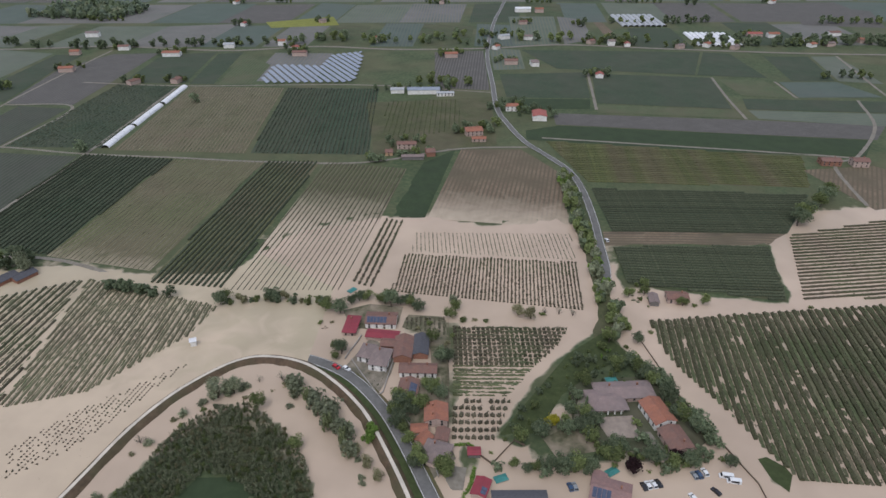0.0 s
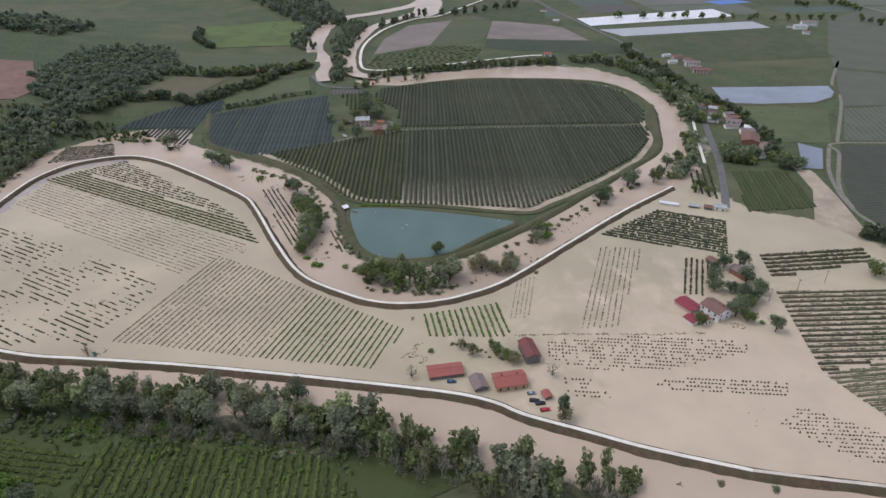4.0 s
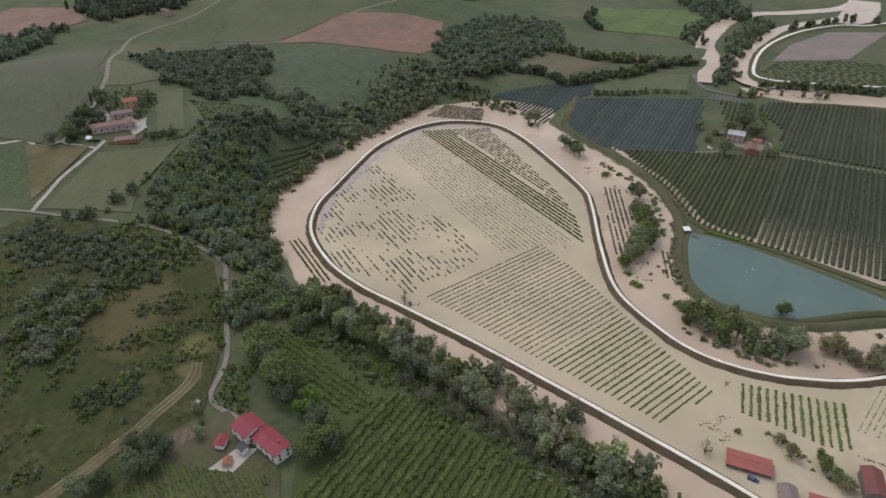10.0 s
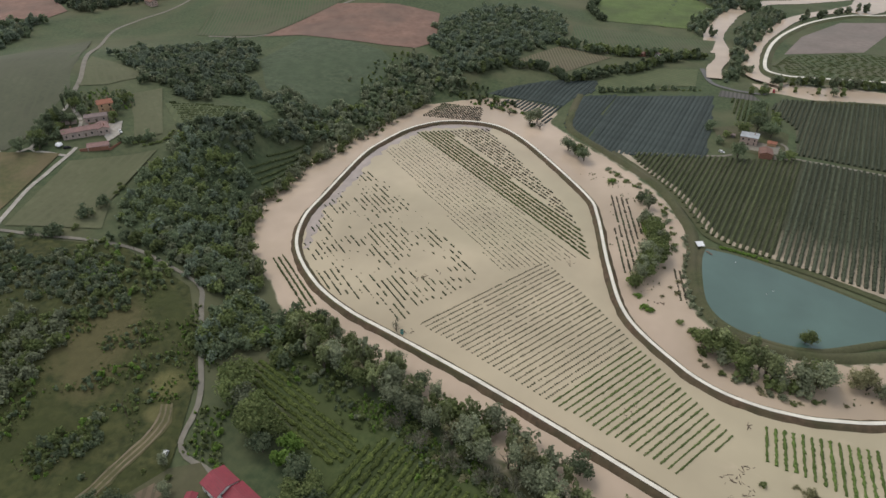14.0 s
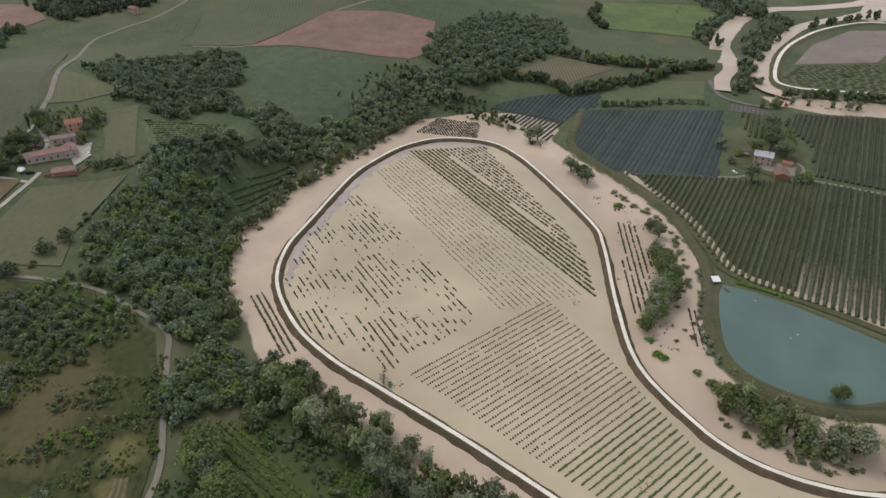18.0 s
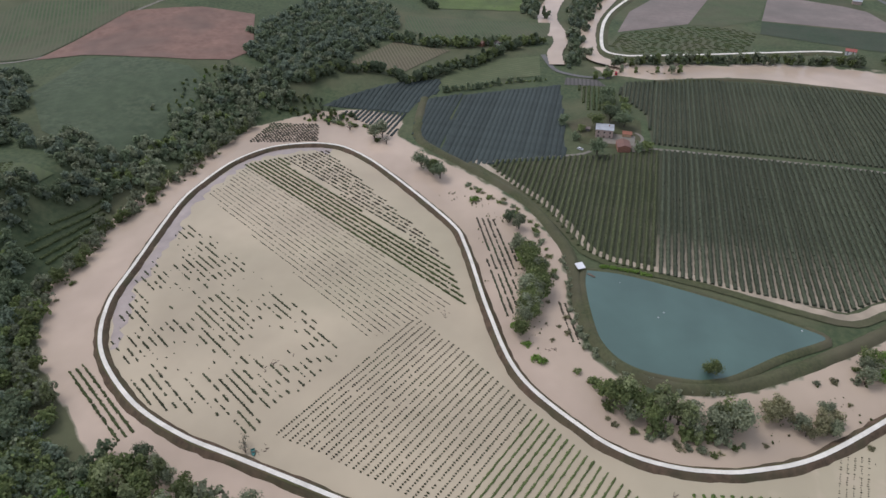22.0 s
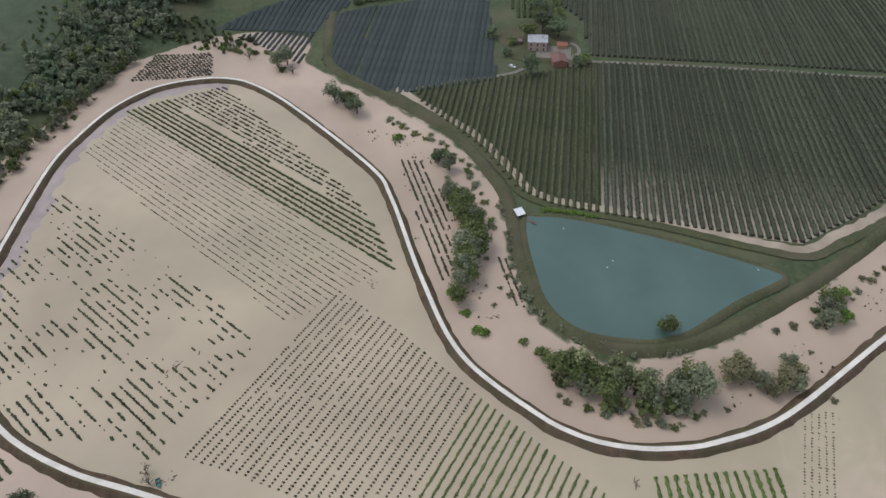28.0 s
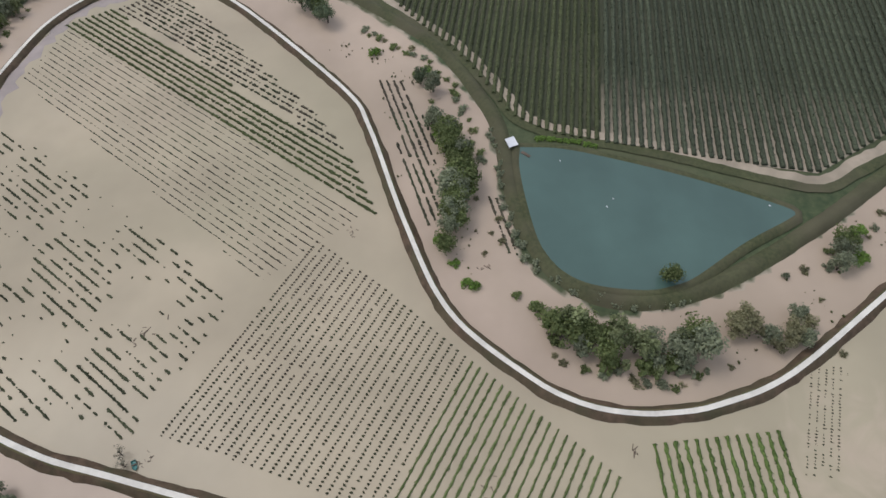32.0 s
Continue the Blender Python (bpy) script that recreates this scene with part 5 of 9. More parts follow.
crop("vineyard", "vine_hedge", [(-50, 303), (-38, 385), (-24, 381), (-38, 299)], 80, 3.6, 1.5, 1.4, "r_drab", "ragged strip of shrubs between silt lanes", fill=0.75, run=3, seed=25)
crop("flooded_vineyard", "vine_hedge", [(-18, 340), (-16, 365), (85, 362), (82, 329)], 92, 2.6, 0.7, 0.5, "r_pale", "pale silted rows under shallow water", seed=26, fill=1.0)
crop("flooded_orchard", "fruit_hedge", [(-28, 296), (-22, 337), (82, 326), (77, 277)], 84, 2.1, 1.25, 1.3, "r_drab", "grey-green orchard standing in the flood", dots=1.7, fill=1.0, leaves=4.0, seed=27)
crop("flooded_orchard", "fruit_hedge", [(6, 264), (66, 262), (58, 248), (45, 233), (6, 233)], -1, 3.0, 1.95, 1.5, "r_drab", "brownish olive orchard rows in shallow water", dots=2.4, fill=1.0, leaves=8.0, seed=28)
crop("flooded_orchard", "fruit_hedge", [(6, 233), (45, 233), (30, 212), (5, 212)], -1, 2.2, 0.9, 0.7, "r_grassy", "thin green orchard rows in muddy water", fill=0.86, run=9, leaves=7.0, seed=29)
crop("flooded_orchard", "undergrowth", [(6, 264), (66, 262), (58, 248), (45, 233), (30, 212), (5, 212)], -1, 3.0, 1.7, 0.55, "r_under", "muddy weeds between the orchard rows", fill=0.85, run=9, joined=True, seg=1.2, leaves=3.0, phase=0.5, seed=65)
crop("flooded_orchard", "fruit_hedge", [(5, 209), (31, 209), (22, 186), (4, 186)], -1, 4.2, 2.0, 1.7, "r_drab", "round young trees in rows in the flood", dots=2.7, fill=0.95, leaves=10.0, seed=30)
crop("vineyard", "vine_hedge", [(112, 364), (225, 360), (268, 418), (112, 429)], -2, 3.3, 1.5, 1.4, "r_dark", "dark vineyard beside the country road", soil="f_dark", seed=31, fill=1.0, seg=1.8, leaves=1.5)
crop("vineyard", "vine_hedge", [(112, 441), (275, 430), (298, 488), (92, 526)], -5, 3.6, 2.9, 0.9, "r_bushy", "bushy yellow-green orchard plot", soil="f_bushy", seed=32, fill=1.0, seg=1.8, leaves=1.5)
crop("vineyard", "vine_hedge", [(106, 302), (189, 284), (206, 344), (108, 344)], -4, 3.0, 1.7, 1.5, "r_dark", "dark vineyard edged by flood water", soil="grass_dark", lift=0.3, seed=33, fill=1.0, seg=1.8, leaves=1.5)
BIG = [(109, 268), (109, 243), (113, 228), (119, 215), (125, 200), (131, 181), (138, 165), (300, 150), (300, 290), (240, 281)]
crop("flooded_vineyard", "vine_hedge", BIG, 81, 4.0, 1.95, 1.8, "r_umber", "large dark vineyard in brown water", leaves=5.5, seed=34, fill=1.0, seg=1.55)
crop("flooded_vineyard", "undergrowth", BIG, 81, 4.0, 1.9, 0.6, "r_under", "low silted growth between the vine rows", leaves=3.0, seed=59, fill=0.93, run=40, joined=True, seg=1.6, phase=0.5)
crop("flooded_vineyard", "vine_hedge", [(198, 284), (300, 292), (330, 388), (225, 358)], 6, 3.6, 1.6, 1.5, "r_drab", "vine rows with silt water between", seed=35, fill=1.0, seg=1.8, leaves=1.5)
crop("vineyard", "vine_hedge", [(-166, 692), (-66, 687), (-59, 496), (-158, 500)], 92, 3.6, 1.7, 1.4, "r_dark", "dark green orchard on the plain", soil="f_dark", joined=True, seg=3, leaves=1.0, seed=36)
crop("vineyard", "vine_hedge", [(-273, 697), (-170, 692), (-162, 500), (-276, 508)], 92, 3.6, 0.9, 0.6, "r_pale", "pale striped vineyard on the plain", soil="f_olive", joined=True, seg=3, leaves=1.0, seed=37)
crop("vineyard", "vine_hedge", [(-372, 517), (-357, 706), (-290, 699), (-289, 513)], 86, 3.6, 1.7, 1.0, "r_dark", "dark vineyard beside the polytunnels", soil="f_dark", joined=True, seg=3, leaves=1.0, seed=38)
crop("vineyard", "vine_hedge", [(-812, 36), (-849, 112), (-849, 146), (-833, 178), (-763, 157), (-750, 64), (-752, 28), (-774, 24)], 70, 4.2, 1.7, 1.0, "r_vine", "green vineyard inside the river loop", soil="f_green", joined=True, seg=4, leaves=0.6, seed=61)
crop("vineyard", "vine_hedge", [(-55, 640), (20, 650), (20, 560), (-50, 520)], 88, 4.5, 1.0, 1.0, "r_vine", "light green young vineyard", joined=True, seg=3, leaves=1.0, seed=39)
# the dry isle
crop("orchard", "fruit_hedge", [(-537, 50), (-521, 262), (-513, 264), (-486, 253), (-448, 221), (-419, 183), (-396, 149), (-376, 117), (-384, 70), (-392, 31.5), (-536, 49.2)], 173, 3.53, 2.15, 1.9, "r_dark",
     "dark green orchard rows on the dry isle", soil="orch_silt", seed=41, fill=1.0, leaves=2.6, seg=1.6)
crop("orchard", "fruit_hedge", [(-536, 49), (-392.5, 31.3), (-397, 12), (-409, -6), (-444, -24), (-490, -60), (-505, -62), (-518, -12), (-528, 28)], 173, 3.53, 2.0, 1.9, "r_isle", "yellowish green orchard rows above the pond", soil="orch_floor", seed=42, fill=1.0, leaves=2.6, seg=1.6)
crop("orchard", "fruit_hedge", [(-545, 45), (-527, 266), (-564, 282), (-624, 284), (-660, 258), (-682, 205), (-686, 90), (-668, 34), (-640, 26), (-600, 45)], 173, 3.6, 2.2, 1.9, "r_dark",
     "dark green orchard rows beyond the path", soil="orch_floor", seed=43, fill=1.0, seg=1.8, leaves=2.0)
crop("netted_orchard", "net_tunnel", [(-607, -113), (-653, -21), (-583, -17), (-514, -15), (-497, -72), (-499, -82), (-531, -123), (-555, -126), (-600, -124)], 176, 3.6, 3.7, 0.75, "r_net", "orchard under dark hail nets", soil="f_net", seed=44, fill=1.0, leaves=0.0,
     seg=2.5)
crop("netted_orchard", "net_tunnel", [(-576, -206), (-593, -190), (-625, -153), (-642, -122), (-612, -119), (-591, -132), (-574, -136), (-577, -172)], 172, 3.8, 3.6, 0.75, "r_net", "netted orchard ending in the flood", soil="f_net", seed=45, fill=1.0, leaves=0.0, seg=2.5)
crop("netted_orchard", "net_tunnel", [(-577, -172), (-574, -137), (-531, -138), (-536, -144), (-553, -166), (-570, -190)], 172, 3.8, 2.3, 1.2, "r_net", "flooded ends of the netted rows", seed=62, fill=1.0, leaves=0.0, seg=2.5)
crop("orchard", "fruit_hedge", [(-600, 0), (-655, -6), (-650, 25), (-602, 24)], 178, 4.0, 1.8, 1.7, "r_vine", "small orchard behind the farmhouse", soil="f_green", seed=46, fill=1.0)
# the south side
crop("vineyard", "vine_hedge", [(-182, -110), (-197, -105), (-196, -89), (-190, -71), (-185, -45), (-178, -21), (-150, 0), (-112, -40), (-120, -112), (-142, -110)], 174.5, 3.5, 1.9, 1.6, "r_lush",
     "lush green vineyard below the red house", seed=51, fill=0.985, run=26, leaves=6.0)
crop("vineyard", "vine_hedge", [(-207, -179), (-214, -165), (-200, -135), (-189, -108), (-177, -112), (-181, -134), (-188, -155)], 75, 3.3, 1.9, 1.6, "r_lush", "green vine rows between trees", seed=52, fill=1.0, leaves=6.0)
crop("vineyard", "vine_hedge", [(-404, -330), (-365, -308), (-352, -340), (-376, -376)], 130, 3.8, 1.5, 1.0, "r_vine", "terraced rows on the green slope", seed=53)
crop("vineyard", "vine_hedge", [(-350, -291), (-414, -287), (-386, -272), (-346, -276)], 174, 3.6, 1.6, 1.3, "r_vine", "short rows between the woods", seed=54, fill=1.0, leaves=2.0)
crop("vineyard", "vine_hedge", [(-105, -170), (-125, -165), (-138, -125), (-120, -110), (-95, -130)], 60, 3.2, 1.6, 1.4, "r_lush", "vine rows under the red house's garden", seed=55, fill=1.0)
crop("flooded_vineyard", "vine_hedge", [(-433, -67), (-347, -41), (-352, -36), (-395, -39), (-432, -53)], 18.5, 3.0, 1.05, 0.9, "r_twig", "few vine rows in the flood between dike and trees", seed=56, fill=0.86, run=12)
ribbon("ditch_bank", [(78, 250), (86, 268), (90, 290), (92, 316), (93, 345), (93, 375)], [(5.0, -0.3), (2.5, 0.5), (-2.5, 0.5), (-5.0, -0.3)], M["grass"], "green bank of the roadside ditch", "bank", drape=False, jitter=0.2)
crop("garden_plot", "vegetable_row", [(-19, 272), (3, 272), (3, 256), (-8, 257), (-18, 261)], 90, 2.4, 1.2, 0.7, "r_drab", "silted vegetable garden behind the solar-roofed house", seed=57, fill=0.6, run=2.0, joined=True)
crop("garden_plot", "vegetable_row", [(-38, 231), (-25, 231), (-28, 214), (-33, 219)], 60, 2.6, 1.3, 0.6, "r_drab", "silted garden beds beside the road", seed=58, fill=0.45, run=1.6, joined=True)
crop("vineyard", "vine_hedge", [(-412, 287), (-405, 329), (-346, 311), (-348, 262)], -18, 3.0, 2.0, 1.2, "r_vine", "striped green vineyard by the hamlet", soil="f_green", seed=60, fill=1.0, seg=1.6, leaves=1.5)


# ---- trees ----
def quad_mesh(name, co, quads, mats, index=None):
    me = bpy.data.meshes.new(name)
    q = np.asarray(quads, np.int32)
    me.vertices.add(len(co))
    me.vertices.foreach_set("co", np.asarray(co, np.float32).ravel())
    me.loops.add(q.size)
    me.loops.foreach_set("vertex_index", q.ravel())
    me.polygons.add(len(q))
    me.polygons.foreach_set("loop_start", (np.arange(len(q)) * 4).astype(np.int32))
    me.polygons.foreach_set("loop_total", np.full(len(q), 4, np.int32))
    for m in mats:
        me.materials.append(m)
    if index is not None:
        me.polygons.foreach_set("material_index", np.asarray(index, np.int32))
    me.update(calc_edges=True)
    return me


def cube_ball():
    """A ball of 24 quads."""
    verts, quads = [], []
    for axis in range(3):
        for sign in (-1, 1):
            for i in (-1, 0):
                for j in (-1, 0):
                    b = len(verts)
                    for u, v in ((i, j), (i + 1, j), (i + 1, j + 1), (i, j + 1)):
                        p = [0, 0, 0]
                        p[axis], p[(axis + 1) % 3], p[(axis + 2) % 3] = sign, u, v
                        verts.append(np.array(p) / np.linalg.norm(p))
                    quads.append((b, b + 1, b + 2, b + 3) if sign > 0 else (b + 3, b + 2, b + 1, b))
    return np.array(verts), np.array(quads)


BALL_V, BALL_Q = cube_ball()


def crown(seed, r, h, foot, n, leaf, lobes=7, core=0.68, hearts=4, slim=1.0):
    """Leaf clumps as small quads round several lobes, with a dense heart in the first ones. r: radius, h: top, foot: underside."""
    g = np.random.default_rng(seed)
    mid, half = (h + foot) / 2, (h - foot) / 2
    vs, qs, k = [], [], 0
    for i in range(lobes):
        a, t = g.uniform(0, 6.28), g.uniform(-0.75, 0.8)
        reach = math.sqrt(1 - t * t) * g.uniform(0.3, 0.85)
        c = np.array([math.cos(a) * r * reach, math.sin(a) * r * reach, mid + t * half * 0.62])
        if i == 0:
            c = np.array([0, 0, mid])
        lr = np.array([r, r, half * 0.95]) * (g.uniform(0.22, 0.42) if i else 0.55)
        ball = BALL_V * (1 + g.uniform(-0.18, 0.18, (len(BALL_V), 1)))
        if i < hearts:
            vs.append(c + ball * lr * core)
            qs.append(BALL_Q + k)
            k += len(BALL_V)
        m = n // lobes
        d = g.normal(size=(m, 3))
        d[:, 2] += 0.35
        d /= np.linalg.norm(d, axis=1, keepdims=True)
        p = c + d * lr * g.uniform(0.7, 1.35, (m, 1))
        nrm = d * 0.7 + (0, 0, 0.45) + g.normal(size=(m, 3)) * 0.4
        nrm /= np.linalg.norm(nrm, axis=1, keepdims=True)
        u = np.cross(nrm, g.normal(size=(m, 3)))
        u /= np.linalg.norm(u, axis=1, keepdims=True)
        w = np.cross(nrm, u) * slim
        if slim < 0.5:
            u = d * 0.6 + (0, 0, 0.7) + g.normal(size=(m, 3)) * 0.25
        s = leaf * g.uniform(0.55, 1.25, (m, 1))
        quad = np.stack([p - u * s - w * s * 0.6, p + u * s * 0.8 - w * s, p + u * s + w * s * 0.7, p - u * s * 0.7 + w * s], 1)
        vs.append(quad.reshape(-1, 3))
        qs.append(np.arange(4 * m).reshape(-1, 4) + k)
        k += 4 * m
    return np.concatenate(vs), np.concatenate(qs)


def tube(points, radii, sides_n=6):
    vs, qs = [], []
    for i, (p, r) in enumerate(zip(points, radii)):
        for j in range(sides_n):
            a = 6.2832 * j / sides_n
            vs.append((p[0] + r * math.cos(a), p[1] + r * math.sin(a), p[2]))
            if i:
                b = (i - 1) * sides_n
                qs.append((b + j, b + (j + 1) % sides_n, b + sides_n + (j + 1) % sides_n, b + sides_n + j))
    return vs, qs


def trunk_mesh(seed, h, foot, r, limbs=4, spread=0.6):
    g = np.random.default_rng(seed)
    vs, qs = tube([(0, 0, -0.8), (0.05, 0, foot * 0.6), (g.uniform(-0.2, 0.2), 0.1, foot), (0.1, 0, h * 0.7)], [0.05 * h * 0.62, 0.035 * h, 0.03 * h, 0.01 * h])
    for i in range(limbs):
        a = 6.2832 * i / limbs + g.uniform(-0.4, 0.4)
        z0 = foot * g.uniform(0.7, 1.2)
        d = r * g.uniform(0.5, 0.9) * spread
        v, q = tube([(0, 0, z0), (math.cos(a) * d * 0.5, math.sin(a) * d * 0.5, z0 + h * 0.2), (math.cos(a) * d, math.sin(a) * d, z0 + h * 0.38)], [0.02 * h, 0.013 * h, 0.004 * h], 5)
        qs += [tuple(k + len(vs) for k in f) for f in q]
        vs += v
    return vs, qs


# kind: leaves, radius, height, underside, quads, leaf size, lobes, label
KIND = {
    "dark": ("leaf_dark", 4.2, 8.6, 1.4, 1380, 0.235, 14, "dense dark green broadleaf tree"),
    "mid": ("leaf_mid", 4.0, 8.0, 1.2, 1320, 0.235, 14, "rounded green broadleaf tree"),
    "grey": ("leaf_grey", 3.8, 9.5, 1.0, 1380, 0.235, 15, "silvery grey-green willow tree"),
    "bright": ("leaf_bright", 3.2, 6.0, 0.5, 870, 0.3, 11, "fresh bright green young tree"),
    "dull": ("leaf_dull", 3.6, 8.0, 0.9, 928, 0.25, 14, "dull olive-brown half bare tree"),
    "poplar": ("leaf_dark", 2.2, 13.0, 1.2, 899, 0.31, 12, "tall narrow dark green poplar"),
    "cypress": ("leaf_dark", 1.3, 11.0, 0.2, 522, 0.24, 8, "slender dark cypress"),
    "bush": ("leaf_mid", 2.0, 2.6, -0.2, 270, 0.22, 9, "low green bush"),
    "grey_bush": ("leaf_grey", 2.1, 2.6, -0.2, 270, 0.22, 9, "low grey-green willow bush"),
    "bright_bush": ("leaf_bright", 1.9, 2.2, -0.2, 240, 0.22, 8, "low bright green bush"),
    "dull_bush": ("leaf_dull", 1.7, 1.6, -0.2, 180, 0.19, 8, "low brown silted bush"),
    "purple": ("leaf_purple", 3.6, 7.0, 0.8, 870, 0.3, 12, "dark purple-leaved plum tree"),
    "gold": ("leaf_gold", 3.0, 6.0, 0.6, 754, 0.27, 10, "golden yellow-leaved tree"),
    "slim": ("leaf_willow", 2.15, 11.0, 1.2, 620, 0.27, 16, "tall slender grey-green willow"),
    "slim_dull": ("leaf_dull", 2.2, 9.5, 1.6, 380, 0.26, 13, "tall thin half bare brown tree"),
    "bare": ("twig", 3.2, 7.0, 1.5, 130, 0.18, 7, "nearly bare twiggy tree"),
}
PROTO = {}
tree_rng = np.random.default_rng(5)


def tree(kind, x, y, size=1.0, where="", variant=None, z=None):
    leaves, r, h, foot, n, leaf, lobes, label = KIND[kind]
    n, leaf = int(n * 0.82), leaf
    variant = int(tree_rng.integers(3)) if variant is None else variant
    z = level(x, y) if z is None else z
    turn, sq = radians(float(tree_rng.uniform(0, 360))), float(tree_rng.uniform(0.88, 1.12))
    size = size * 1.5
    scale = (size * sq, size * sq, size * float(tree_rng.uniform(0.88, 1.1)))
    m = Matrix.LocRotScale((x, y, z), Euler((0, 0, turn)), scale)
    key = (kind, variant)
    name = "bush" if "bush" in kind else ("cypress" if kind == "cypress" else "tree")
    if key not in PROTO:
        seed = variant * 31 + sum(map(ord, kind))
        base = root(name, x, y, z, 0)
        c, q = crown(seed, r, h, foot, n, leaf, lobes, 0.2 if kind == "bare" else 0.56)
        part("crown", quad_mesh("crown", c, q, [M[leaves]]), base)
        v, q = trunk_mesh(seed, h, max(foot, 0.4), r, 8 if kind == "bare" else 4, 1.1 if kind == "bare" else 0.7)
        part("trunk", mesh_of("trunk", v, q, M["bark"]), base)
        PROTO[key] = base
        base.matrix_basis = m
        ob = base
    else:
        p = PROTO[key]
        ps = p.scale
        ob = copy_thing(p, Matrix.LocRotScale((x, y, z), Euler((0, 0, turn)), tuple(a / b for a, b in zip(scale, ps))))
    return tagged(ob, label + (" " + where if where else ""), "bush" if name == "bush" else "tree")


grove = []


def trees(kinds, pts, lo, hi, where="", stuff=""):
    if stuff:
        for i, p in enumerate(pts):
            grove.append((kinds[i % len(kinds)], p[0], p[1], lo, hi))
        return
    for i, (x, y) in enumerate(pts):
        tree(kinds[i % len(kinds)], x + tree_rng.uniform(-1, 1), y + tree_rng.uniform(-1, 1), float(tree_rng.uniform(lo, hi)), where)


def belt(kinds, line, gap, width, lo, hi, where="", stuff=""):
    """Trees along a line, scattered over a width; with stuff set, far ones, in one mesh with that label."""
    p = smooth_line(line, 1.0)
    s = np.concatenate([[0], np.cumsum(np.linalg.norm(np.diff(p, axis=0), axis=1))])
    d, vs, qs, mi, k = 0.0, [], [], [], 0
    mats = sorted({KIND[kd][0] for kd in kinds})
    while d < s[-1]:
        if stuff:
            kd = kinds[int(tree_rng.integers(len(kinds)))]
            px, py = np.interp(d, s, p[:, 0]) + tree_rng.uniform(-width, width), np.interp(d, s, p[:, 1]) + tree_rng.uniform(-width, width)
            kit = TWIGS if kd == "bare" else WOOD if abs(px + 150) < 420 and py < 250 else LITE
            c, q = kit[int(tree_rng.integers(len(kit)))]
            r = KIND[kd][1] * float(tree_rng.uniform(lo, hi)) * 1.3
            up = KIND[kd][2] / KIND[kd][1] / 2
            vs.append(c * (r, r, r * up) + (px, py, level(px, py) - 0.1 * r))
            qs.append(q + k)
            mi.append(np.full(len(q), mats.index(KIND[kd][0])))
            k += len(c)
            d += gap * float(tree_rng.uniform(0.6, 1.4))
            continue
        x, y = np.interp(d, s, p[:, 0]), np.interp(d, s, p[:, 1])
        tree(kinds[int(tree_rng.integers(len(kinds)))], x + tree_rng.uniform(-width, width), y + tree_rng.uniform(-width, width), float(tree_rng.uniform(lo, hi)), where)
        d += gap * float(tree_rng.uniform(0.6, 1.4))
    if stuff:
        ob = new("tree_belt", quad_mesh("tree_belt", np.concatenate(vs), np.concatenate(qs), [M[m] for m in mats], np.concatenate(mi)))
        tagged(ob, stuff, "trees", kind="stuff")


def in_poly(poly, x, y):
    inside = np.zeros(np.shape(x), bool)
    for (ax, ay), (bx, by) in zip(poly, poly[1:] + poly[:1]):
        if ay != by:
            inside ^= ((ay > y) != (by > y)) & (x < ax + (y - ay) / (by - ay) * (bx - ax))
    return inside


TINY = [crown(970 + i, 1.0, 2.4, 0.0, 26, 0.36, 2, 0.8, 1) for i in range(6)]
WOOD = [crown(900 + i, 1.0, 1.9, 0.0, 140, 0.154, 10, 0.62, 2) for i in range(6)]
REEDS = [crown(980 + i, 1.0, 2.7, 0.0, 38, 0.42, 3, 0.62, 1, 0.26) for i in range(5)]
TWIGS = [crown(990 + i, 1.0, 2.2, 0.0, 90, 0.3, 5, 0.3, 0, 0.16) for i in range(4)]
MIDK = [crown(930 + i, 1.0, 1.9, 0.0, 74, 0.206, 7, 0.7, 1) for i in range(6)]

LITE = [crown(950 + i, 1.0, 2.2, 0.0, 46, 0.285, 3, 0.7, 1) for i in range(6)]


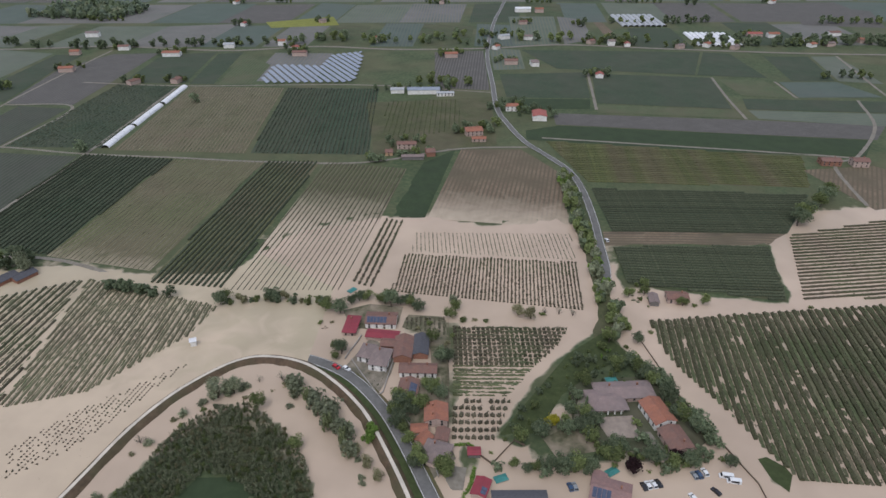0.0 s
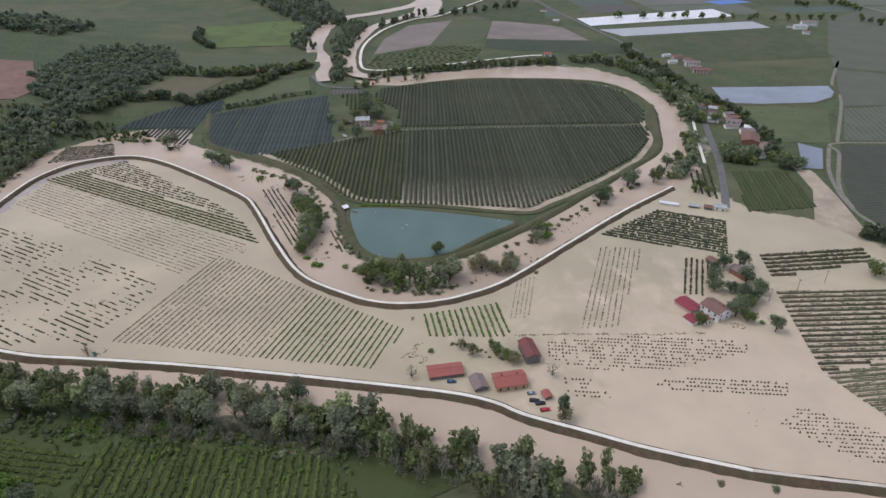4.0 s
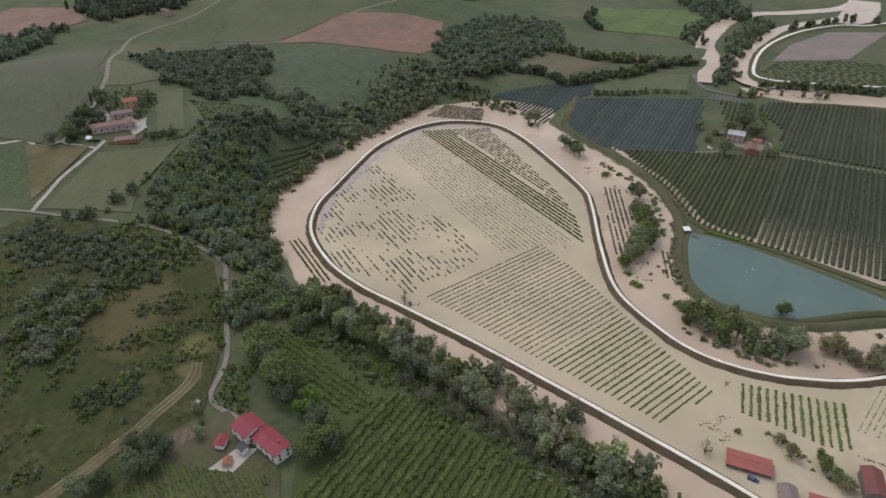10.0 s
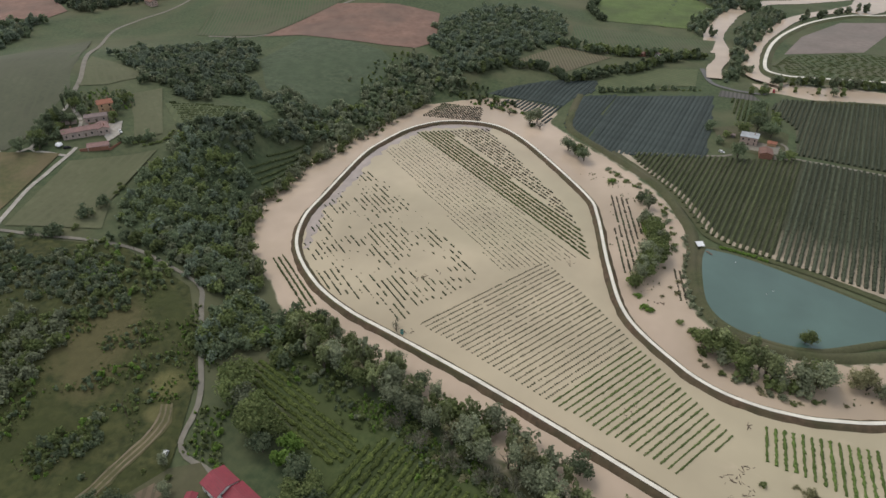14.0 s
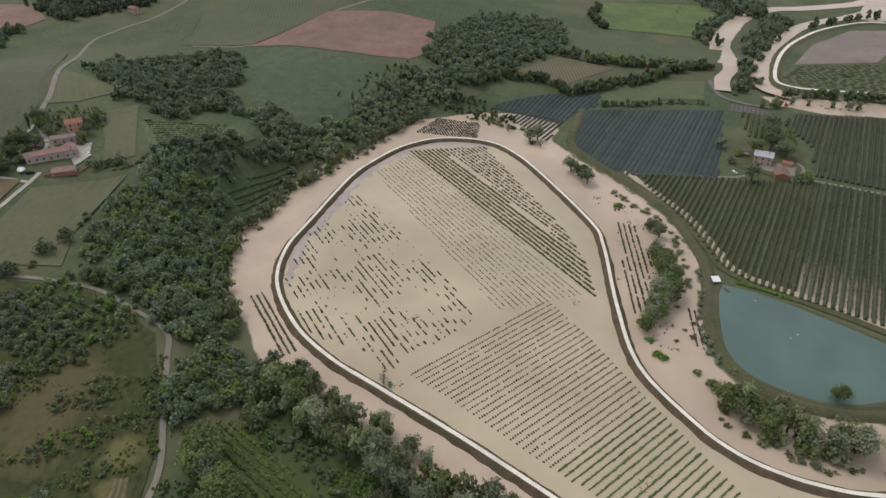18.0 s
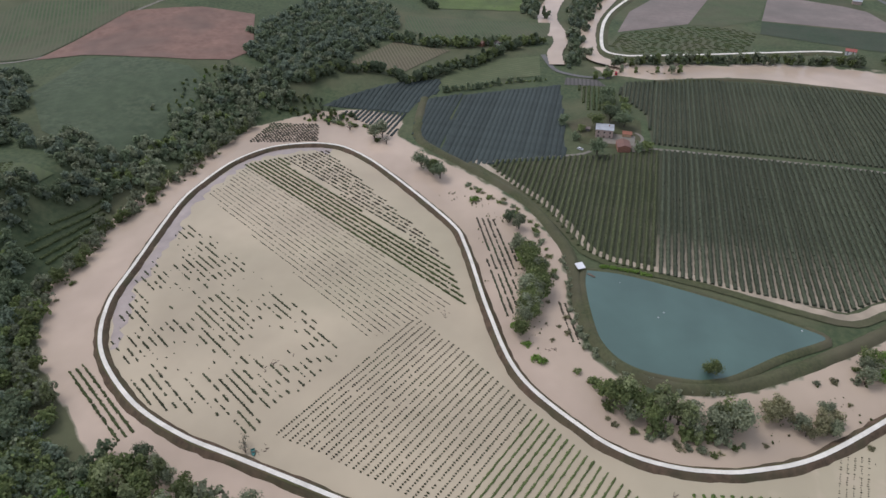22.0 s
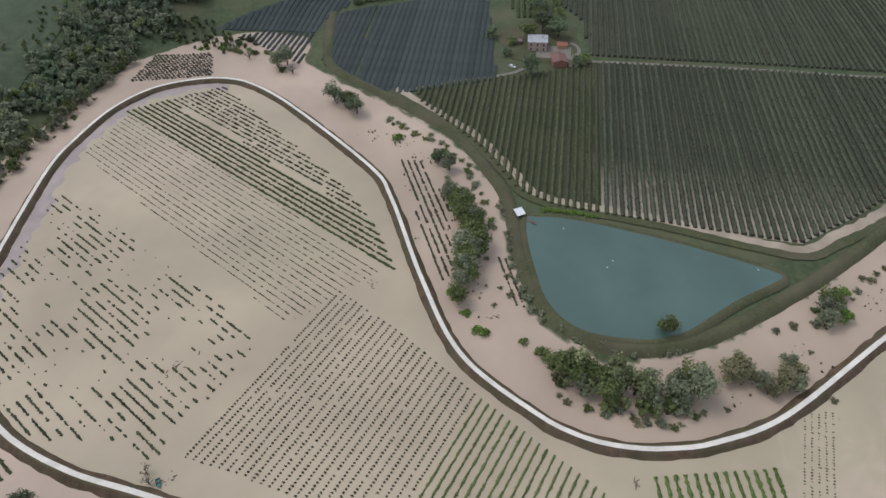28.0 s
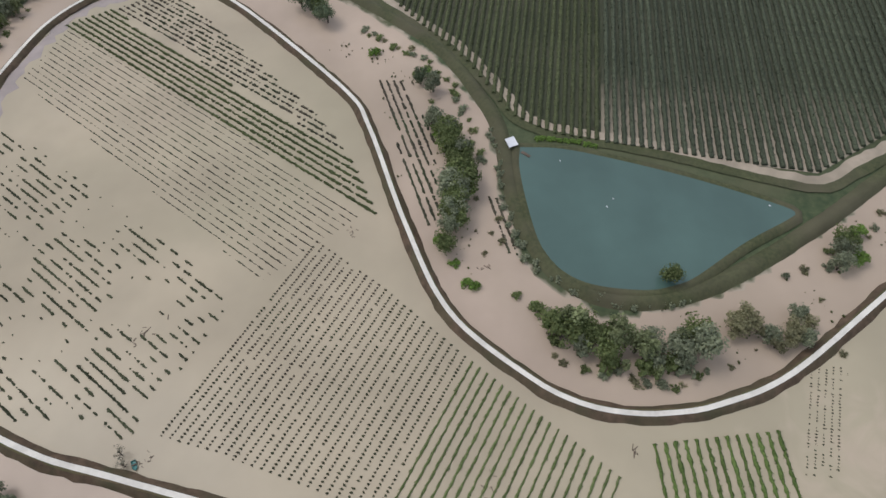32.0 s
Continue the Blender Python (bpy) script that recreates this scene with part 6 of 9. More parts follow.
def wood(name, poly, gap, lo, hi, mix, label, seed, kit=WOOD, clump=None, rag=1.0):
    """A stand of trees too many to count: crowns over a polygon, in one mesh."""
    g = np.random.default_rng(seed)
    p = np.array(poly, float)
    xs, ys = np.meshgrid(np.arange(p[:, 0].min(), p[:, 0].max(), gap), np.arange(p[:, 1].min(), p[:, 1].max(), gap * 0.87))
    xs = xs + (np.arange(len(xs)) % 2)[:, None] * gap / 2
    xs, ys = (xs + g.uniform(-0.42, 0.42, xs.shape) * gap).ravel(), (ys + g.uniform(-0.42, 0.42, ys.shape) * gap).ravel()
    wob = rag * min(1.0, np.ptp(p, axis=0).min() / 40)
    keep = in_poly(poly, xs + wob * (5 * np.sin(ys * 0.17) + 3 * np.sin(ys * 0.41 + xs * 0.1)), ys + wob * (5 * np.cos(xs * 0.15) + 3 * np.cos(xs * 0.37 - ys * 0.12)))
    if clump is not None:
        keep &= np.sin(xs * 0.13 + 1.9 * np.sin(ys * 0.09)) * np.cos(ys * 0.15 + 1.4 * np.sin(xs * 0.07)) + 0.4 * np.sin(xs * 0.37) * np.cos(ys * 0.33 + xs * 0.1) > clump
    xs, ys = xs[keep], ys[keep]
    zs = np.maximum(height(xs, ys), -0.3)
    vs, qs, mi, k = [], [], [], 0
    for x, y, z in zip(xs, ys, zs):
        c, q = kit[int(g.integers(len(kit)))]
        r = g.uniform(lo, hi)
        a = g.uniform(0, 6.28)
        rot = np.array([[math.cos(a), -math.sin(a), 0], [math.sin(a), math.cos(a), 0], [0, 0, g.uniform(0.9, 1.4)]])
        vs.append(c @ rot.T * r + (x, y, z - 0.3 * r))
        qs.append(q + k)
        mi.append(np.full(len(q), int(g.choice(len(mix), p=[w for _, w in mix]))))
        k += len(c)
    ob = new(name, quad_mesh(name, np.concatenate(vs), np.concatenate(qs), [M[m] for m, _ in mix], np.concatenate(mi)))
    return tagged(ob, label, "woodland", kind="stuff")


DEEP = [("leaf_dark", 0.42), ("leaf_hazy", 0.45), ("leaf_grey", 0.13)]
SILVER = [("leaf_dark", 0.42), ("leaf_hazy", 0.22), ("leaf_grey", 0.36)]
SCRUB = [("leaf_mid", 0.45), ("leaf_dark", 0.35), ("leaf_grey", 0.1), ("leaf_bright", 0.1)]
wood("woodland", [(-198, -181), (-224, -170), (-238, -188), (-258, -217), (-295, -254), (-332, -270), (-346, -292), (-350, -312), (-330, -327), (-282, -314), (-252, -292), (-243, -262), (-239, -234), (-220, -207)], 5.2, 2.4, 4.4, [("leaf_dark", 0.5), ("leaf_hazy", 0.22), ("leaf_mid", 0.22), ("leaf_grey", 0.06)],
     "dense dark green woodland on the slope above the flood", 61)
wood("woodland", [(-430, -485), (-490, -494), (-520, -474), (-548, -452), (-512, -402), (-450, -366), (-430, -348), (-405, -358), (-386, -368), (-390, -397), (-395, -422)], 6.0, 3.0, 4.8, DEEP, "dark wooded hollow on the hill", 62, MIDK)
wood("woodland", [(-342, -334), (-357, -338), (-368, -321), (-391, -315), (-419, -296), (-412, -288), (-386, -292), (-351, -293)], 5.4, 2.6, 4.3, DEEP, "dark trees between the vine terraces", 92, MIDK)
wood("woodland", [(-440, -352), (-418, -318), (-404, -292), (-386, -278), (-420, -276), (-448, -300), (-456, -330)], 5.6, 2.6, 4.2, SILVER, "belt of mixed trees beside the green slope", 63, MIDK)
wood("woodland", [(-405, -279), (-460, -271), (-500, -259), (-535, -250), (-560, -236), (-600, -228), (-640, -214), (-605, -262), (-560, -288), (-500, -282), (-460, -287)], 5.6, 2.8, 4.6, SILVER,
     "silvery and dark trees along the flood's edge", 64, MIDK)
wood("woodland", [(-410, -281), (-450, -275), (-490, -264), (-532, -253), (-560, -241), (-568, -262), (-530, -277), (-490, -286), (-440, -296), (-410, -300)], 5.2, 2.4, 4.2,
     [("leaf_dark", 0.35), ("leaf_mid", 0.2), ("leaf_grey", 0.45)], "silvery willows crowding the flood's edge", 83, MIDK)
wood("woodland", [(-585, -236), (-640, -212), (-745, -184), (-804, -200), (-843, -212), (-817, -286), (-690, -302), (-615, -282)], 6.4, 3.2, 5.2, DEEP, "large dense wood over the hill's foot", 65, MIDK)
wood("woodland", [(-897, -14), (-1020, 14), (-1005, 36), (-923, 20), (-834, 2), (-768, -2), (-712, 0), (-700, -15), (-779, -14)], 5.6, 2.6, 4.6, SILVER, "silvery river woods between two water arms", 66, LITE)
wood("woodland", [(-922, -64), (-1083, -24), (-1100, 16), (-1040, -22), (-929, -52), (-849, -52), (-856, -66)], 6.0, 2.8, 4.8, DEEP, "dark trees along the outer river arm", 91, LITE)
wood("woodland", [(-560, -690), (-640, -640), (-760, -690), (-700, -800), (-600, -780)], 8, 4, 6, DEEP, "far dark wood beyond the hill crest", 67, LITE)
wood("woodland", [(-330, -640), (-420, -640), (-520, -690), (-500, -720), (-400, -700)], 8, 4, 6, DEEP, "far wood behind the crest road", 68, LITE)
wood("woodland", [(-138, 92), (-134, 118), (-124, 136), (-123, 153), (-117, 172), (-113, 187), (-103, 200), (-87, 209), (-76, 202), (-64, 189), (-52, 172), (-45, 150), (-44, 120), (-60, 128), (-66, 154), (-74, 163), (-84, 169), (-92, 169), (-97, 161), (-105, 142), (-111, 122), (-112, 92)],
     1.8, 0.92, 1.4, [("leaf_reed", 0.7), ("leaf_dull", 0.12), ("leaf_mid", 0.18)], "close young plantation round the field in the river bend", 69, REEDS, None, 0.15)
trees(["bush", "grey_bush", "dull_bush", "mid"], [(-104, 204), (-97, 207), (-88, 211), (-80, 206), (-121, 160), (-118, 170), (-127, 140), (-131, 128), (-125, 146), (-136, 112), (-66, 193), (-58, 182), (-110, 195)], 0.4, 0.7, "at the plantation's edge")
wood("scrub", [(-235, -232), (-238, -262), (-236, -290), (-222, -300), (-200, -268), (-205, -240)], 4.4, 1.1, 2.6, SCRUB, "scattered scrub beside the hill lane", 70, LITE)
wood("scrub", [(-160, -275), (-188, -276), (-182, -254), (-158, -240), (-146, -240), (-136, -246), (-145, -268)], 3.6, 1.8, 3.6, [("leaf_grey", 0.7), ("leaf_mid", 0.3)], "grey-green thicket on the hillside", 72)
wood("woodland", [(-206, -326), (-218, -297), (-227, -277), (-220, -255), (-209, -252), (-198, -268), (-187, -280), (-180, -300), (-184, -330)], 3.8, 1.3, 2.5, SILVER, "band of dark and silvery trees under the hill lane", 80)
wood("woodland", [(-238, -223), (-263, -233), (-255, -213), (-246, -193), (-241, -174), (-228, -158), (-212, -157), (-212, -174), (-206, -184), (-198, -190), (-207, -200)], 4.6, 1.9, 4.2, [("leaf_dark", 0.34), ("leaf_mid", 0.42), ("leaf_bright", 0.07), ("leaf_willow", 0.17)], "dense trees between lane and flood", 81)
HEATH = [(-95, -200), (-128, -186), (-150, -186), (-178, -188), (-205, -212), (-228, -236), (-231, -262), (-212, -300), (-140, -335), (-70, -290)]
wood("scrub", HEATH, 2.5, 0.5, 1.7, [("leaf_mid", 0.55), ("leaf_dark", 0.3), ("leaf_bright", 0.15)], "clusters of green shrubs on the rough hillside", 71, LITE, 0.38)
wood("scrub", HEATH, 2.5, 0.26, 0.7, [("leaf_mid", 0.55), ("leaf_dull", 0.3), ("leaf_bright", 0.15)], "tall weeds on the rough hillside", 73, TINY, 0.05)
wood("scrub", [(-141, -204), (-151, -210), (-157, -206), (-150, -195), (-142, -197)], 2.2, 0.9, 2.2, SCRUB, "round green bushes on the brown slope", 93)
wood("scrub", [(-126, -207), (-137, -214), (-137, -200), (-127, -199)], 2.6, 0.8, 1.8, SCRUB, "green bushes above the worn track", 94)
wood("scrub", [(-172, -187), (-197, -202), (-218, -217), (-222, -214), (-200, -199), (-176, -183)], 1.8, 0.4, 1.1, [("leaf_bright", 0.45), ("leaf_mid", 0.55)], "bright green verge along the hill lane", 95, LITE)
wood("scrub", [(-158, -166), (-172, -170), (-192, -184), (-205, -196), (-200, -178), (-180, -160), (-170, -150), (-160, -152)], 2.2, 0.4, 1.3, [("leaf_mid", 0.6), ("leaf_bright", 0.25), ("leaf_willow", 0.15)], "tall herbs and bushes between lane and vineyard", 96, LITE)
wood("scrub", [(-196, -262), (-212, -246), (-204, -236), (-192, -244), (-182, -262)], 2.6, 0.9, 2.2, SCRUB, "green thicket above the brown slope", 74, LITE)
wood("scrub", [(-152, -206), (-146, -196), (-140, -200), (-130, -212), (-140, -214)], 2.4, 0.9, 2.2, SCRUB, "row of green bushes on the rough hillside", 75, LITE)
wood("scrub", [(-490, -300), (-560, -310), (-600, -290), (-585, -278), (-520, -284)], 7.2, 1.0, 2.4, SCRUB, "low bushes under the red field", 73, LITE)
wood("scrub", [(-560, -240), (-552, -200), (-545, -175), (-556, -170), (-575, -200), (-585, -232)], 5.2, 1.1, 2.6, SCRUB, "green scrub along the water's edge", 74, LITE)
wood("far_woods", [(-1300, -60), (-1000, 10), (-1010, -60), (-1300, -180)], 11, 4.5, 7, DEEP, "dark far woods along the river", 75, LITE)
wood("far_woods", [(-700, -560), (-900, -560), (-1000, -420), (-940, -330), (-860, -330), (-840, -420)], 11, 4.5, 7, DEEP, "dark woods on the far slope", 76, LITE)

belt(["slim", "slim", "mid", "slim", "grey", "slim"], [(-149, 92), (-155, 68), (-166, 44), (-178, 16), (-194, -8), (-206, -44), (-215, -84), (-226, -118), (-231, -145), (-242, -172)], 4.0, 6.5, 0.85, 1.35, "",
     stuff="tall grey willows crowding the river bank")
belt(["bare", "grey_bush", "bare", "dull_bush", "bush"], [(-140, 88), (-148, 58), (-160, 30), (-172, 4), (-186, -30), (-196, -66), (-208, -105)], 2.0, 6, 0.5, 1.0, "", stuff="grey and brown thicket on the bank")
MIX = ["slim", "slim_dull", "grey", "slim", "mid", "slim", "grey", "bare"]
belt(MIX, [(-150, 62), (-160, 40), (-172, 14), (-190, -8)], 4.0, 5, 0.75, 1.2, "on the river bank", stuff="mixed willows on the river bank")
belt(MIX, [(-188, -12), (-200, -45), (-209, -85), (-220, -118), (-224, -145), (-236, -175)], 3.7, 5.5, 0.8, 1.3, "on the river bank")
belt(["grey_bush", "bare", "bush", "bare"], [(-178, 0), (-190, -40), (-200, -80), (-208, -110)], 3.4, 4.5, 0.5, 0.9, "above the river bank", stuff="mixed twiggy trees above the river bank")
trees(["grey", "dark", "grey", "mid"], [(-243, -158), (-246, -164), (-240, -150), (-236, -142), (-232, -116), (-228, -102), (-226, -95), (-220, -60), (-219, -66), (-213, -30)], 0.65, 0.95, "standing in the river")
trees(["mid", "mid", "dark", "bright"], [(-152, -116), (-160, -117), (-167, -122), (-175, -131), (-180, -141), (-176, -150), (-172, -142), (-170, -131), (-164, -112), (-182, -150), (-158, -110)], 0.85, 1.2, "beside the red-roofed house")
trees(["mid", "mid", "grey"], [(-188, -166), (-193, -169), (-186, -160), (-182, -154), (-177, -147)], 1.0, 1.3, "beside the hill lane")
trees(["bright_bush"], [(-164, -158), (-170, -160), (-158, -150)], 0.6, 0.9, "beside the hill lane")
trees(["dark"], [(-120, -172), (-126, -176), (-128, -169), (-122, -166), (-117, -168), (-109, -173), (-104, -176), (-130, -164)], 0.65, 0.9, "at the garden's end")
trees(["grey", "bush"], [(-141, -158), (-145, -172), (-150, -169), (-147, -163)], 0.45, 0.6, "in the garden")
belt(["dark", "mid", "grey"], [(-236, -200), (-242, -225), (-246, -260), (-243, -285)], 6, 4, 0.6, 0.9, "along the hill lane", stuff="trees along the hill lane")
belt(["bush", "dark", "bush"], [(-215, -325), (-232, -308), (-262, -316), (-282, -322)], 5, 2.5, 0.5, 0.9, "in the hedge below the meadow", stuff="hedge below the olive meadow")
belt(["bush"], [(-340, -338), (-330, -335), (-318, -341)], 2.4, 0.6, 0.5, 0.7, "in a dark clipped hedge", stuff="dark clipped hedge by the farm")
trees(["cypress"], [(-333, -415), (-326, -410), (-303, -402), (-309, -404), (-299, -400)], 0.7, 0.95, "by the hill farm's drive")
trees(["dark", "dark"], [(-283, -389), (-285, -391), (-287, -388)], 0.5, 0.7, "beside the farm's lane")
trees(["bush", "dark", "bush"], [(-292, -386), (-294, -390), (-296, -393), (-299, -396), (-297, -388), (-302, -392), (-306, -396), (-309, -400), (-328, -398), (-332, -402), (-326, -402), (-336, -404), (-342, -402), (-345, -392), (-336, -384), (-332, -380), (-314, -350), (-317, -347), (-321, -345), (-325, -343)], 0.5, 0.75, "round the hill farm", stuff="joined")
trees(["dark", "mid", "bush"], [(-281, -389), (-285, -391), (-306, -396), (-311, -394), (-300, -394), (-318, -402), (-340, -384), (-331, -378), (-327, -376), (-345, -398), (-352, -392), (-279, -386)], 0.55, 0.95, "round the hill farm")
# the flooded ring between dike and isle
belt(["mid", "bright", "grey", "mid"], [(-401, -38), (-388, -31), (-372, -29), (-357, -30), (-337, -33)], 2.0, 2.8, 0.75, 1.1, "in the flooded strip below the bank")
trees(["dark", "grey", "bush"], [(-432, -45), (-425, -41), (-418, -40), (-410, -39), (-406, -41), (-437, -48)], 0.5, 0.75, "in the flooded strip below the bank")
belt(["grey_bush", "bush", "dull_bush"], [(-470, -76), (-452, -52), (-430, -33), (-405, -24), (-380, -20)], 3.2, 2.5, 0.5, 0.9, "along the flooded bank", stuff="low bushes along the flooded bank")
trees(["bright_bush"], [(-452, -67), (-330, -29), (-323, -25), (-321, -22), (-436, -44)], 0.8, 1.3, "standing in the flood")
trees(["dark", "dark", "mid"], [(-489, -108), (-485, -103), (-481, -98), (-477, -95)], 0.8, 1.0, "between dike and bank")
trees(["bare", "grey", "bush"], [(-538, -172), (-527, -151), (-524, -148), (-520, -140), (-530, -146)], 0.75, 1.0, "standing in the flood")
belt(["grey_bush", "bush", "bright_bush"], [(-550, -190), (-545, -160), (-552, -215)], 5, 3, 0.6, 1.0, "at the water's edge")
belt(["grey", "slim", "mid", "grey"], [(-540, -247), (-500, -253), (-460, -258), (-420, -264), (-380, -268), (-342, -266), (-310, -259), (-286, -244), (-262, -217)], 3.4, 4, 0.6, 1.0, "", stuff="grey willows standing at the flood's west shore")
belt(["grey_bush", "dull_bush", "bush"], [(-515, -250), (-480, -252), (-440, -258), (-400, -266), (-350, -262), (-320, -254)], 8, 4, 0.4, 0.8, "at the flood's edge", stuff="low bushes at the flood's edge")
belt(["slim", "grey", "mid", "slim", "grey"], [(-304, 3), (-300, 14), (-296, 28), (-296, 42), (-300, 56)], 3.0, 3.0, 0.85, 1.15, "in the flooded ring")
belt(["slim", "grey", "slim", "mid"], [(-297, 12), (-291, 26), (-289, 38), (-291, 48)], 4.0, 3.0, 0.6, 0.85, "in the flooded ring", stuff="willows crowding below the pond")
belt(["grey_bush", "dull_bush", "bush"], [(-312, -2), (-306, 6), (-294, 4), (-287, 20), (-284, 40), (-290, 54)], 3.4, 2, 0.5, 0.9, "in the flooded ring")
trees(["bush", "bright_bush", "grey_bush"], [(-316, -8), (-312, -3), (-309, 3), (-311, -1)], 0.7, 1.0, "in the flooded ring")
trees(["dull", "dull", "grey"], [(-308, 68), (-303, 70), (-300, 74), (-297, 77), (-304, 64), (-309, 88), (-304, 84), (-300, 83), (-299, 87), (-305, 90)], 0.6, 0.9, "beside the dike")
trees(["grey", "bright", "grey_bush", "mid"], [(-336, 112), (-333, 117), (-338, 119), (-341, 113), (-330, 108), (-345, 122)], 0.6, 0.85, "in the flooded ring")
belt(["dull_bush", "grey_bush", "bush"], [(-325, 92), (-345, 124), (-365, 152), (-385, 178), (-400, 206)], 6, 4, 0.5, 0.9, "in the flooded ring")
trees(["dark", "mid", "dark", "grey"], [(-377, 168), (-381, 172), (-385, 174), (-398, 198), (-402, 203), (-404, 220), (-410, 226)], 0.85, 1.1, "in the flooded ring")
trees(["mid"], [(-324, 47)], 0.75, 0.76, "at the pond's edge")
belt(["grey_bush"], [(-400, -16), (-388, -13), (-362, -10), (-338, -5), (-322, 8), (-314, 30), (-315, 54)], 3.6, 1.6, 0.4, 0.75, "on the pond's bank", stuff="grey-green tufts along the pond's bank")
belt(["bright_bush"], [(-395, 5), (-394, 14), (-392.5, 22), (-390, 31)], 1.5, 0.5, 0.5, 0.65, "in a low hedge by the pond", stuff="bright green low hedge by the pond")
crop("flooded_vineyard", "vine_hedge", [(-364, -18), (-362, -12), (-334, -4), (-336, -10)], 14, 2.6, 1.0, 0.7, "r_drab", "brown strips of drowned reeds beside the bank", fill=0.8, run=6, joined=True, seg=0.7, seed=68)
trees(["dull_bush"], [(-352, -14), (-346, -15), (-341, -12), (-362, -22), (-374, -24), (-335, -20), (-290, 62), (-296, 100), (-316, 98), (-330, 98)], 0.5, 0.9, "caught in the flood")
belt(["dark", "mid", "grey", "dark"], [(-406, 238), (-428, 258), (-455, 276), (-480, 285)], 3.2, 5, 0.7, 1.05, "between river and road", stuff="trees between river and road")
belt(["dark", "mid", "grey"], [(-520, 312), (-570, 326), (-640, 332), (-700, 328), (-735, 310), (-752, 270)], 3.2, 6, 0.8, 1.25, "along the river", stuff="tall trees along the river")
belt(["grey", "dark", "mid"], [(-745, 250), (-742, 190), (-733, 120), (-722, 60), (-712, 28)], 3.2, 4, 0.6, 1.1, "on the river's far side", stuff="trees on the river's far side")
belt(["mid", "grey", "dull_bush"], [(-672, 10), (-694, 40), (-702, 90)], 6, 4, 0.6, 0.9, "at the orchard's edge", stuff="trees at the orchard's edge")
trees(["dark", "mid"], [(-570, -17), (-593, 30), (-583, 28), (-602, 30), (-612, 30), (-622, 30), (-545, -8), (-560, -4), (-532, 34), (-535, 40)], 0.55, 0.85, "by the orchard farmhouse", stuff="joined")
trees(["dark", "dark", "mid"], [(-618, 15), (-606, 16), (-594, 15), (-578, 17), (-571, 27), (-568, 8), (-522, 6)], 0.85, 1.2, "by the orchard farmhouse")
# hedges and woods behind the netted orchards
belt(["dark", "mid", "dark"], [(-600, -226), (-630, -200), (-640, -165), (-625, -145), (-660, -120), (-690, -95), (-740, -70), (-770, -40)], 2.4, 4, 0.6, 1.05, "in the hedge behind the nets", stuff="thick hedge behind the netted orchard")
belt(["dark", "bush"], [(-615, -114), (-630, -88), (-648, -64), (-662, -33)], 2.2, 1.2, 0.4, 0.6, "in the hedge between plots", stuff="dark hedge between two plots")
belt(["dark", "mid"], [(-720, -183), (-730, -125), (-745, -92), (-760, -50)], 2.8, 4, 0.7, 1.1, "in the far hedgerow", stuff="dark far hedgerow between plots")
belt(["poplar", "dark"], [(-850, -40), (-880, -58), (-910, -66)], 6, 4, 0.8, 1.0, "by the river", stuff="tall poplars by the river")
belt(["dark"], [(-860, -165), (-905, -190), (-960, -195)], 3.4, 3, 0.7, 1.0, "in the far hedge", stuff="dark hedge on the far slope")
# inner river bend
belt(["grey_bush", "dull_bush"], [(-146, 110), (-134, 152), (-121, 190), (-104, 214), (-82, 219), (-62, 204)], 17, 3, 0.4, 0.8, "standing in the river bend", stuff="bushes standing in the river bend")
trees(["grey_bush", "grey_bush", "grey"], [(-105, 209), (-102, 211), (-99, 213), (-96, 213), (-94, 215), (-92, 216), (-89, 219), (-101, 213), (-95, 216), (-91, 218)], 0.6, 0.95, "standing in the river bend")
trees(["grey_bush", "dull_bush"], [(-111, 202), (-114, 199), (-120, 186), (-127, 159), (-130, 152), (-71, 220)], 0.7, 1.0, "standing in the river bend")
trees(["bare"], [(-120, 187), (-122, 185), (-83, 223), (-71, 222), (-74, 223)], 0.4, 0.55, "standing in the river bend")
belt(["grey", "slim", "grey", "grey_bush"], [(-70, 221), (-61, 213), (-52, 203), (-45, 194), (-39, 184), (-35, 177)], 1.9, 3.2, 0.6, 1.0, "between river and dike", stuff="silvery willows between river and dike")
belt(["dull_bush", "grey_bush", "dull"], [(-38, 180), (-30, 170), (-26, 160)], 3.2, 3.5, 0.5, 0.75, "between river and dike")
trees(["bright"], [(-29, 190), (-31, 187)], 0.6, 0.7, "between river and dike")
# around the flooded farms
trees(["bush", "dull_bush", "dull", "dull_bush", "mid"], [(-234, 31), (-239, 43), (-231, 50), (-232, 55), (-227, 61), (-229, 66), (-224, 63), (-235, 45), (-231, 57), (-225, 66), (-236, 52), (-228, 58), (-222, 68), (-238, 48), (-233, 60)], 0.4, 0.7, "in the flooded farmyard")
trees(["dark"], [(-334, -404), (-338, -400)], 0.3, 0.35, "beside the hill farm")
trees(["bare"], [(-259, -131), (-256.5, -129)], 0.45, 0.6, "caught at the dike's foot")
trees(["bare"], [(-219, 20), (-210, 84)], 0.8, 0.95, "in the flooded farmyard")
trees(["poplar", "dull"], [(-186, 80), (-184, 81)], 0.7, 0.8, "beside the flooded cars")
trees(["dark"], [(-284, 218), (-285, 208), (-272, 194), (-264, 191), (-258, 205), (-281, 201), (-270, 213), (-258, 214), (-252, 202), (-247, 196), (-262, 199), (-252, 207)], 0.62, 0.9, "round the flooded farmhouse")
trees(["mid", "bright_bush", "dark", "bush"], [(-247, 199), (-243, 194), (-240, 190), (-238, 197), (-236, 193), (-232, 201), (-226, 203), (-250, 203), (-236, 168)], 0.6, 0.9, "round the flooded farmhouse")
trees(["bright_bush", "mid"], [(-268, 292), (-264, 289)], 0.9, 1.2, "by the white farmhouse")
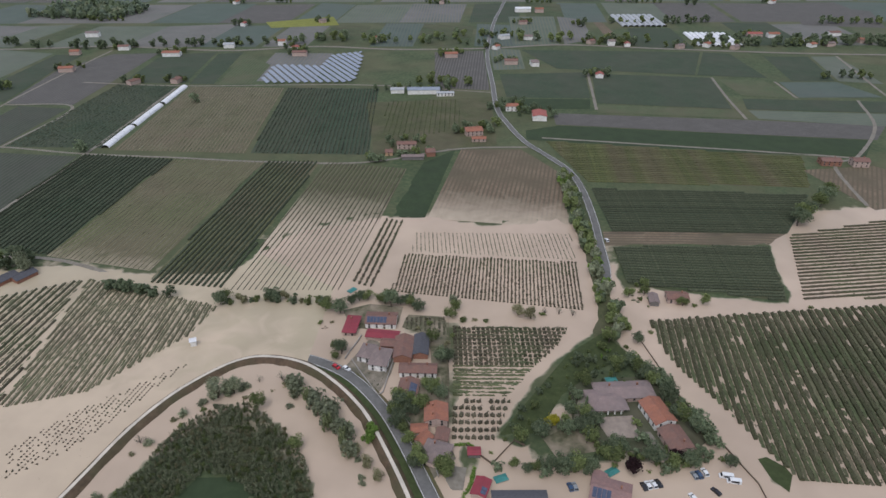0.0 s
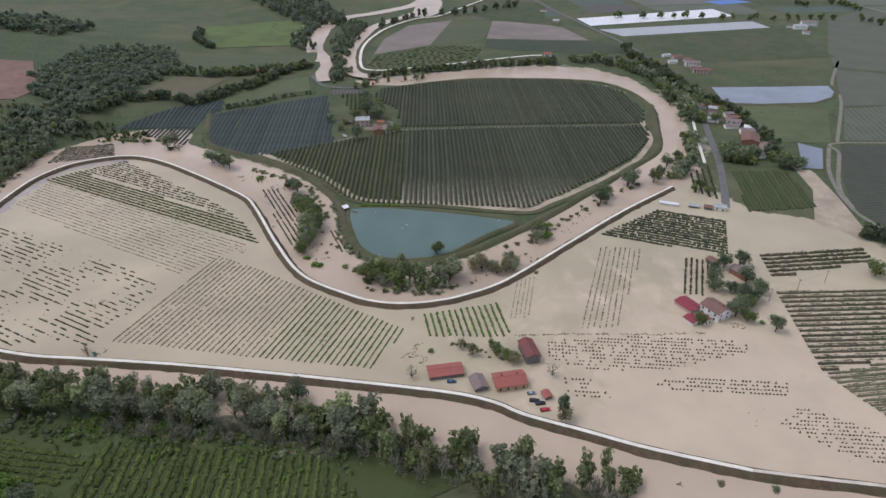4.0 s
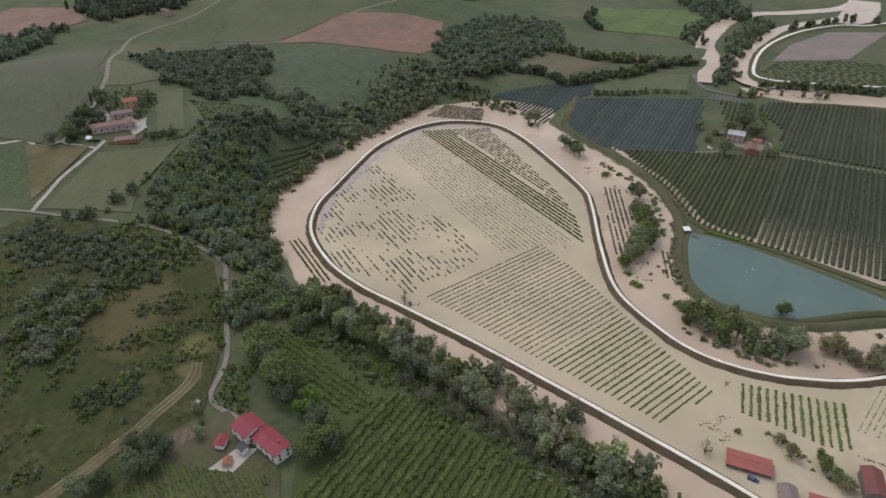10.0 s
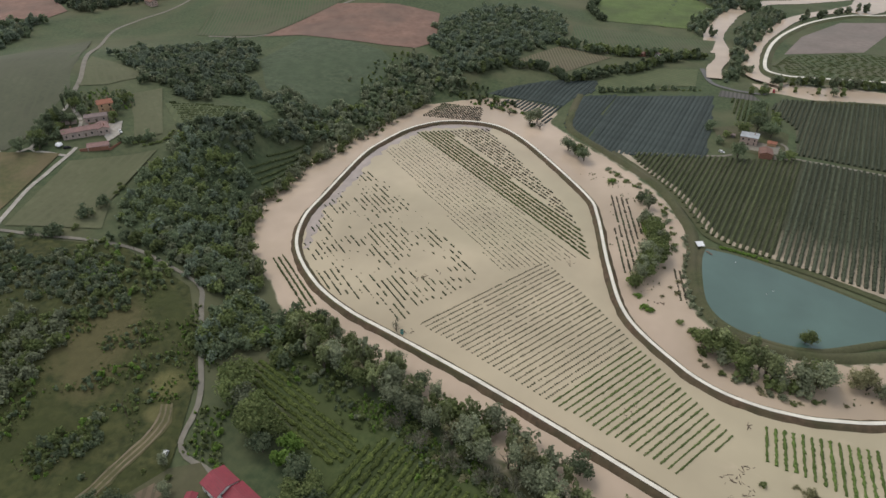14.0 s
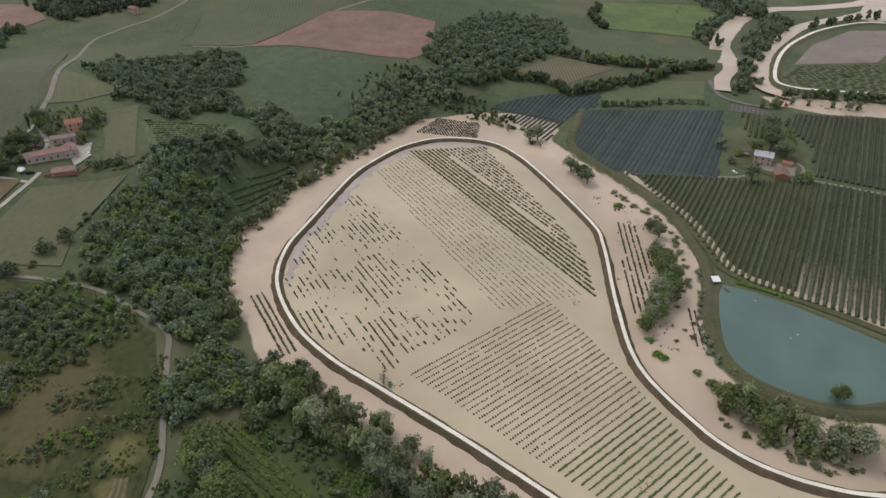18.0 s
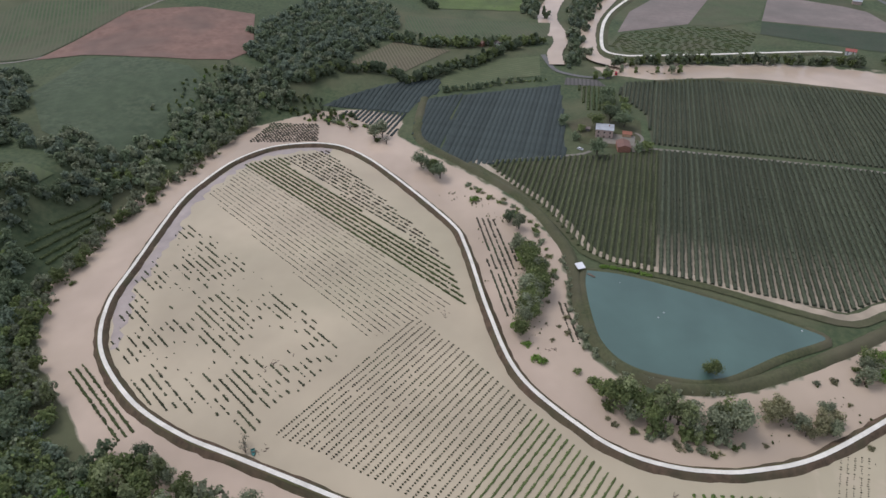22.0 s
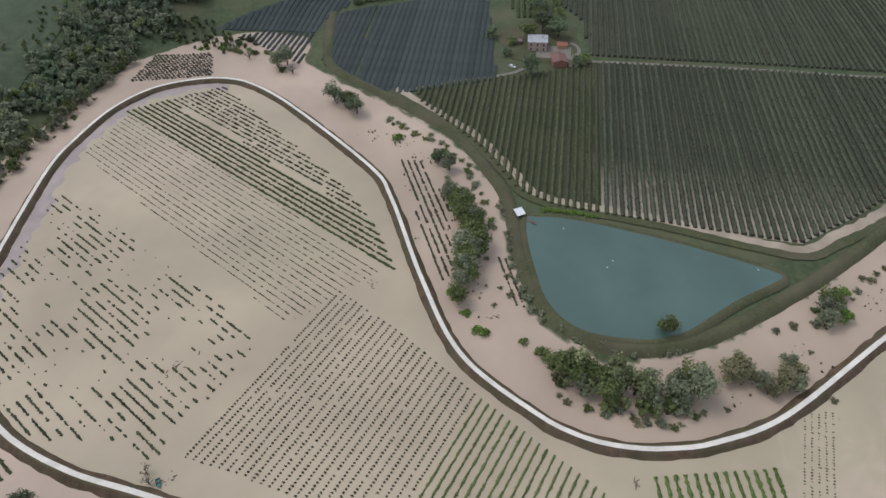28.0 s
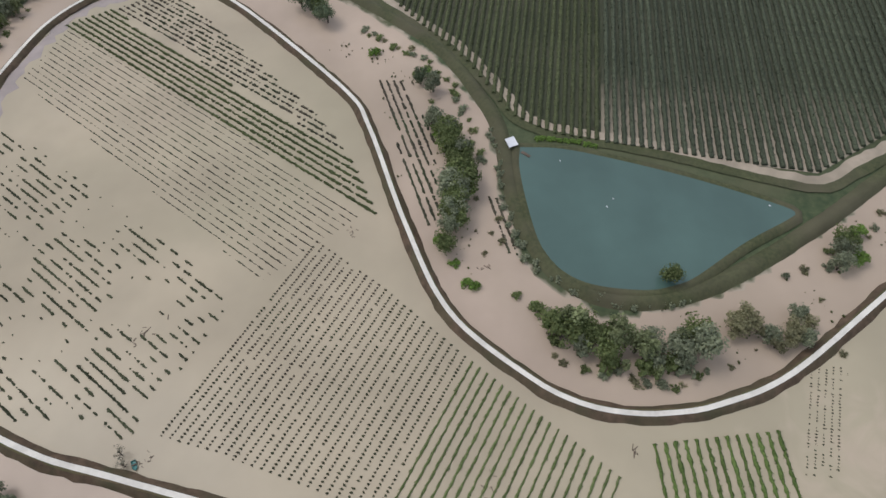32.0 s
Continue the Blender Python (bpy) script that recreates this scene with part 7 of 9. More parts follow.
belt(["dark", "dark", "mid"], [(-306, 312), (-298, 322), (-289, 328), (-275, 326), (-262, 326), (-246, 326)], 3.6, 4, 0.85, 1.15, "behind the white farmhouse", stuff="dark trees behind the white farmhouse")
trees(["grey"], [(-248, 322), (-243, 319)], 0.8, 0.9, "behind the white farmhouse")
belt(["dark"], [(-187, 301), (-176, 298), (-163, 295), (-158, 292)], 2.4, 1.2, 0.55, 0.75, "in the clipped row by the track", stuff="dense dark clipped tree row")
trees(["dark"], [(-149, 291)], 0.6, 0.62, "by the track")
belt(["mid", "dull", "bush", "dark"], [(-118, 285), (-104, 286), (-90, 288), (-74, 286), (-60, 283)], 3.0, 1.2, 0.4, 0.65, "in the ditch hedge", stuff="ragged ditch hedge by the flood")
trees(["dark", "mid"], [(-120, 284), (-117, 286), (-92, 289), (-30, 284), (-26, 282), (-60, 280), (-54, 276)], 0.7, 0.9, "in the ditch hedge")
# village
trees(["mid", "dark", "mid"], [(8, 278), (3, 237), (-50, 246), (-50, 239), (-5, 213), (-15, 208), (-9, 205), (-11, 202), (-17, 195), (-15, 191), (-10, 174), (2, 169), (-3, 215), (0, 212), (-19, 200), (-13, 186)], 0.42, 0.65, "in a village garden")
trees(["bush", "dull_bush"], [(-47, 262), (-57, 268), (-62, 266), (2, 250), (0, 244), (-12, 262), (-6, 265), (-2, 258), (5, 255), (-8, 268), (12, 268), (18, 268), (24, 267), (45, 276), (55, 272)], 0.5, 0.8, "in a village garden")
trees(["dull"], [(41, 273), (47, 270)], 0.6, 0.7, "in the flooded garden")
trees(["gold"], [(47, 194)], 1.0, 1.02, "on the lawn")
trees(["purple"], [(76, 170), (94, 175)], 0.6, 0.75, "in the villa's garden")
trees(["dark", "mid", "dark", "bush"], [(56, 202), (53, 197), (57, 191), (62, 186), (72, 182), (82, 194), (82, 185), (68, 173), (60, 173), (52, 171), (40, 169), (81, 170), (87, 170), (96, 173), (100, 175),
      (106, 197), (107, 191), (105, 203), (99, 216), (94, 222), (91, 229), (92, 234), (106, 177), (20, 180), (22, 172), (85, 174), (91, 171), (58, 206), (60, 210), (65, 180)], 0.36, 0.62, "in the villa's garden", stuff="joined")
belt(["mid", "dark", "bush", "bush"], [(26, 188), (40, 206), (56, 226), (72, 240), (84, 248)], 7.0, 2.5, 0.3, 0.55, "on the grassy bank", stuff="bushes and trees on the grassy bank")
belt(["mid", "dark", "mid", "bright", "grey"], [(86, 250), (91, 264), (90, 290), (92, 316), (93, 345), (92, 372), (92, 400), (94, 425), (94, 450)], 2.6, 3.6, 0.55, 0.95, "along the ditch beside the road", stuff="ragged hedge along the roadside ditch")
trees(["dark", "mid"], [(237, 372), (243, 378), (250, 384), (265, 399), (272, 406), (280, 414)], 0.9, 1.25, "beside the flooded track")
trees(["bush", "mid"], [(110, 300), (114, 298), (118, 285), (130, 281), (137, 281), (142, 282), (199, 279), (104, 290), (108, 286), (112, 292)], 0.5, 0.8, "by the lone house in the flood")
trees(["dark", "dark", "mid"], [(-49, 284), (-44, 287), (-39, 288), (-26, 287), (-19, 284), (-15, 281), (-12, 277), (-15, 286)], 0.5, 0.7, "behind the village")
# the plain
trees(["dark", "mid", "dark"], [(-54, 481), (-58, 486), (-47, 483), (-28, 494), (-20, 497), (-33, 492), (-8, 500), (20, 548), (26, 558), (42, 560), (52, 566), (45, 548), (62, 612), (80, 625), (84, 602), (108, 590)], 0.6, 0.95, "round a farm on the plain", stuff="joined")
belt(["dark", "mid"], [(-70, 680), (-45, 684), (-10, 685), (15, 672)], 8, 4, 0.6, 0.9, "round a yard on the plain", stuff="trees round a yard on the plain")
belt(["dark"], [(-600, 905), (-480, 880), (-330, 896), (-220, 898)], 16, 6, 0.9, 1.4, "along the far road", stuff="dark trees along the far road")
belt(["dark", "mid"], [(-230, 900), (-150, 930), (-60, 905), (20, 940), (70, 960), (120, 930), (230, 915), (300, 900)], 13, 10, 0.9, 1.5, "along the far road", stuff="dark trees along the far road")
belt(["dark"], [(380, 905), (440, 890), (520, 900), (620, 890)], 9, 8, 1.0, 1.6, "along the far road", stuff="dark trees along the far road")
belt(["dark", "mid"], [(-1000, 420), (-950, 640), (-930, 760), (-800, 860)], 22, 10, 0.9, 1.4, "by a far farm", stuff="scattered trees by far farms")
belt(["dark", "grey"], [(-1120, 300), (-1060, 180), (-1050, 120), (-960, 50)], 12, 8, 0.8, 1.3, "along the far river", stuff="dark trees along the far river")
belt(["dark", "mid", "dark"], [(-425, 300), (-432, 320), (-445, 345), (-470, 352), (-500, 356), (-540, 362), (-580, 360)], 5, 4, 0.7, 1.0, "among the hamlet's houses", stuff="dark trees among the hamlet's houses")
belt(["dark", "mid"], [(-600, 350), (-680, 352), (-760, 352), (-800, 362)], 4, 6, 0.8, 1.2, "along the river road", stuff="dark trees along the river road")
trees(["dark"], [(-412, 345), (-418, 340), (-408, 336), (-300, 505), (-650, 905), (-250, 640)], 0.8, 1.2, "beside a farm track", stuff="joined")
trees(["mid"], [(-385, 246), (-380, 250), (-383, 242)], 0.6, 0.8, "by the sheds in the flood")

wood("far_woods", [(-680, 1100), (-520, 1080), (-500, 1180), (-640, 1230)], 10, 5, 8, DEEP, "dark wood far out on the plain", 77, LITE)

wood("scrub", [(36, 192), (50, 212), (72, 240), (82, 250), (78, 236), (62, 222), (52, 204), (46, 192)], 5.2, 0.5, 1.4, [("leaf_mid", 0.45), ("leaf_dark", 0.45), ("leaf_bright", 0.1)], "bushes crowding the grassy bank", 82, LITE)
wood("scrub", [(58, 226), (80, 240), (88, 238), (100, 214), (92, 212), (70, 222)], 4.2, 0.8, 2.2, [("leaf_mid", 0.4), ("leaf_dark", 0.6)], "garden bushes behind the villa", 83, LITE)
wood("scrub", [(60, 172), (84, 176), (104, 172), (106, 180), (90, 182), (62, 182)], 3.6, 0.9, 2.4, [("leaf_mid", 0.45), ("leaf_dark", 0.55)], "garden bushes round the houses", 84, LITE)
belt(["bright_bush"], [(6, 184), (12, 184), (14, 178)], 1.0, 0.2, 0.32, 0.4, "", stuff="clipped bright hedge of a village garden")
belt(["bright_bush"], [(13, 172), (11, 164), (8, 158), (6, 150)], 1.0, 0.2, 0.35, 0.45, "", stuff="clipped bright hedge along a drive")
belt(["bush", "dark"], [(100, 224), (106, 208), (110, 194), (110, 182)], 2.4, 1.0, 0.4, 0.7, "", stuff="hedge along the villa's garden wall")
g = np.random.default_rng(21)
for i in range(46):
    x0, y0 = g.uniform(-1000, 750), g.choice([700, 868, 880, 1040, 1045, 1235, 1240, 1510]) + g.uniform(-8, 8)
    if i % 3 == 0:
        x0, y0 = g.uniform(-1100, 900), g.uniform(720, 1400)
    l = g.uniform(15, 90)
    belt(["dark", "mid"], [(x0, y0), (x0 + l * 0.5, y0 + g.uniform(-4, 4)), (x0 + l, y0 + g.uniform(-6, 6))], 9, 4, 0.6, 1.4, "", stuff="small clump of trees far out on the plain")
trees(["dark", "mid", "dark"], [(34, 170), (37, 172), (41, 171), (46, 170), (51, 171), (55, 170), (58, 171), (70, 183), (69, 178), (73, 181), (28, 173)], 0.45, 0.62, "between the flooded lawns")
trees(["cypress"], [(58, 211), (60, 207), (62, 204), (63, 193), (62, 189), (59, 184), (60, 198)], 0.42, 0.6, "beside the villa's drive")
trees(["bare"], [(56, 275), (63, 273), (70, 272)], 0.5, 0.65, "in the flood beside the orchard")
trees(["bright_bush", "mid"], [(78, 246), (84, 248), (80, 242)], 0.5, 0.7, "at the bank's tip")
trees(["bush", "dark"], [(107, 257), (98, 250), (91, 245), (95, 226), (99, 206), (100, 199), (107, 178), (110, 184), (112, 176), (114, 172)], 0.45, 0.65, "along the villa's garden edge")
trees(["grey_bush", "bush"], [(107, 291), (110, 294), (113, 288), (115, 285), (108, 284), (111, 281), (105, 287)], 0.3, 0.42, "in a small olive plot")
trees(["dark", "dark", "mid"], [(-412, 326), (-409, 332), (-415, 331), (-433, 291), (-441, 300), (-519, 332), (-601, 320), (-576, 315), (-654, 335), (-529, 304), (-440, 254), (-430, 255), (-429, 242)], 0.7, 1.0, "by the hamlet")
trees(["dark", "mid"], [(-433, 296), (-450, 301), (-437, 342), (-426, 340), (-600, 344), (-580, 344), (-620, 346), (-424, 310), (-430, 300), (-560, 346), (-590, 350), (-540, 350), (-434, 308), (-428, 329), (-450, 309), (-554, 330), (-526, 322), (-444, 305), (-438, 318)], 0.8, 1.1, "in the hamlet", stuff="joined")
wood("scrub", [(-470, -95), (-420, -64), (-350, -40), (-314, -23), (-318, -8), (-360, -18), (-410, -30), (-460, -70)], 3.6, 0.25, 0.75, [("leaf_dull", 0.6), ("leaf_mid", 0.4)], "small silted tufts in the flooded ring", 85, LITE, 0.35)
wood("scrub", [(-290, 10), (-285, 60), (-312, 104), (-360, 168), (-374, 156), (-324, 86), (-312, 50), (-310, 18)], 3.6, 0.25, 0.75, [("leaf_dull", 0.6), ("leaf_mid", 0.4)], "small silted tufts beside the dike", 86, LITE, 0.35)
wood("scrub", [(-195, -100), (-184, -45), (-150, -5), (-115, -40), (-122, -110)], 7.5, 0.6, 1.2, [("leaf_bright", 0.4), ("leaf_mid", 0.6)], "weeds and vine stocks standing higher in the vineyard", 87, LITE)
wood("scrub", [(-219, -122), (-217, -97), (-203, -78), (-197, -60), (-190, -60), (-195, -90), (-203, -120)], 2.0, 0.5, 1.2, [("leaf_bright", 0.6), ("leaf_mid", 0.4)], "bright green herbs below the bank", 96, LITE)
wood("scrub", [(-206, -106), (-200, -60), (-184, -20), (-176, 4), (-170, -2), (-180, -30), (-188, -68), (-194, -104)], 3.2, 0.6, 1.7, SCRUB, "green thicket between vineyard and bank trees", 88, LITE)
wood("scrub", [(-214, -165), (-222, -150), (-210, -118), (-200, -104), (-196, -112), (-202, -134)], 3.0, 0.7, 2.0, SCRUB, "green thicket beside the bank", 89, LITE)
trees(["cypress"], [(-334, -421), (-323, -413), (-327, -416)], 0.6, 0.75, "beside the hill farm")
trees(["dark", "mid", "dark"], [(-308, -402), (-309, -407), (-284, -394), (-299, -402), (-304, -403), (-274, -394), (-290, -397), (-327, -409), (-330, -415), (-296, -396)], 0.6, 0.9, "beside the hill farm")
belt(["dark"], [(-314, -356), (-320, -349), (-326, -342)], 2.0, 0.6, 0.35, 0.45, "", stuff="dark hedge behind the hill farm's yard")
wood("scrub", [(-346, -430), (-360, -423), (-373, -408), (-346, -384), (-332, -398)], 4.0, 0.6, 1.9, SCRUB, "garden shrubs beside the ochre hill house", 90, LITE)
vs, qs, mi, k = [], [], [], 0
mats = sorted({KIND[t[0]][0] for t in grove})
for kd, x, y, lo, hi in grove:
    c, q = WOOD[int(tree_rng.integers(len(WOOD)))]
    r = KIND[kd][1] * float(tree_rng.uniform(lo, hi)) * 1.4
    vs.append(c * (r, r, r * KIND[kd][2] / KIND[kd][1] / 2) + (x, y, level(x, y) - 0.1 * r))
    qs.append(q + k)
    mi.append(np.full(len(q), mats.index(KIND[kd][0])))
    k += len(c)
tagged(new("garden_trees", quad_mesh("garden_trees", np.concatenate(vs), np.concatenate(qs), [M[m] for m in mats], np.concatenate(mi))), "dark garden trees round farms and houses", "trees", kind="stuff")
trees(["dark", "mid", "dark", "mid"], [(71, 180), (53, 171), (48, 171), (68, 176), (85, 176), (91, 172), (97, 171), (104, 196), (108, 190), (95, 219), (98, 208), (83, 229), (91, 231), (61, 187)], 0.6, 0.9, "in the villa's garden")
trees(["mid", "dark", "mid"], [(-19, 209), (-14, 203), (-9, 205), (-5, 217), (3, 236), (6, 272), (-21, 201), (-18, 195), (-8, 175), (2, 169), (-49, 243)], 0.55, 0.8, "beside the village houses")
trees(["dark", "mid", "dark"], [(57, 203), (62, 198), (66, 193), (52, 191), (91, 228), (41, 187), (59, 191), (64, 218), (85, 230), (94, 221), (33, 185)], 0.5, 0.75, "in the villa's garden")
trees(["dark", "mid", "grey"], [(-19, 205), (-17, 210), (-16, 197), (-6, 217), (2, 171), (-8, 177), (1, 237), (-4, 251), (8, 281), (-21, 284), (-33, 286)], 0.45, 0.7, "among the village houses")


# ---- buildings ----
def box(x0, x1, y0, y1, z0, z1):
    v = [(x, y, z) for z in (z0, z1) for x, y in ((x0, y0), (x1, y0), (x1, y1), (x0, y1))]
    return v, [(3, 2, 1, 0), (4, 5, 6, 7), (0, 1, 5, 4), (1, 2, 6, 5), (2, 3, 7, 6), (3, 0, 4, 7)]


def boxes(*specs):
    vs, fs = [], []
    for s in specs:
        v, f = box(*s)
        fs += [tuple(i + len(vs) for i in q) for q in f]
        vs += v
    return vs, fs


def house(label, x, y, l, w, turn, eave, rise, roof, wall="wall_white", name="house", floors=2, openings=True, chimneys=1, panels=0, skew=0.0, over=0.45, base_z=None, category="house", hip=0.0):
    """A gabled building: ridge along its own x, l long and w wide. panels: share of one roof side under solar panels; skew: the ridge's shift to one side, as a share of w; hip: metres by which a hipped roof's ridge stops short of either end."""
    z = (level(x, y) if base_z is None else base_z)
    ob = root(name, x, y, z, turn, label, category)
    a, b, r = l / 2, w / 2, skew * w
    v = [(-a, -b, -0.8), (a, -b, -0.8), (a, b, -0.8), (-a, b, -0.8), (-a, -b, eave), (a, -b, eave), (a, b, eave), (-a, b, eave), (hip - a, r, eave + rise), (a - hip, r, eave + rise)]
    part("wall", mesh_of("wall", v, [(0, 1, 5, 4), (2, 3, 7, 6), (1, 2, 6, 9, 5), (3, 0, 4, 8, 7), (4, 5, 9, 8), (6, 7, 8, 9), (3, 2, 1, 0)], M[wall]), ob)
    t = 0.2
    for side, edge in ((-1, -b), (1, b)):
        run = abs(edge - r)
        drop = rise * over / run
        e, zo = edge + side * over, eave - drop
        o = a + over
        tip = o if not hip else a - hip
        q = [(-tip, r, eave + rise), (tip, r, eave + rise), (o, e, zo), (-o, e, zo)]
        vs = [(p[0], p[1], p[2] + 0.03) for p in q] + [(p[0], p[1], p[2] + 0.03 + t) for p in q]
        fs = [(0, 1, 2, 3), (7, 6, 5, 4), (4, 5, 1, 0), (5, 6, 2, 1), (6, 7, 3, 2), (7, 4, 0, 3)]
        if side > 0:
            fs = [f[::-1] for f in fs]
        rf = part("roof_slope", mesh_of("roof_slope", vs, fs, M[roof]), ob)
        if panels and side < 0:
            n = max(2, int(l * panels / 1.7))
            for i in range(n):
                x0 = -a + 0.6 + i * 1.7
                f0, f1 = 0.18, 0.82
                pv = []
                for dz in (0.06, 0.12):
                    for px, f in ((x0, f0), (x0 + 1.55, f0), (x0 + 1.55, f1), (x0, f1)):
                        pv.append((px, r + (e - r) * f, eave + rise + (zo - eave - rise) * f + t + dz))
                part("solar_panel", mesh_of("solar_panel", pv, box(0, 1, 0, 1, 0, 1)[1], M["solar"]), rf)
    for side in ((-1, 1) if hip else ()):
        tip, o = side * (a - hip), side * (a + over)
        q = [(tip, r, eave + rise), (o, -b - over, eave - rise * over / b), (o, b + over, eave - rise * over / b)]
        vs = [(p[0], p[1], p[2] + 0.035) for p in q] + [(p[0], p[1], p[2] + 0.035 + t) for p in q]
        fs = [(0, 2, 1), (3, 4, 5), (0, 1, 4, 3), (1, 2, 5, 4), (2, 0, 3, 5)]
        part("roof_slope", mesh_of("roof_slope", vs, fs if side > 0 else [f[::-1] for f in fs], M[roof]), ob)
    end = a + over if not hip else a - hip
    part("ridge", mesh_of("ridge", *boxes((-end, end, r - 0.18, r + 0.18, eave + rise + t - 0.06, eave + rise + t + 0.1)), M[roof]), ob)
    for i in range(chimneys):
        cx = a * (0.5 - i * 1.0)
        cy = r + w * 0.14
        part("chimney", mesh_of("chimney", *boxes((cx - 0.3, cx + 0.3, cy - 0.3, cy + 0.3, eave, eave + rise + 0.9), (cx - 0.4, cx + 0.4, cy - 0.4, cy + 0.4, eave + rise + 0.9, eave + rise + 1.02)),
                              M["wall_brick"]), ob)
    if openings:
        def opening(kind, cx, cy, cz, along_x, ow, oh):
            d = 0.05
            s = ((cx - ow / 2, cx + ow / 2, cy - d, cy + d) if along_x else (cx - d, cx + d, cy - ow / 2, cy + ow / 2))
            m = "wood" if kind == "door" else "dark_glass"
            o = part(kind, mesh_of(kind, *boxes((*s, cz, cz + oh)), M[m]), ob)
            k = 0.02
            sill = ((cx - ow / 2 - 0.12, cx + ow / 2 + 0.12, cy - d - 0.08, cy + d + 0.08) if along_x else (cx - d - 0.08, cx + d + 0.08, cy - ow / 2 - 0.12, cy + ow / 2 + 0.12))
            if kind == "window":
                part("sill", mesh_of("sill", *boxes((*sill, cz - 0.14, cz - k)), M["concrete"]), o)

        for f in range(floors):
            cz = 0.9 + f * (eave - 0.4) / max(floors, 1)
            n = max(1, int(l / 3.4))
            for i in range(n):
                cx = -a + (i + 0.5) * l / n
                if f == 0 and i == n // 2:
                    opening("door", cx, -b, -0.1, True, 1.1, 2.0)
                else:
                    opening("window", cx, -b, cz, True, 0.95, min(1.25, eave - cz - 0.1))
                opening("window", cx, b, cz, True, 0.95, min(1.25, eave - cz - 0.1))
            for k in (-0.25, 0.25):
                opening("window", a, k * w, cz, False, 0.9, min(1.2, eave - cz - 0.1))
                opening("window", -a, k * w, cz, False, 0.9, min(1.2, eave - cz - 0.1))
    return ob


# farm in the flood beside the south dike
house("long red sheet-roofed barn with grey walls standing in flood water", -219.5, 35.5, 15.5, 7.5, 92, 2.3, 0.9, "roof_red", "wall_grey", "barn", 1, False, 0, category="barn")
house("small weathered barn with a grey-brown roof in flood water", -209.5, 49.0, 8.4, 6.0, 8, 2.2, 1.3, "roof_grey", "wall_grey", "shed", 1, False, 0, category="shed")
house("ochre farmhouse with a red sheet roof in flood water", -208.5, 62.8, 14.0, 9.0, 92, 3.2, 1.4, "roof_red", "wall_ochre", "farmhouse", 1, True, 2, category="farmhouse")
house("tall barn with a dark red roof and open grey front", -226.0, 76.5, 12.5, 6.6, 4, 4.6, 1.5, "roof_dark_red", "wall_grey", "barn", 1, False, 0, category="barn")
house("tiny red-roofed shed beside the flooded cars", -198.0, 77.0, 4.0, 3.2, 10, 1.8, 0.6, "roof_red", "wall_grey", "shed", 1, False, 0, category="shed")
# flooded farmhouse under trees
house("white two-storey farmhouse with a brown tiled roof in flood water", -243.5, 180.0, 11.5, 9.5, 20, 5.4, 1.7, "roof_brown", "wall_white", "farmhouse", 2, True, 1, category="farmhouse")
house("low annex with a crimson sheet roof", -251.5, 169.5, 11.0, 8.0, 20, 2.6, 0.8, "roof_crimson", "wall_pink", "annex", 1, False, 0, category="annex")
house("low crimson-roofed shed with a white wall", -239.5, 165.5, 6.0, 5.5, 20, 2.2, 0.7, "roof_crimson", "wall_white", "shed", 1, False, 0, category="shed")
house("small brown-roofed outhouse with a white wall", -239.0, 171.5, 6.0, 5.0, 20, 2.6, 0.9, "roof_brown", "wall_white", "outhouse", 1, True, 0, category="outhouse")
house("half-hidden barn with a brown roof among dark trees", -276.0, 214.0, 11.0, 7.0, 20, 3.6, 1.4, "roof_grey", "wall_brick", "barn", 1, False, 0, category="barn")
house("small grey-roofed shed among dark trees", -291.0, 205.0, 6.0, 5.0, 20, 2.6, 0.9, "roof_brown", "wall_grey", "shed", 1, False, 0, category="shed")
house("white two-storey farmhouse with a red tiled roof beside the trees", -263.0, 301.0, 9.0, 8.5, 60, 5.8, 1.5, "roof_brown", "wall_white", "farmhouse", 2, True, 1, category="farmhouse")
house("dark low barn with a grey roof", -250.0, 309.0, 12.0, 7.5, 60, 2.6, 1.2, "roof_slate", "wall_brick", "barn", 1, False, 0, category="barn")
house("dark low barn with a grey roof and brick walls", -241.0, 312.0, 12.0, 7.5, 60, 2.6, 1.2, "roof_slate", "wall_brick", "barn", 1, False, 0, category="barn")
house("small brick lean-to beside the dark barns", -268.0, 310.0, 7.0, 5.0, 60, 2.4, 0.9, "roof_slate", "wall_grey", "shed", 1, False, 0, category="shed")
# sheds at the dike's north end
house("long white flat shed beside the dike", -367.0, 214.0, 12.0, 2.8, 62, 1.8, 0.3, "plastic", "plastic", "shed", 1, False, 0, category="shed")
house("small pale-roofed shed in the flood", -361.0, 229.0, 6.0, 3.4, 62, 2.0, 0.5, "plastic_grey", "wall_grey", "shed", 1, False, 0, category="shed")
house("white cottage in the flood beside the road", -355.0, 245.0, 7.5, 5.0, 62, 3.0, 0.9, "plastic_grey", "wall_white", "cottage", 1, True, 0, category="cottage")
house("red-roofed shed in the flood beside the road", -357.0, 237.5, 5.0, 4.0, 62, 2.4, 0.8, "roof_brown", "wall_grey", "shed", 1, False, 0, category="shed")
# white hut and shelter
house("small white electricity hut standing in the flood", -122.3, 249.5, 2.6, 2.6, 20, 3.6, 0.5, "plastic", "wall_white", "utility_hut", 1, False, 0, category="hut")
# village by the road
house("small house with a crimson sheet roof in the flooded village", -45.5, 263.0, 14.0, 6.5, 84, 2.8, 1.0, "roof_crimson", "wall_pink", "house", 1, hip=2.2)
house("white house with a brown roof covered in solar panels", -30.5, 267.0, 15.5, 10.0, -3, 3.5, 1.6, "roof_brown", "wall_white", "house", 2, panels=0.75)
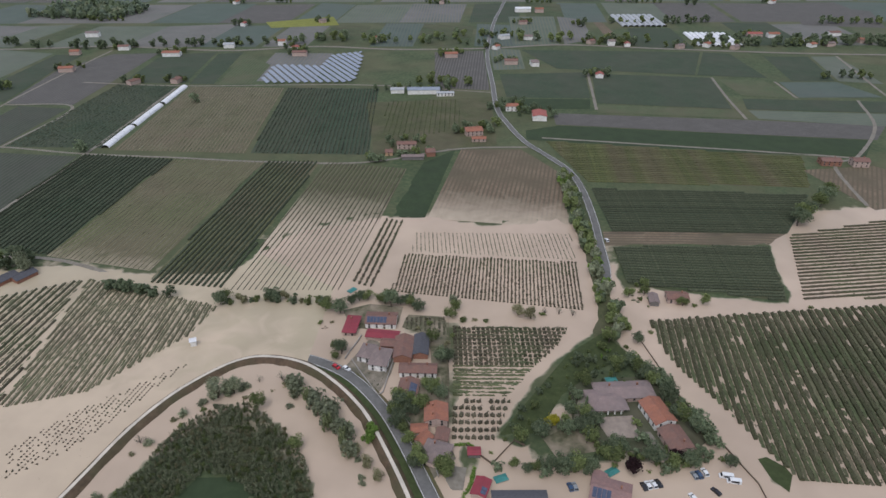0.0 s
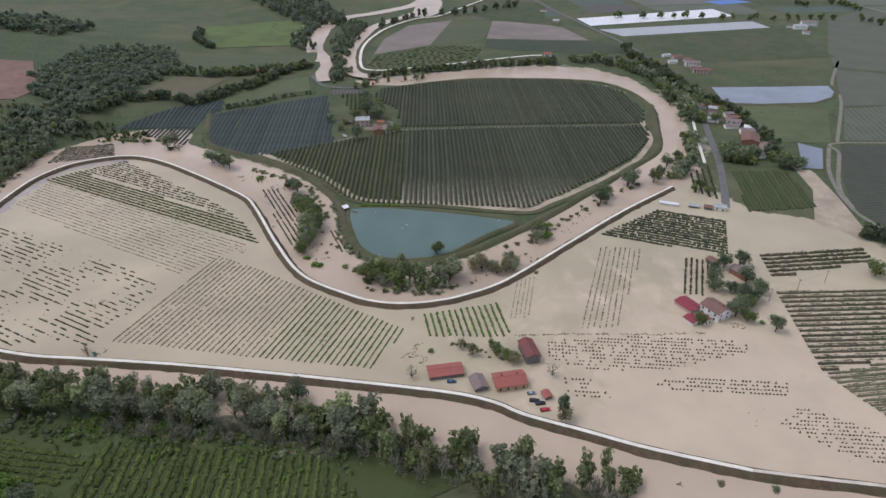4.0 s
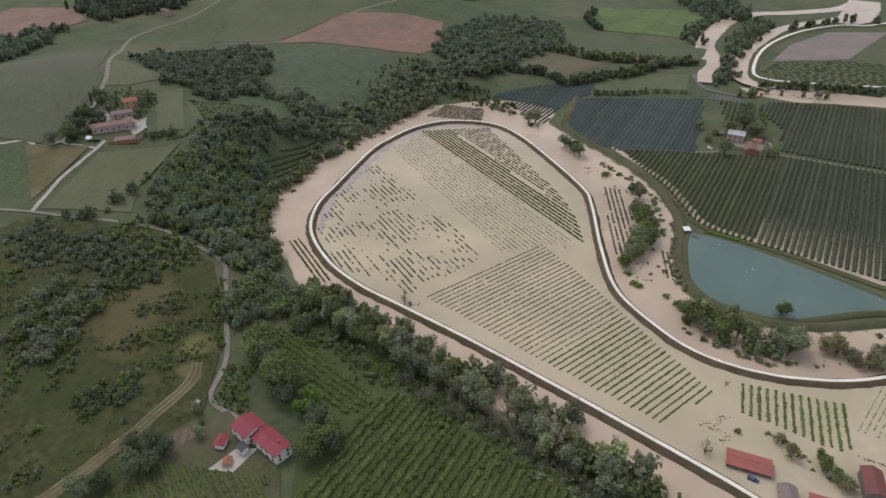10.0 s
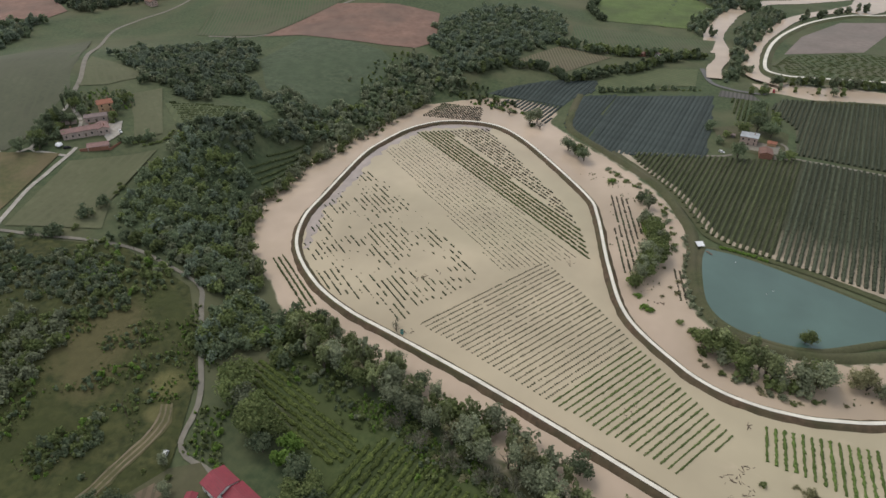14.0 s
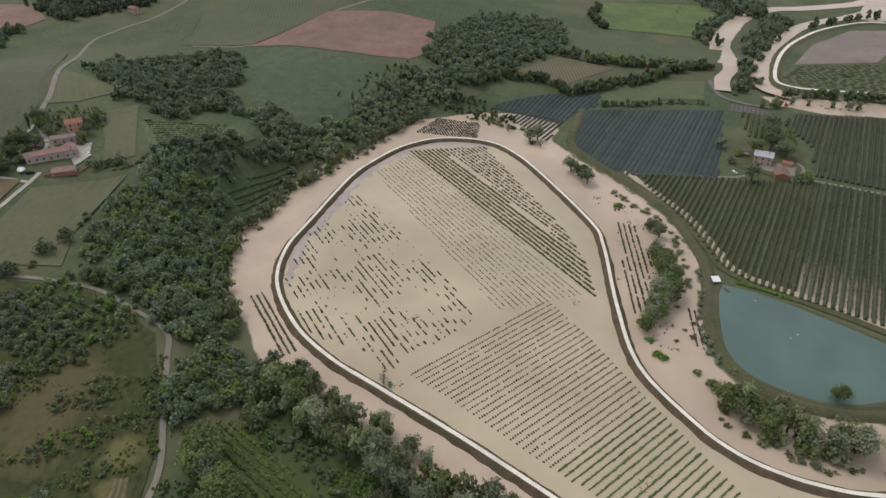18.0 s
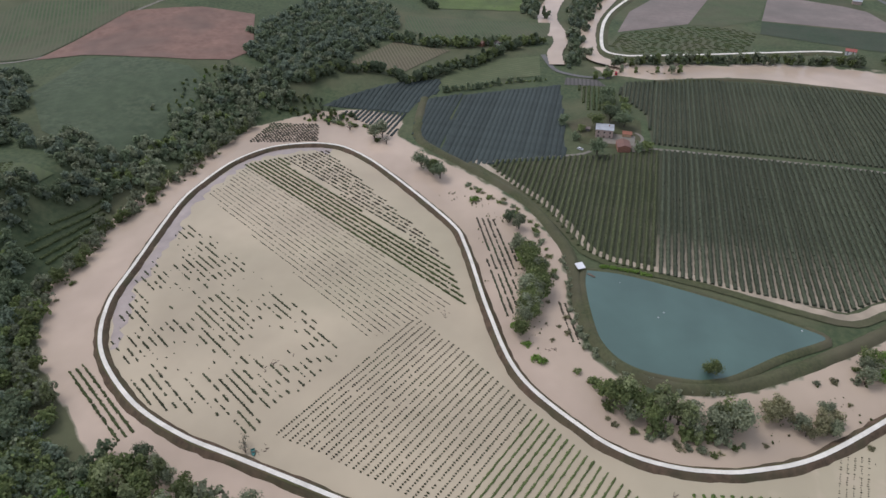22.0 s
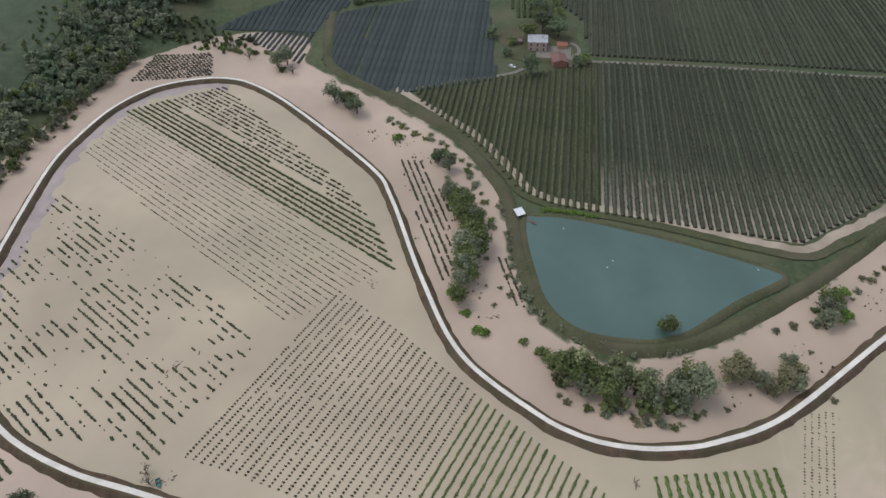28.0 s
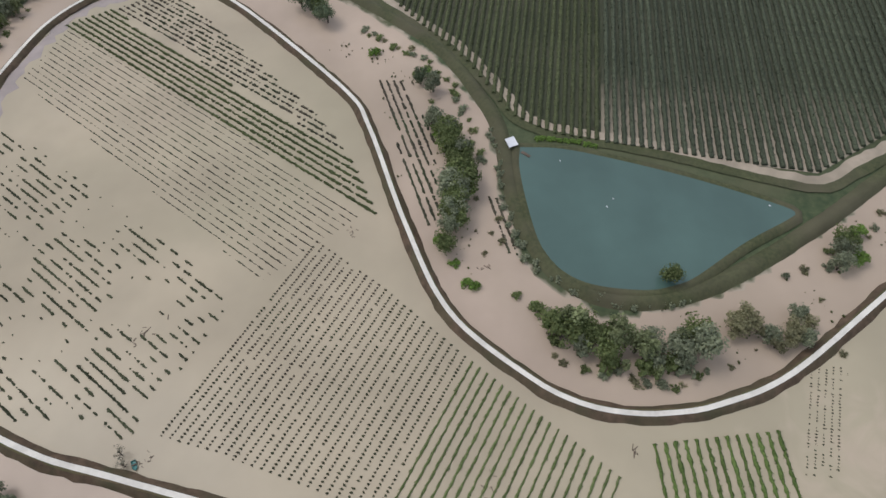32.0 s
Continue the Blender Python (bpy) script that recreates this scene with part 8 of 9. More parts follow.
house("long low garage row with a crimson sheet roof", -29.0, 254.8, 16.0, 6.0, -8, 2.6, 0.7, "roof_crimson", "wall_pink", "garage_row", 1, False, 0, category="garage")
house("house with a grey-brown hipped roof and white walls", -35.5, 240.5, 10.0, 6.5, 76, 3.7, 1.2, "roof_grey", "wall_white", "house", 2, hip=2.6)
house("taller house with a grey-brown roof and white gable", -28.5, 235.5, 12.5, 8.5, 78, 4.2, 1.7, "roof_grey", "wall_white", "house", 2, hip=3.0)
house("large barn with a weathered brown tiled roof", -18.0, 243.5, 16.0, 8.5, 88, 3.6, 1.7, "roof_brown", "wall_brick", "barn", 1, False, 0, category="barn")
house("large barn with a dark grey roof", -9.5, 245.5, 15.0, 7.0, 88, 3.4, 1.2, "roof_slate", "wall_brick", "barn", 1, False, 0, category="barn")
house("red-brown connecting barn behind the houses", -24.5, 247.5, 9.0, 5.5, -6, 3.0, 1.0, "roof_brown", "wall_brick", "barn", 1, False, 0, category="barn")
house("long white row house with an old brown tiled roof", -10.5, 228.0, 17.0, 6.5, -2, 3.5, 1.4, "roof_brown", "wall_white", "row_house", 2, True, 2)
house("white gabled house with solar panels on a brown roof", -14.5, 215.0, 10.5, 8.5, 82, 3.5, 1.6, "roof_brown", "wall_white", "house", 2, panels=0.7)
house("house with orange-red tiles and a white dormer", -2.0, 199.0, 10.0, 9.5, 90, 3.6, 1.6, "roof_orange", "wall_pink", "house", 2, True, 2)
house("low terrace wing with orange tiles", -9.0, 191.5, 6.5, 4.5, 4, 2.6, 0.7, "roof_orange", "wall_pink", "wing", 1, False, 0, category="annex")
house("house with a broad grey-brown hipped roof", -2.0, 178.0, 11.0, 10.5, 70, 3.3, 1.8, "roof_grey", "wall_pink", "house", 2, hip=3.5)
house("small annex with orange roof tiles", -7.0, 186.0, 6.0, 5.0, 50, 2.6, 1.0, "roof_orange", "wall_pink", "annex", 1, False, 0, category="annex")
house("small brown-roofed annex between houses", 0.5, 187.5, 6.5, 5.0, 80, 3.0, 1.0, "roof_brown", "wall_pink", "annex", 1, False, 0, category="annex")
house("small crimson-roofed garden shed", 13.2, 179.0, 4.6, 3.6, 0, 2.0, 0.6, "roof_crimson", "wall_grey", "shed", 1, False, 0, category="shed")
house("low crimson-roofed outbuilding with solar panels", 15.0, 161.5, 8.0, 5.5, 70, 2.8, 0.8, "roof_crimson", "wall_pink", "outbuilding", 1, False, 0, panels=0.4, category="outbuilding")
house("long low dark-roofed shed", 29.0, 157.5, 20.0, 4.6, 0, 2.4, 0.5, "roof_slate", "wall_grey", "shed", 1, False, 0, category="shed")
house("white house with a broad red roof and solar panels", 63.0, 158.5, 14.0, 11.0, -20, 3.5, 1.6, "roof_rose", "wall_white", "house", 2, panels=0.5)
house("low white wing with a red roof", 60.0, 164.5, 6.5, 5.0, 70, 2.8, 1.0, "roof_rose", "wall_white", "wing", 1, False, 0, category="annex")
house("long villa with a grey-pink hipped tile roof", 81.0, 212.0, 25.0, 9.5, 3, 3.1, 1.6, "roof_villa", "wall_pink", "villa", 1, True, 2, over=0.8, category="villa", hip=3.6)
wing = house("villa wing with a grey-pink roof and a pillared porch", 72.0, 206.2, 13.5, 10.0, 3, 3.0, 1.6, "roof_villa", "wall_pink", "villa_wing", 1, True, 0, over=1.7, category="villa", hip=4.4)
for k in range(4):
    px = -3.6 + 2.9 * k
    part("porch_pillar", mesh_of("porch_pillar", *boxes((px - 0.26, px + 0.26, -6.5, -5.98, -0.6, 2.2), (px - 0.36, px + 0.36, -6.6, -5.88, 2.2, 2.45)), M["wall_white"]), wing, "white porch pillar")
part("porch_beam", mesh_of("porch_beam", *boxes((-4.1, 5.6, -6.45, -6.03, 2.45, 2.7)), M["wall_white"]), wing)
house("barn with bright orange-red tiles and a white gable", 92.0, 198.5, 14.0, 9.5, -76, 3.5, 1.7, "roof_orange", "wall_white", "barn", 2, True, 0, category="barn")
house("house with a brown-red tiled roof in the garden", 95.5, 184.0, 12.5, 9.5, -78, 3.1, 1.5, "roof_brown", "wall_pink", "house", 1)
house("lone house with a brown-red roof in the flood", 129.0, 286.5, 11.0, 7.5, -4, 3.4, 1.4, "roof_brown", "wall_pink", "house", 2)
house("grey shed beside the lone house", 116.0, 285.0, 8.5, 4.6, 82, 2.8, 0.9, "roof_grey", "wall_grey", "shed", 1, False, 0, category="shed")
# farms on the plain
for args in (("farmhouse with orange tiles on the plain", 30.0, 545.0, 15.0, 12.0, 10, 4.6, 1.6, "roof_orange", "wall_pink"), ("low farm wing with orange tiles", 34.0, 527.0, 12.0, 6.0, 0, 3.0, 1.0, "roof_orange", "wall_pink"),
             ("large barn with a red sheet roof beside the road", 95.0, 588.0, 18.0, 13.0, 85, 4.6, 1.4, "roof_red", "wall_white"), ("red-tiled house beside the road", 71.0, 613.0, 12.0, 9.0, 0, 5.0, 1.5, "roof_orange", "wall_white"),
             ("red-roofed farmhouse among trees", -28.0, 511.0, 16.0, 7.0, 0, 4.6, 1.4, "roof_brown", "wall_pink"), ("brown brick barn beside a farm", -8.0, 497.0, 7.0, 11.0, 10, 3.6, 1.4, "roof_brown", "wall_brick"),
             ("small orange-walled shed beside a farm", -42.0, 497.0, 6.0, 7.0, 0, 3.0, 1.0, "roof_brown", "wall_ochre"), ("grey open barn beside the farmhouse", -22.0, 487.0, 18.0, 5.0, 2, 2.8, 0.8, "roof_grey", "wall_grey"),
             ("long white workshop with a solar roof", -17.0, 672.0, 34.0, 12.0, 2, 4.6, 1.2, "solar_pale", "wall_white"), ("white workshop hall in a yard", -45.0, 674.0, 14.0, 9.0, 2, 4.0, 1.0, "plastic_grey", "wall_white"),
             ("low pale shed in the yard", 6.0, 662.0, 18.0, 7.0, 2, 3.4, 0.9, "plastic_grey", "wall_white"), ("pink farmhouse with a red roof", 15.0, 828.0, 16.0, 9.0, 3, 5.0, 1.5, "roof_orange", "wall_pink"),
             ("red-roofed house at the crossroads", 88.0, 792.0, 16.0, 9.0, 0, 5.0, 1.5, "roof_brown", "wall_pink"), ("grey shed at the crossroads", 116.0, 786.0, 9.0, 14.0, 5, 5.0, 1.2, "roof_grey", "wall_white"),
             ("brown house at the track's end", 312.0, 474.0, 15.0, 9.0, -5, 4.0, 1.4, "roof_brown", "wall_brick"), ("pink house at the track's end", 334.0, 471.0, 12.0, 9.0, -5, 5.0, 1.4, "roof_brown", "wall_pink"),
             ("white hall far out on the plain", 143.0, 1147.0, 26.0, 14.0, 0, 6.0, 1.5, "plastic", "wall_white"), ("pink house far out on the plain", 170.0, 1140.0, 14.0, 10.0, 0, 6.0, 1.5, "roof_orange", "wall_pink"),
             ("white house by the far road", 92.0, 935.0, 14.0, 10.0, 20, 5.0, 1.5, "plastic_grey", "wall_white"), ("pale house by the far road", 124.0, 930.0, 16.0, 9.0, -10, 5.0, 1.5, "roof_grey", "wall_white"),
             ("white house on the plain by the road", 235.0, 893.0, 9.0, 8.0, 0, 6.0, 1.5, "roof_grey", "wall_white"), ("red-roofed farm by the far road", 453.0, 944.0, 20.0, 10.0, -5, 5.0, 1.6, "roof_red", "wall_pink"),
             ("pale farm by the far road", 478.0, 940.0, 16.0, 10.0, 0, 5.5, 1.6, "roof_orange", "wall_white"), ("red-roofed house beyond the road", 590.0, 905.0, 18.0, 10.0, 0, 5.0, 1.5, "roof_orange", "wall_pink"),
             ("white house beyond the far trees", 571.0, 950.0, 16.0, 10.0, 0, 5.0, 1.5, "roof_brown", "wall_white"), ("white house beside the flowering plot", -85.0, 920.0, 9.0, 9.0, 0, 6.0, 1.5, "roof_orange", "wall_white"),
             ("white house by the trees", -216.0, 900.0, 10.0, 10.0, 0, 6.0, 1.5, "roof_orange", "wall_white"), ("long pink farmhouse on the plain", -180.0, 838.0, 18.0, 9.0, 0, 5.0, 1.5, "roof_brown", "wall_pink"),
             ("white farmhouse with a red roof", -345.0, 838.0, 22.0, 10.0, 2, 5.0, 1.6, "roof_orange", "wall_white"), ("red-roofed house in a brown plot", -442.0, 762.0, 16.0, 9.0, 8, 5.0, 1.5, "roof_orange", "wall_pink"),
             ("pale house by the far road", -421.0, 873.0, 14.0, 8.0, 4, 5.0, 1.5, "roof_brown", "wall_white"), ("white house among far trees", -284.0, 884.0, 14.0, 8.0, 4, 5.0, 1.5, "plastic_grey", "wall_white"),
             ("pink house beside the far trees", -473.0, 846.0, 12.0, 9.0, 4, 5.0, 1.5, "roof_orange", "wall_pink"), ("white farmhouse far out on the plain", -501.0, 955.0, 18.0, 9.0, 4, 6.0, 1.5, "roof_grey", "wall_white"),
             ("white farm beyond the storage pond", -900.0, 690.0, 22.0, 10.0, 70, 6.0, 1.6, "roof_grey", "wall_white"), ("pale hall beyond the storage pond", -880.0, 662.0, 18.0, 10.0, 70, 5.0, 1.4, "plastic_grey", "wall_white"),
             ("white house beside the river road", -707.0, 405.0, 16.0, 9.0, 70, 5.0, 1.4, "roof_grey", "wall_white"), ("brown-roofed house beside the river road", -676.0, 400.0, 18.0, 9.0, 70, 4.6, 1.4, "roof_brown", "wall_pink"),
             ("small house with a red roof by the river", -778.0, 250.0, 9.0, 7.0, 70, 4.0, 1.4, "roof_red", "wall_white"), ("grey farmhouse between two woods", -748.0, -85.0, 15.0, 8.0, 70, 4.6, 1.4, "roof_grey", "wall_white"),
             ("red-roofed barn between two woods", -742.0, -100.0, 8.0, 6.0, 70, 3.6, 1.2, "roof_brown", "wall_brick"), ("farm on the far hill", -620.0, -640.0, 16.0, 8.0, 70, 5.0, 1.4, "roof_brown", "wall_pink"),
             ("house with an orange wall by the bridge road", -548.0, 352.0, 11.0, 9.0, 70, 3.8, 1.5, "roof_orange", "wall_ochre"), ("white two-storey house in the hamlet", -512.0, 345.0, 12.0, 8.0, 62, 3.7, 1.4, "roof_grey", "wall_white"),
             ("white low hall in the hamlet", -496.0, 352.0, 10.0, 8.0, 62, 2.7, 1.0, "plastic", "wall_white"), ("big brown-roofed barn in the hamlet", -470.0, 336.0, 22.0, 14.0, 150, 3.4, 1.8, "roof_brown", "wall_brick"),
             ("white house beside the dark trees of the hamlet", -440.0, 313.0, 10.0, 8.0, 62, 3.7, 1.4, "roof_grey", "wall_white"), ("green-roofed shed in the hamlet", -447.0, 325.0, 9.0, 6.0, 62, 2.2, 1.0, "roof_grey", "wall_white")):
    big = "hall" in args[0] or "barn" in args[0] or "workshop" in args[0]
    house(*args, name="barn" if "barn" in args[0] else ("workshop" if "workshop" in args[0] or "hall" in args[0] else ("shed" if "shed" in args[0] else "house")), openings=args[2] < 700 and not big, chimneys=0 if big else 1,
          category="barn" if "barn" in args[0] else "house")
for i, (x, y) in enumerate(((-534, 338), (-522, 331), (-521, 350), (-503, 338), (-533, 352), (-549, 346), (-562, 340), (-488, 344), (-452, 340), (-752, 394), (-728, 410), (-692, 402), (-680, 345), (-722, 388), (-740, 402), (-890, 655), (-848, 650), (-976, 322), (-1068, 330), (-436, 322))):
    house(["white hamlet house with a grey-brown roof by the road", "low hamlet shed with a pale roof", "brown-roofed hamlet house by the river road"][i % 3], x, y, 8.5 + i % 4, 6.5 + i % 3, 60 + 7 * (i % 5), 2.6 + 0.6 * (i % 3), 1.2,
          ["roof_grey", "plastic_grey", "roof_brown", "roof_grey"][i % 4], ["wall_white", "wall_white", "wall_pink"][i % 3], "house", 1, False, 1 if i % 3 != 1 else 0)
for i in range(26):
    x, y = g.uniform(-950, 850), g.choice([868, 890, 1042, 1238, 1505, 720]) + g.uniform(-14, 14)
    house("pale farmhouse with a red roof far out", x, y, g.uniform(9, 14), g.uniform(7, 9), g.uniform(0, 90), 4.4, 1.4, ["roof_orange", "roof_brown", "roof_red", "roof_grey"][i % 4], ["wall_white", "wall_pink"][i % 2], "house", 2, False, 1)
    belt(["dark", "mid"], [(x - 14, y + 5), (x + 2, y + 9), (x + 15, y + 4)], 6, 4, 0.6, 1.1, "", stuff="dark trees round a far farmhouse")
for x, y in ((30, 552), (95, 602), (68, 622), (-28, 520), (-345, 850), (-442, 772), (-180, 848), (15, 840), (88, 803), (453, 955), (92, 945), (-284, 893), (-421, 882), (235, 900), (590, 915), (-85, 930)):
    belt(["dark", "mid"], [(x - 16, y - 6), (x - 12, y + 5), (x + 2, y + 8), (x + 15, y + 2)], 6.5, 3.5, 0.5, 0.95, "", stuff="garden trees round a farm on the plain")
# the orchard farm on the isle
house("white flat-roofed farmhouse beside the orchard", -556.0, 12.0, 12.0, 10.5, 86, 6.2, 0.25, "plastic_grey", "wall_pink", "farmhouse", 2, True, 1, category="farmhouse")
house("brick barn with a red-brown roof beside the orchard", -535.0, 24.0, 11.0, 8.5, 4, 3.6, 1.5, "roof_brown", "wall_brick", "barn", 1, False, 0, category="barn")
house("small red-tiled shed in the orchard yard", -556.5, 28.0, 6.0, 5.0, 86, 2.6, 0.9, "roof_orange", "wall_ochre", "shed", 1, False, 0, category="shed")
house("small grey shed in the orchard yard", -562.0, 0.0, 4.0, 3.0, 86, 2.2, 0.5, "roof_grey", "wall_grey", "shed", 1, False, 0, category="shed")
# the red-roofed house on the hillside
house("white hillside farmhouse with a crimson sheet roof", -149.5, -131.0, 14.5, 7.5, 74, 4.6, 1.2, "roof_crimson", "wall_white", "farmhouse", 2, True, 1, category="farmhouse")
house("taller end of the hillside farmhouse with a crimson roof", -151.5, -143.5, 9.0, 9.0, 74, 5.0, 1.5, "roof_crimson", "wall_white", "farmhouse", 2, True, 0, category="farmhouse")
house("small lean-to with a crimson roof", -142.5, -149.5, 5.0, 3.5, 20, 2.4, 0.6, "roof_crimson", "wall_white", "lean_to", 1, False, 0, category="shed")
house("little white porch with a slate roof", -143.5, -140.0, 3.2, 2.8, 74, 3.0, 0.6, "roof_slate", "wall_white", "porch", 1, False, 0, category="porch")
house("little clay-tiled garden oven house", -136.5, -141.5, 3.2, 2.6, 30, 1.8, 0.6, "roof_orange", "wall_pink", "garden_oven", 1, False, 0, category="hut")
# the hill farm
house("tall ochre house with orange-red tiles on the hill", -339.5, -395.0, 9.5, 9.0, 144, 5.2, 1.5, "roof_orange", "wall_ochre", "house", 2, category="house", hip=2.4)
house("long stone barn with a pale roof on the hill", -325.0, -388.0, 13.5, 6.0, 138, 3.4, 1.1, "roof_villa", "wall_stone", "barn", 1, True, 0, category="barn")
house("long pinkish stone farmhouse with a brown roof on the hill", -307.0, -381.0, 22.0, 8.0, 144, 3.8, 1.4, "roof_rose", "wall_stone", "farmhouse", 1, True, 2, category="farmhouse")
house("stone wing with a brown roof on the hill", -317.5, -374.5, 11.0, 7.0, 54, 3.5, 1.3, "roof_rose", "wall_stone", "wing", 1, True, 1, category="annex")
house("low rose-roofed stable on the hill", -301.5, -361.5, 12.0, 7.0, 135, 2.2, 1.1, "roof_rose", "wall_stone", "stable", 1, False, 0, category="stable")
house("small ruined outhouse on the hill", -312.5, -398.0, 8.0, 4.0, 140, 2.4, 0.8, "roof_grey", "wall_stone", "outhouse", 1, False, 0, category="outhouse")
for x, y, l, w, tr in ((-289.5, -381, 6.5, 4.5, 60),):
    v = [(math.cos(a) * l / 2 * s, math.sin(a) * w / 2 * s, z) for s, z in ((1, 1.1), (0.86, 1.7), (0.45, 2.3)) for a in np.linspace(0, 6.283, 13)[:-1]]
    q = [(r * 12 + i, r * 12 + (i + 1) % 12, r * 12 + 12 + (i + 1) % 12, r * 12 + 12 + i) for r in range(2) for i in range(12)] + [tuple(range(24, 36))]
    t0 = root("marquee", x, y, level(x, y), tr, "white round garden tent on the hill farm", "tent")
    part("canopy", mesh_of("canopy", v, q, M["plastic"]), t0)
    for sx in (-1, 1):
        for sy in (-1, 1):
            part("pole", mesh_of("pole", *boxes((sx * l * 0.33 - 0.06, sx * l * 0.33 + 0.06, sy * w * 0.33 - 0.06, sy * w * 0.33 + 0.06, -0.2, 1.6)), M["concrete"]), t0)


# ---- shelters, tunnels, panels ----
sh = root("pond_shelter", -390.5, -6.5, level(-390.5, -6.5), 20, "white-roofed open shelter at the pond's corner", "shelter")
part("roof", mesh_of("roof", [(-2.6, -2.0, 2.5), (2.6, -2.0, 2.5), (2.6, 2.0, 2.9), (-2.6, 2.0, 2.9), (-2.6, -2.0, 2.65), (2.6, -2.0, 2.65), (2.6, 2.0, 3.05), (-2.6, 2.0, 3.05)], box(0, 1, 0, 1, 0, 1)[1], M["plastic"]), sh)
for px in (-2.3, 2.3):
    for py in (-1.7, 1.7):
        part("post", mesh_of("post", *boxes((px - 0.07, px + 0.07, py - 0.07, py + 0.07, -0.2, 2.6)), M["wood"]), sh)
jet = root("jetty", -386.0, -2.5, 1.8, 50, "short weathered wooden jetty on the pond", "jetty")
for i in range(8):
    part("plank", mesh_of("plank", *boxes((i * 0.55, i * 0.55 + 0.48, -0.7, 0.7, 0.1, 0.18)), M["wood"]), jet)
for px, py in ((0.2, -0.6), (0.2, 0.6), (4.0, -0.6), (4.0, 0.6)):
    part("post", mesh_of("post", *boxes((px - 0.07, px + 0.07, py - 0.07, py + 0.07, -1.2, 0.1)), M["wood"]), jet)
for x, y, tr in ((-357, 29, 20), (-361, 32, 50), (-381, 13, 10), (-358, 92, 30)):
    fl = root("pond_float", x, y, 1.76, tr, "small white float lying on the pond", "float")
    part("hull", mesh_of("hull", *boxes((-0.5, 0.5, -0.09, 0.09, 0, 0.12), (-0.09, 0.09, -0.26, 0.26, 0, 0.12)), M["plastic"]), fl)


def tunnel(x, y, l, r, turn, material, label, name="polytunnel", panes=6):
    ob = root(name, x, y, level(x, y), turn, label, "polytunnel")
    step = l / panes
    for k in range(panes):
        v = [(x0, math.cos(a) * r, math.sin(a) * r * 0.75) for x0 in (k * step + 0.03, (k + 1) * step - 0.03) for a in np.linspace(0, math.pi, 9)]
        part("cover", mesh_of("cover", v, [(i, i + 1, i + 10, i + 9) for i in range(8)], M[material], True), ob)
    for k in range(panes + 1):
        v, q = [], []
        for j, rr in enumerate((r + 0.04, r + 0.12)):
            v += [(k * step + dx, math.cos(a) * rr, math.sin(a) * rr * 0.75) for dx in (-0.06, 0.06) for a in np.linspace(0, math.pi, 9)]
        q = [(18 + i, 19 + i, 28 + i, 27 + i) for i in range(8)]
        part("hoop", mesh_of("hoop", v, q, M["concrete"]), ob)
    return ob


for y0, l in ((513, 52), (568, 62), (634, 62)):
    tunnel(-285.0 + (y0 - 513) * 0.03, y0, l, 3.6, 89, "plastic", "long white polytunnel beside the track")
for i in range(8):
    tunnel(356 + i * 7.6, 884 - i * 0.6, 84, 3.4, 86, "plastic", "white polytunnel in a block of eight", panes=5)
for i in range(8):
    tunnel(286 + i * 8.6, 1015, 92, 4.0, 89, "plastic_grey", "grey polytunnel in a far block", panes=4)
plant = root("solar_farm", -198, 712, level(-198, 712), 0, "slanting rows of pale solar panels on the plain", "solar panels")
SOLAR = [(-203, 724), (-202, 778), (-198, 788), (-144, 782), (-138, 838), (-103, 854), (-97, 819), (-96, 722), (-102, 710), (-194, 708)]
so, sq, sc, ss = turned(SOLAR, -62)
for v in np.arange(sq[:, 1].min() + 3, sq[:, 1].max(), 7.6):
    e = cuts(sq, -62, v)
    if not e:
        continue
    n = max(1, int((e[1] - e[0]) / 14))
    for i in range(n):
        u0, u1 = e[0] + (e[1] - e[0]) * i / n, e[0] + (e[1] - e[0]) * (i + 1) / n - 0.4
        pv = [(so[0] + u * sc - w * ss + 198, so[1] + u * ss + w * sc - 712, z) for u, w, z in ((u0, v - 2.1, 1.0), (u1, v - 2.1, 1.0), (u1, v + 2.1, 2.0), (u0, v + 2.1, 2.0))]
        pv = [(p[0], p[1], p[2] - 0.1) for p in pv] + pv
        part("panel_table", mesh_of("panel_table", pv, box(0, 1, 0, 1, 0, 1)[1], M["solar_pale"]), plant)


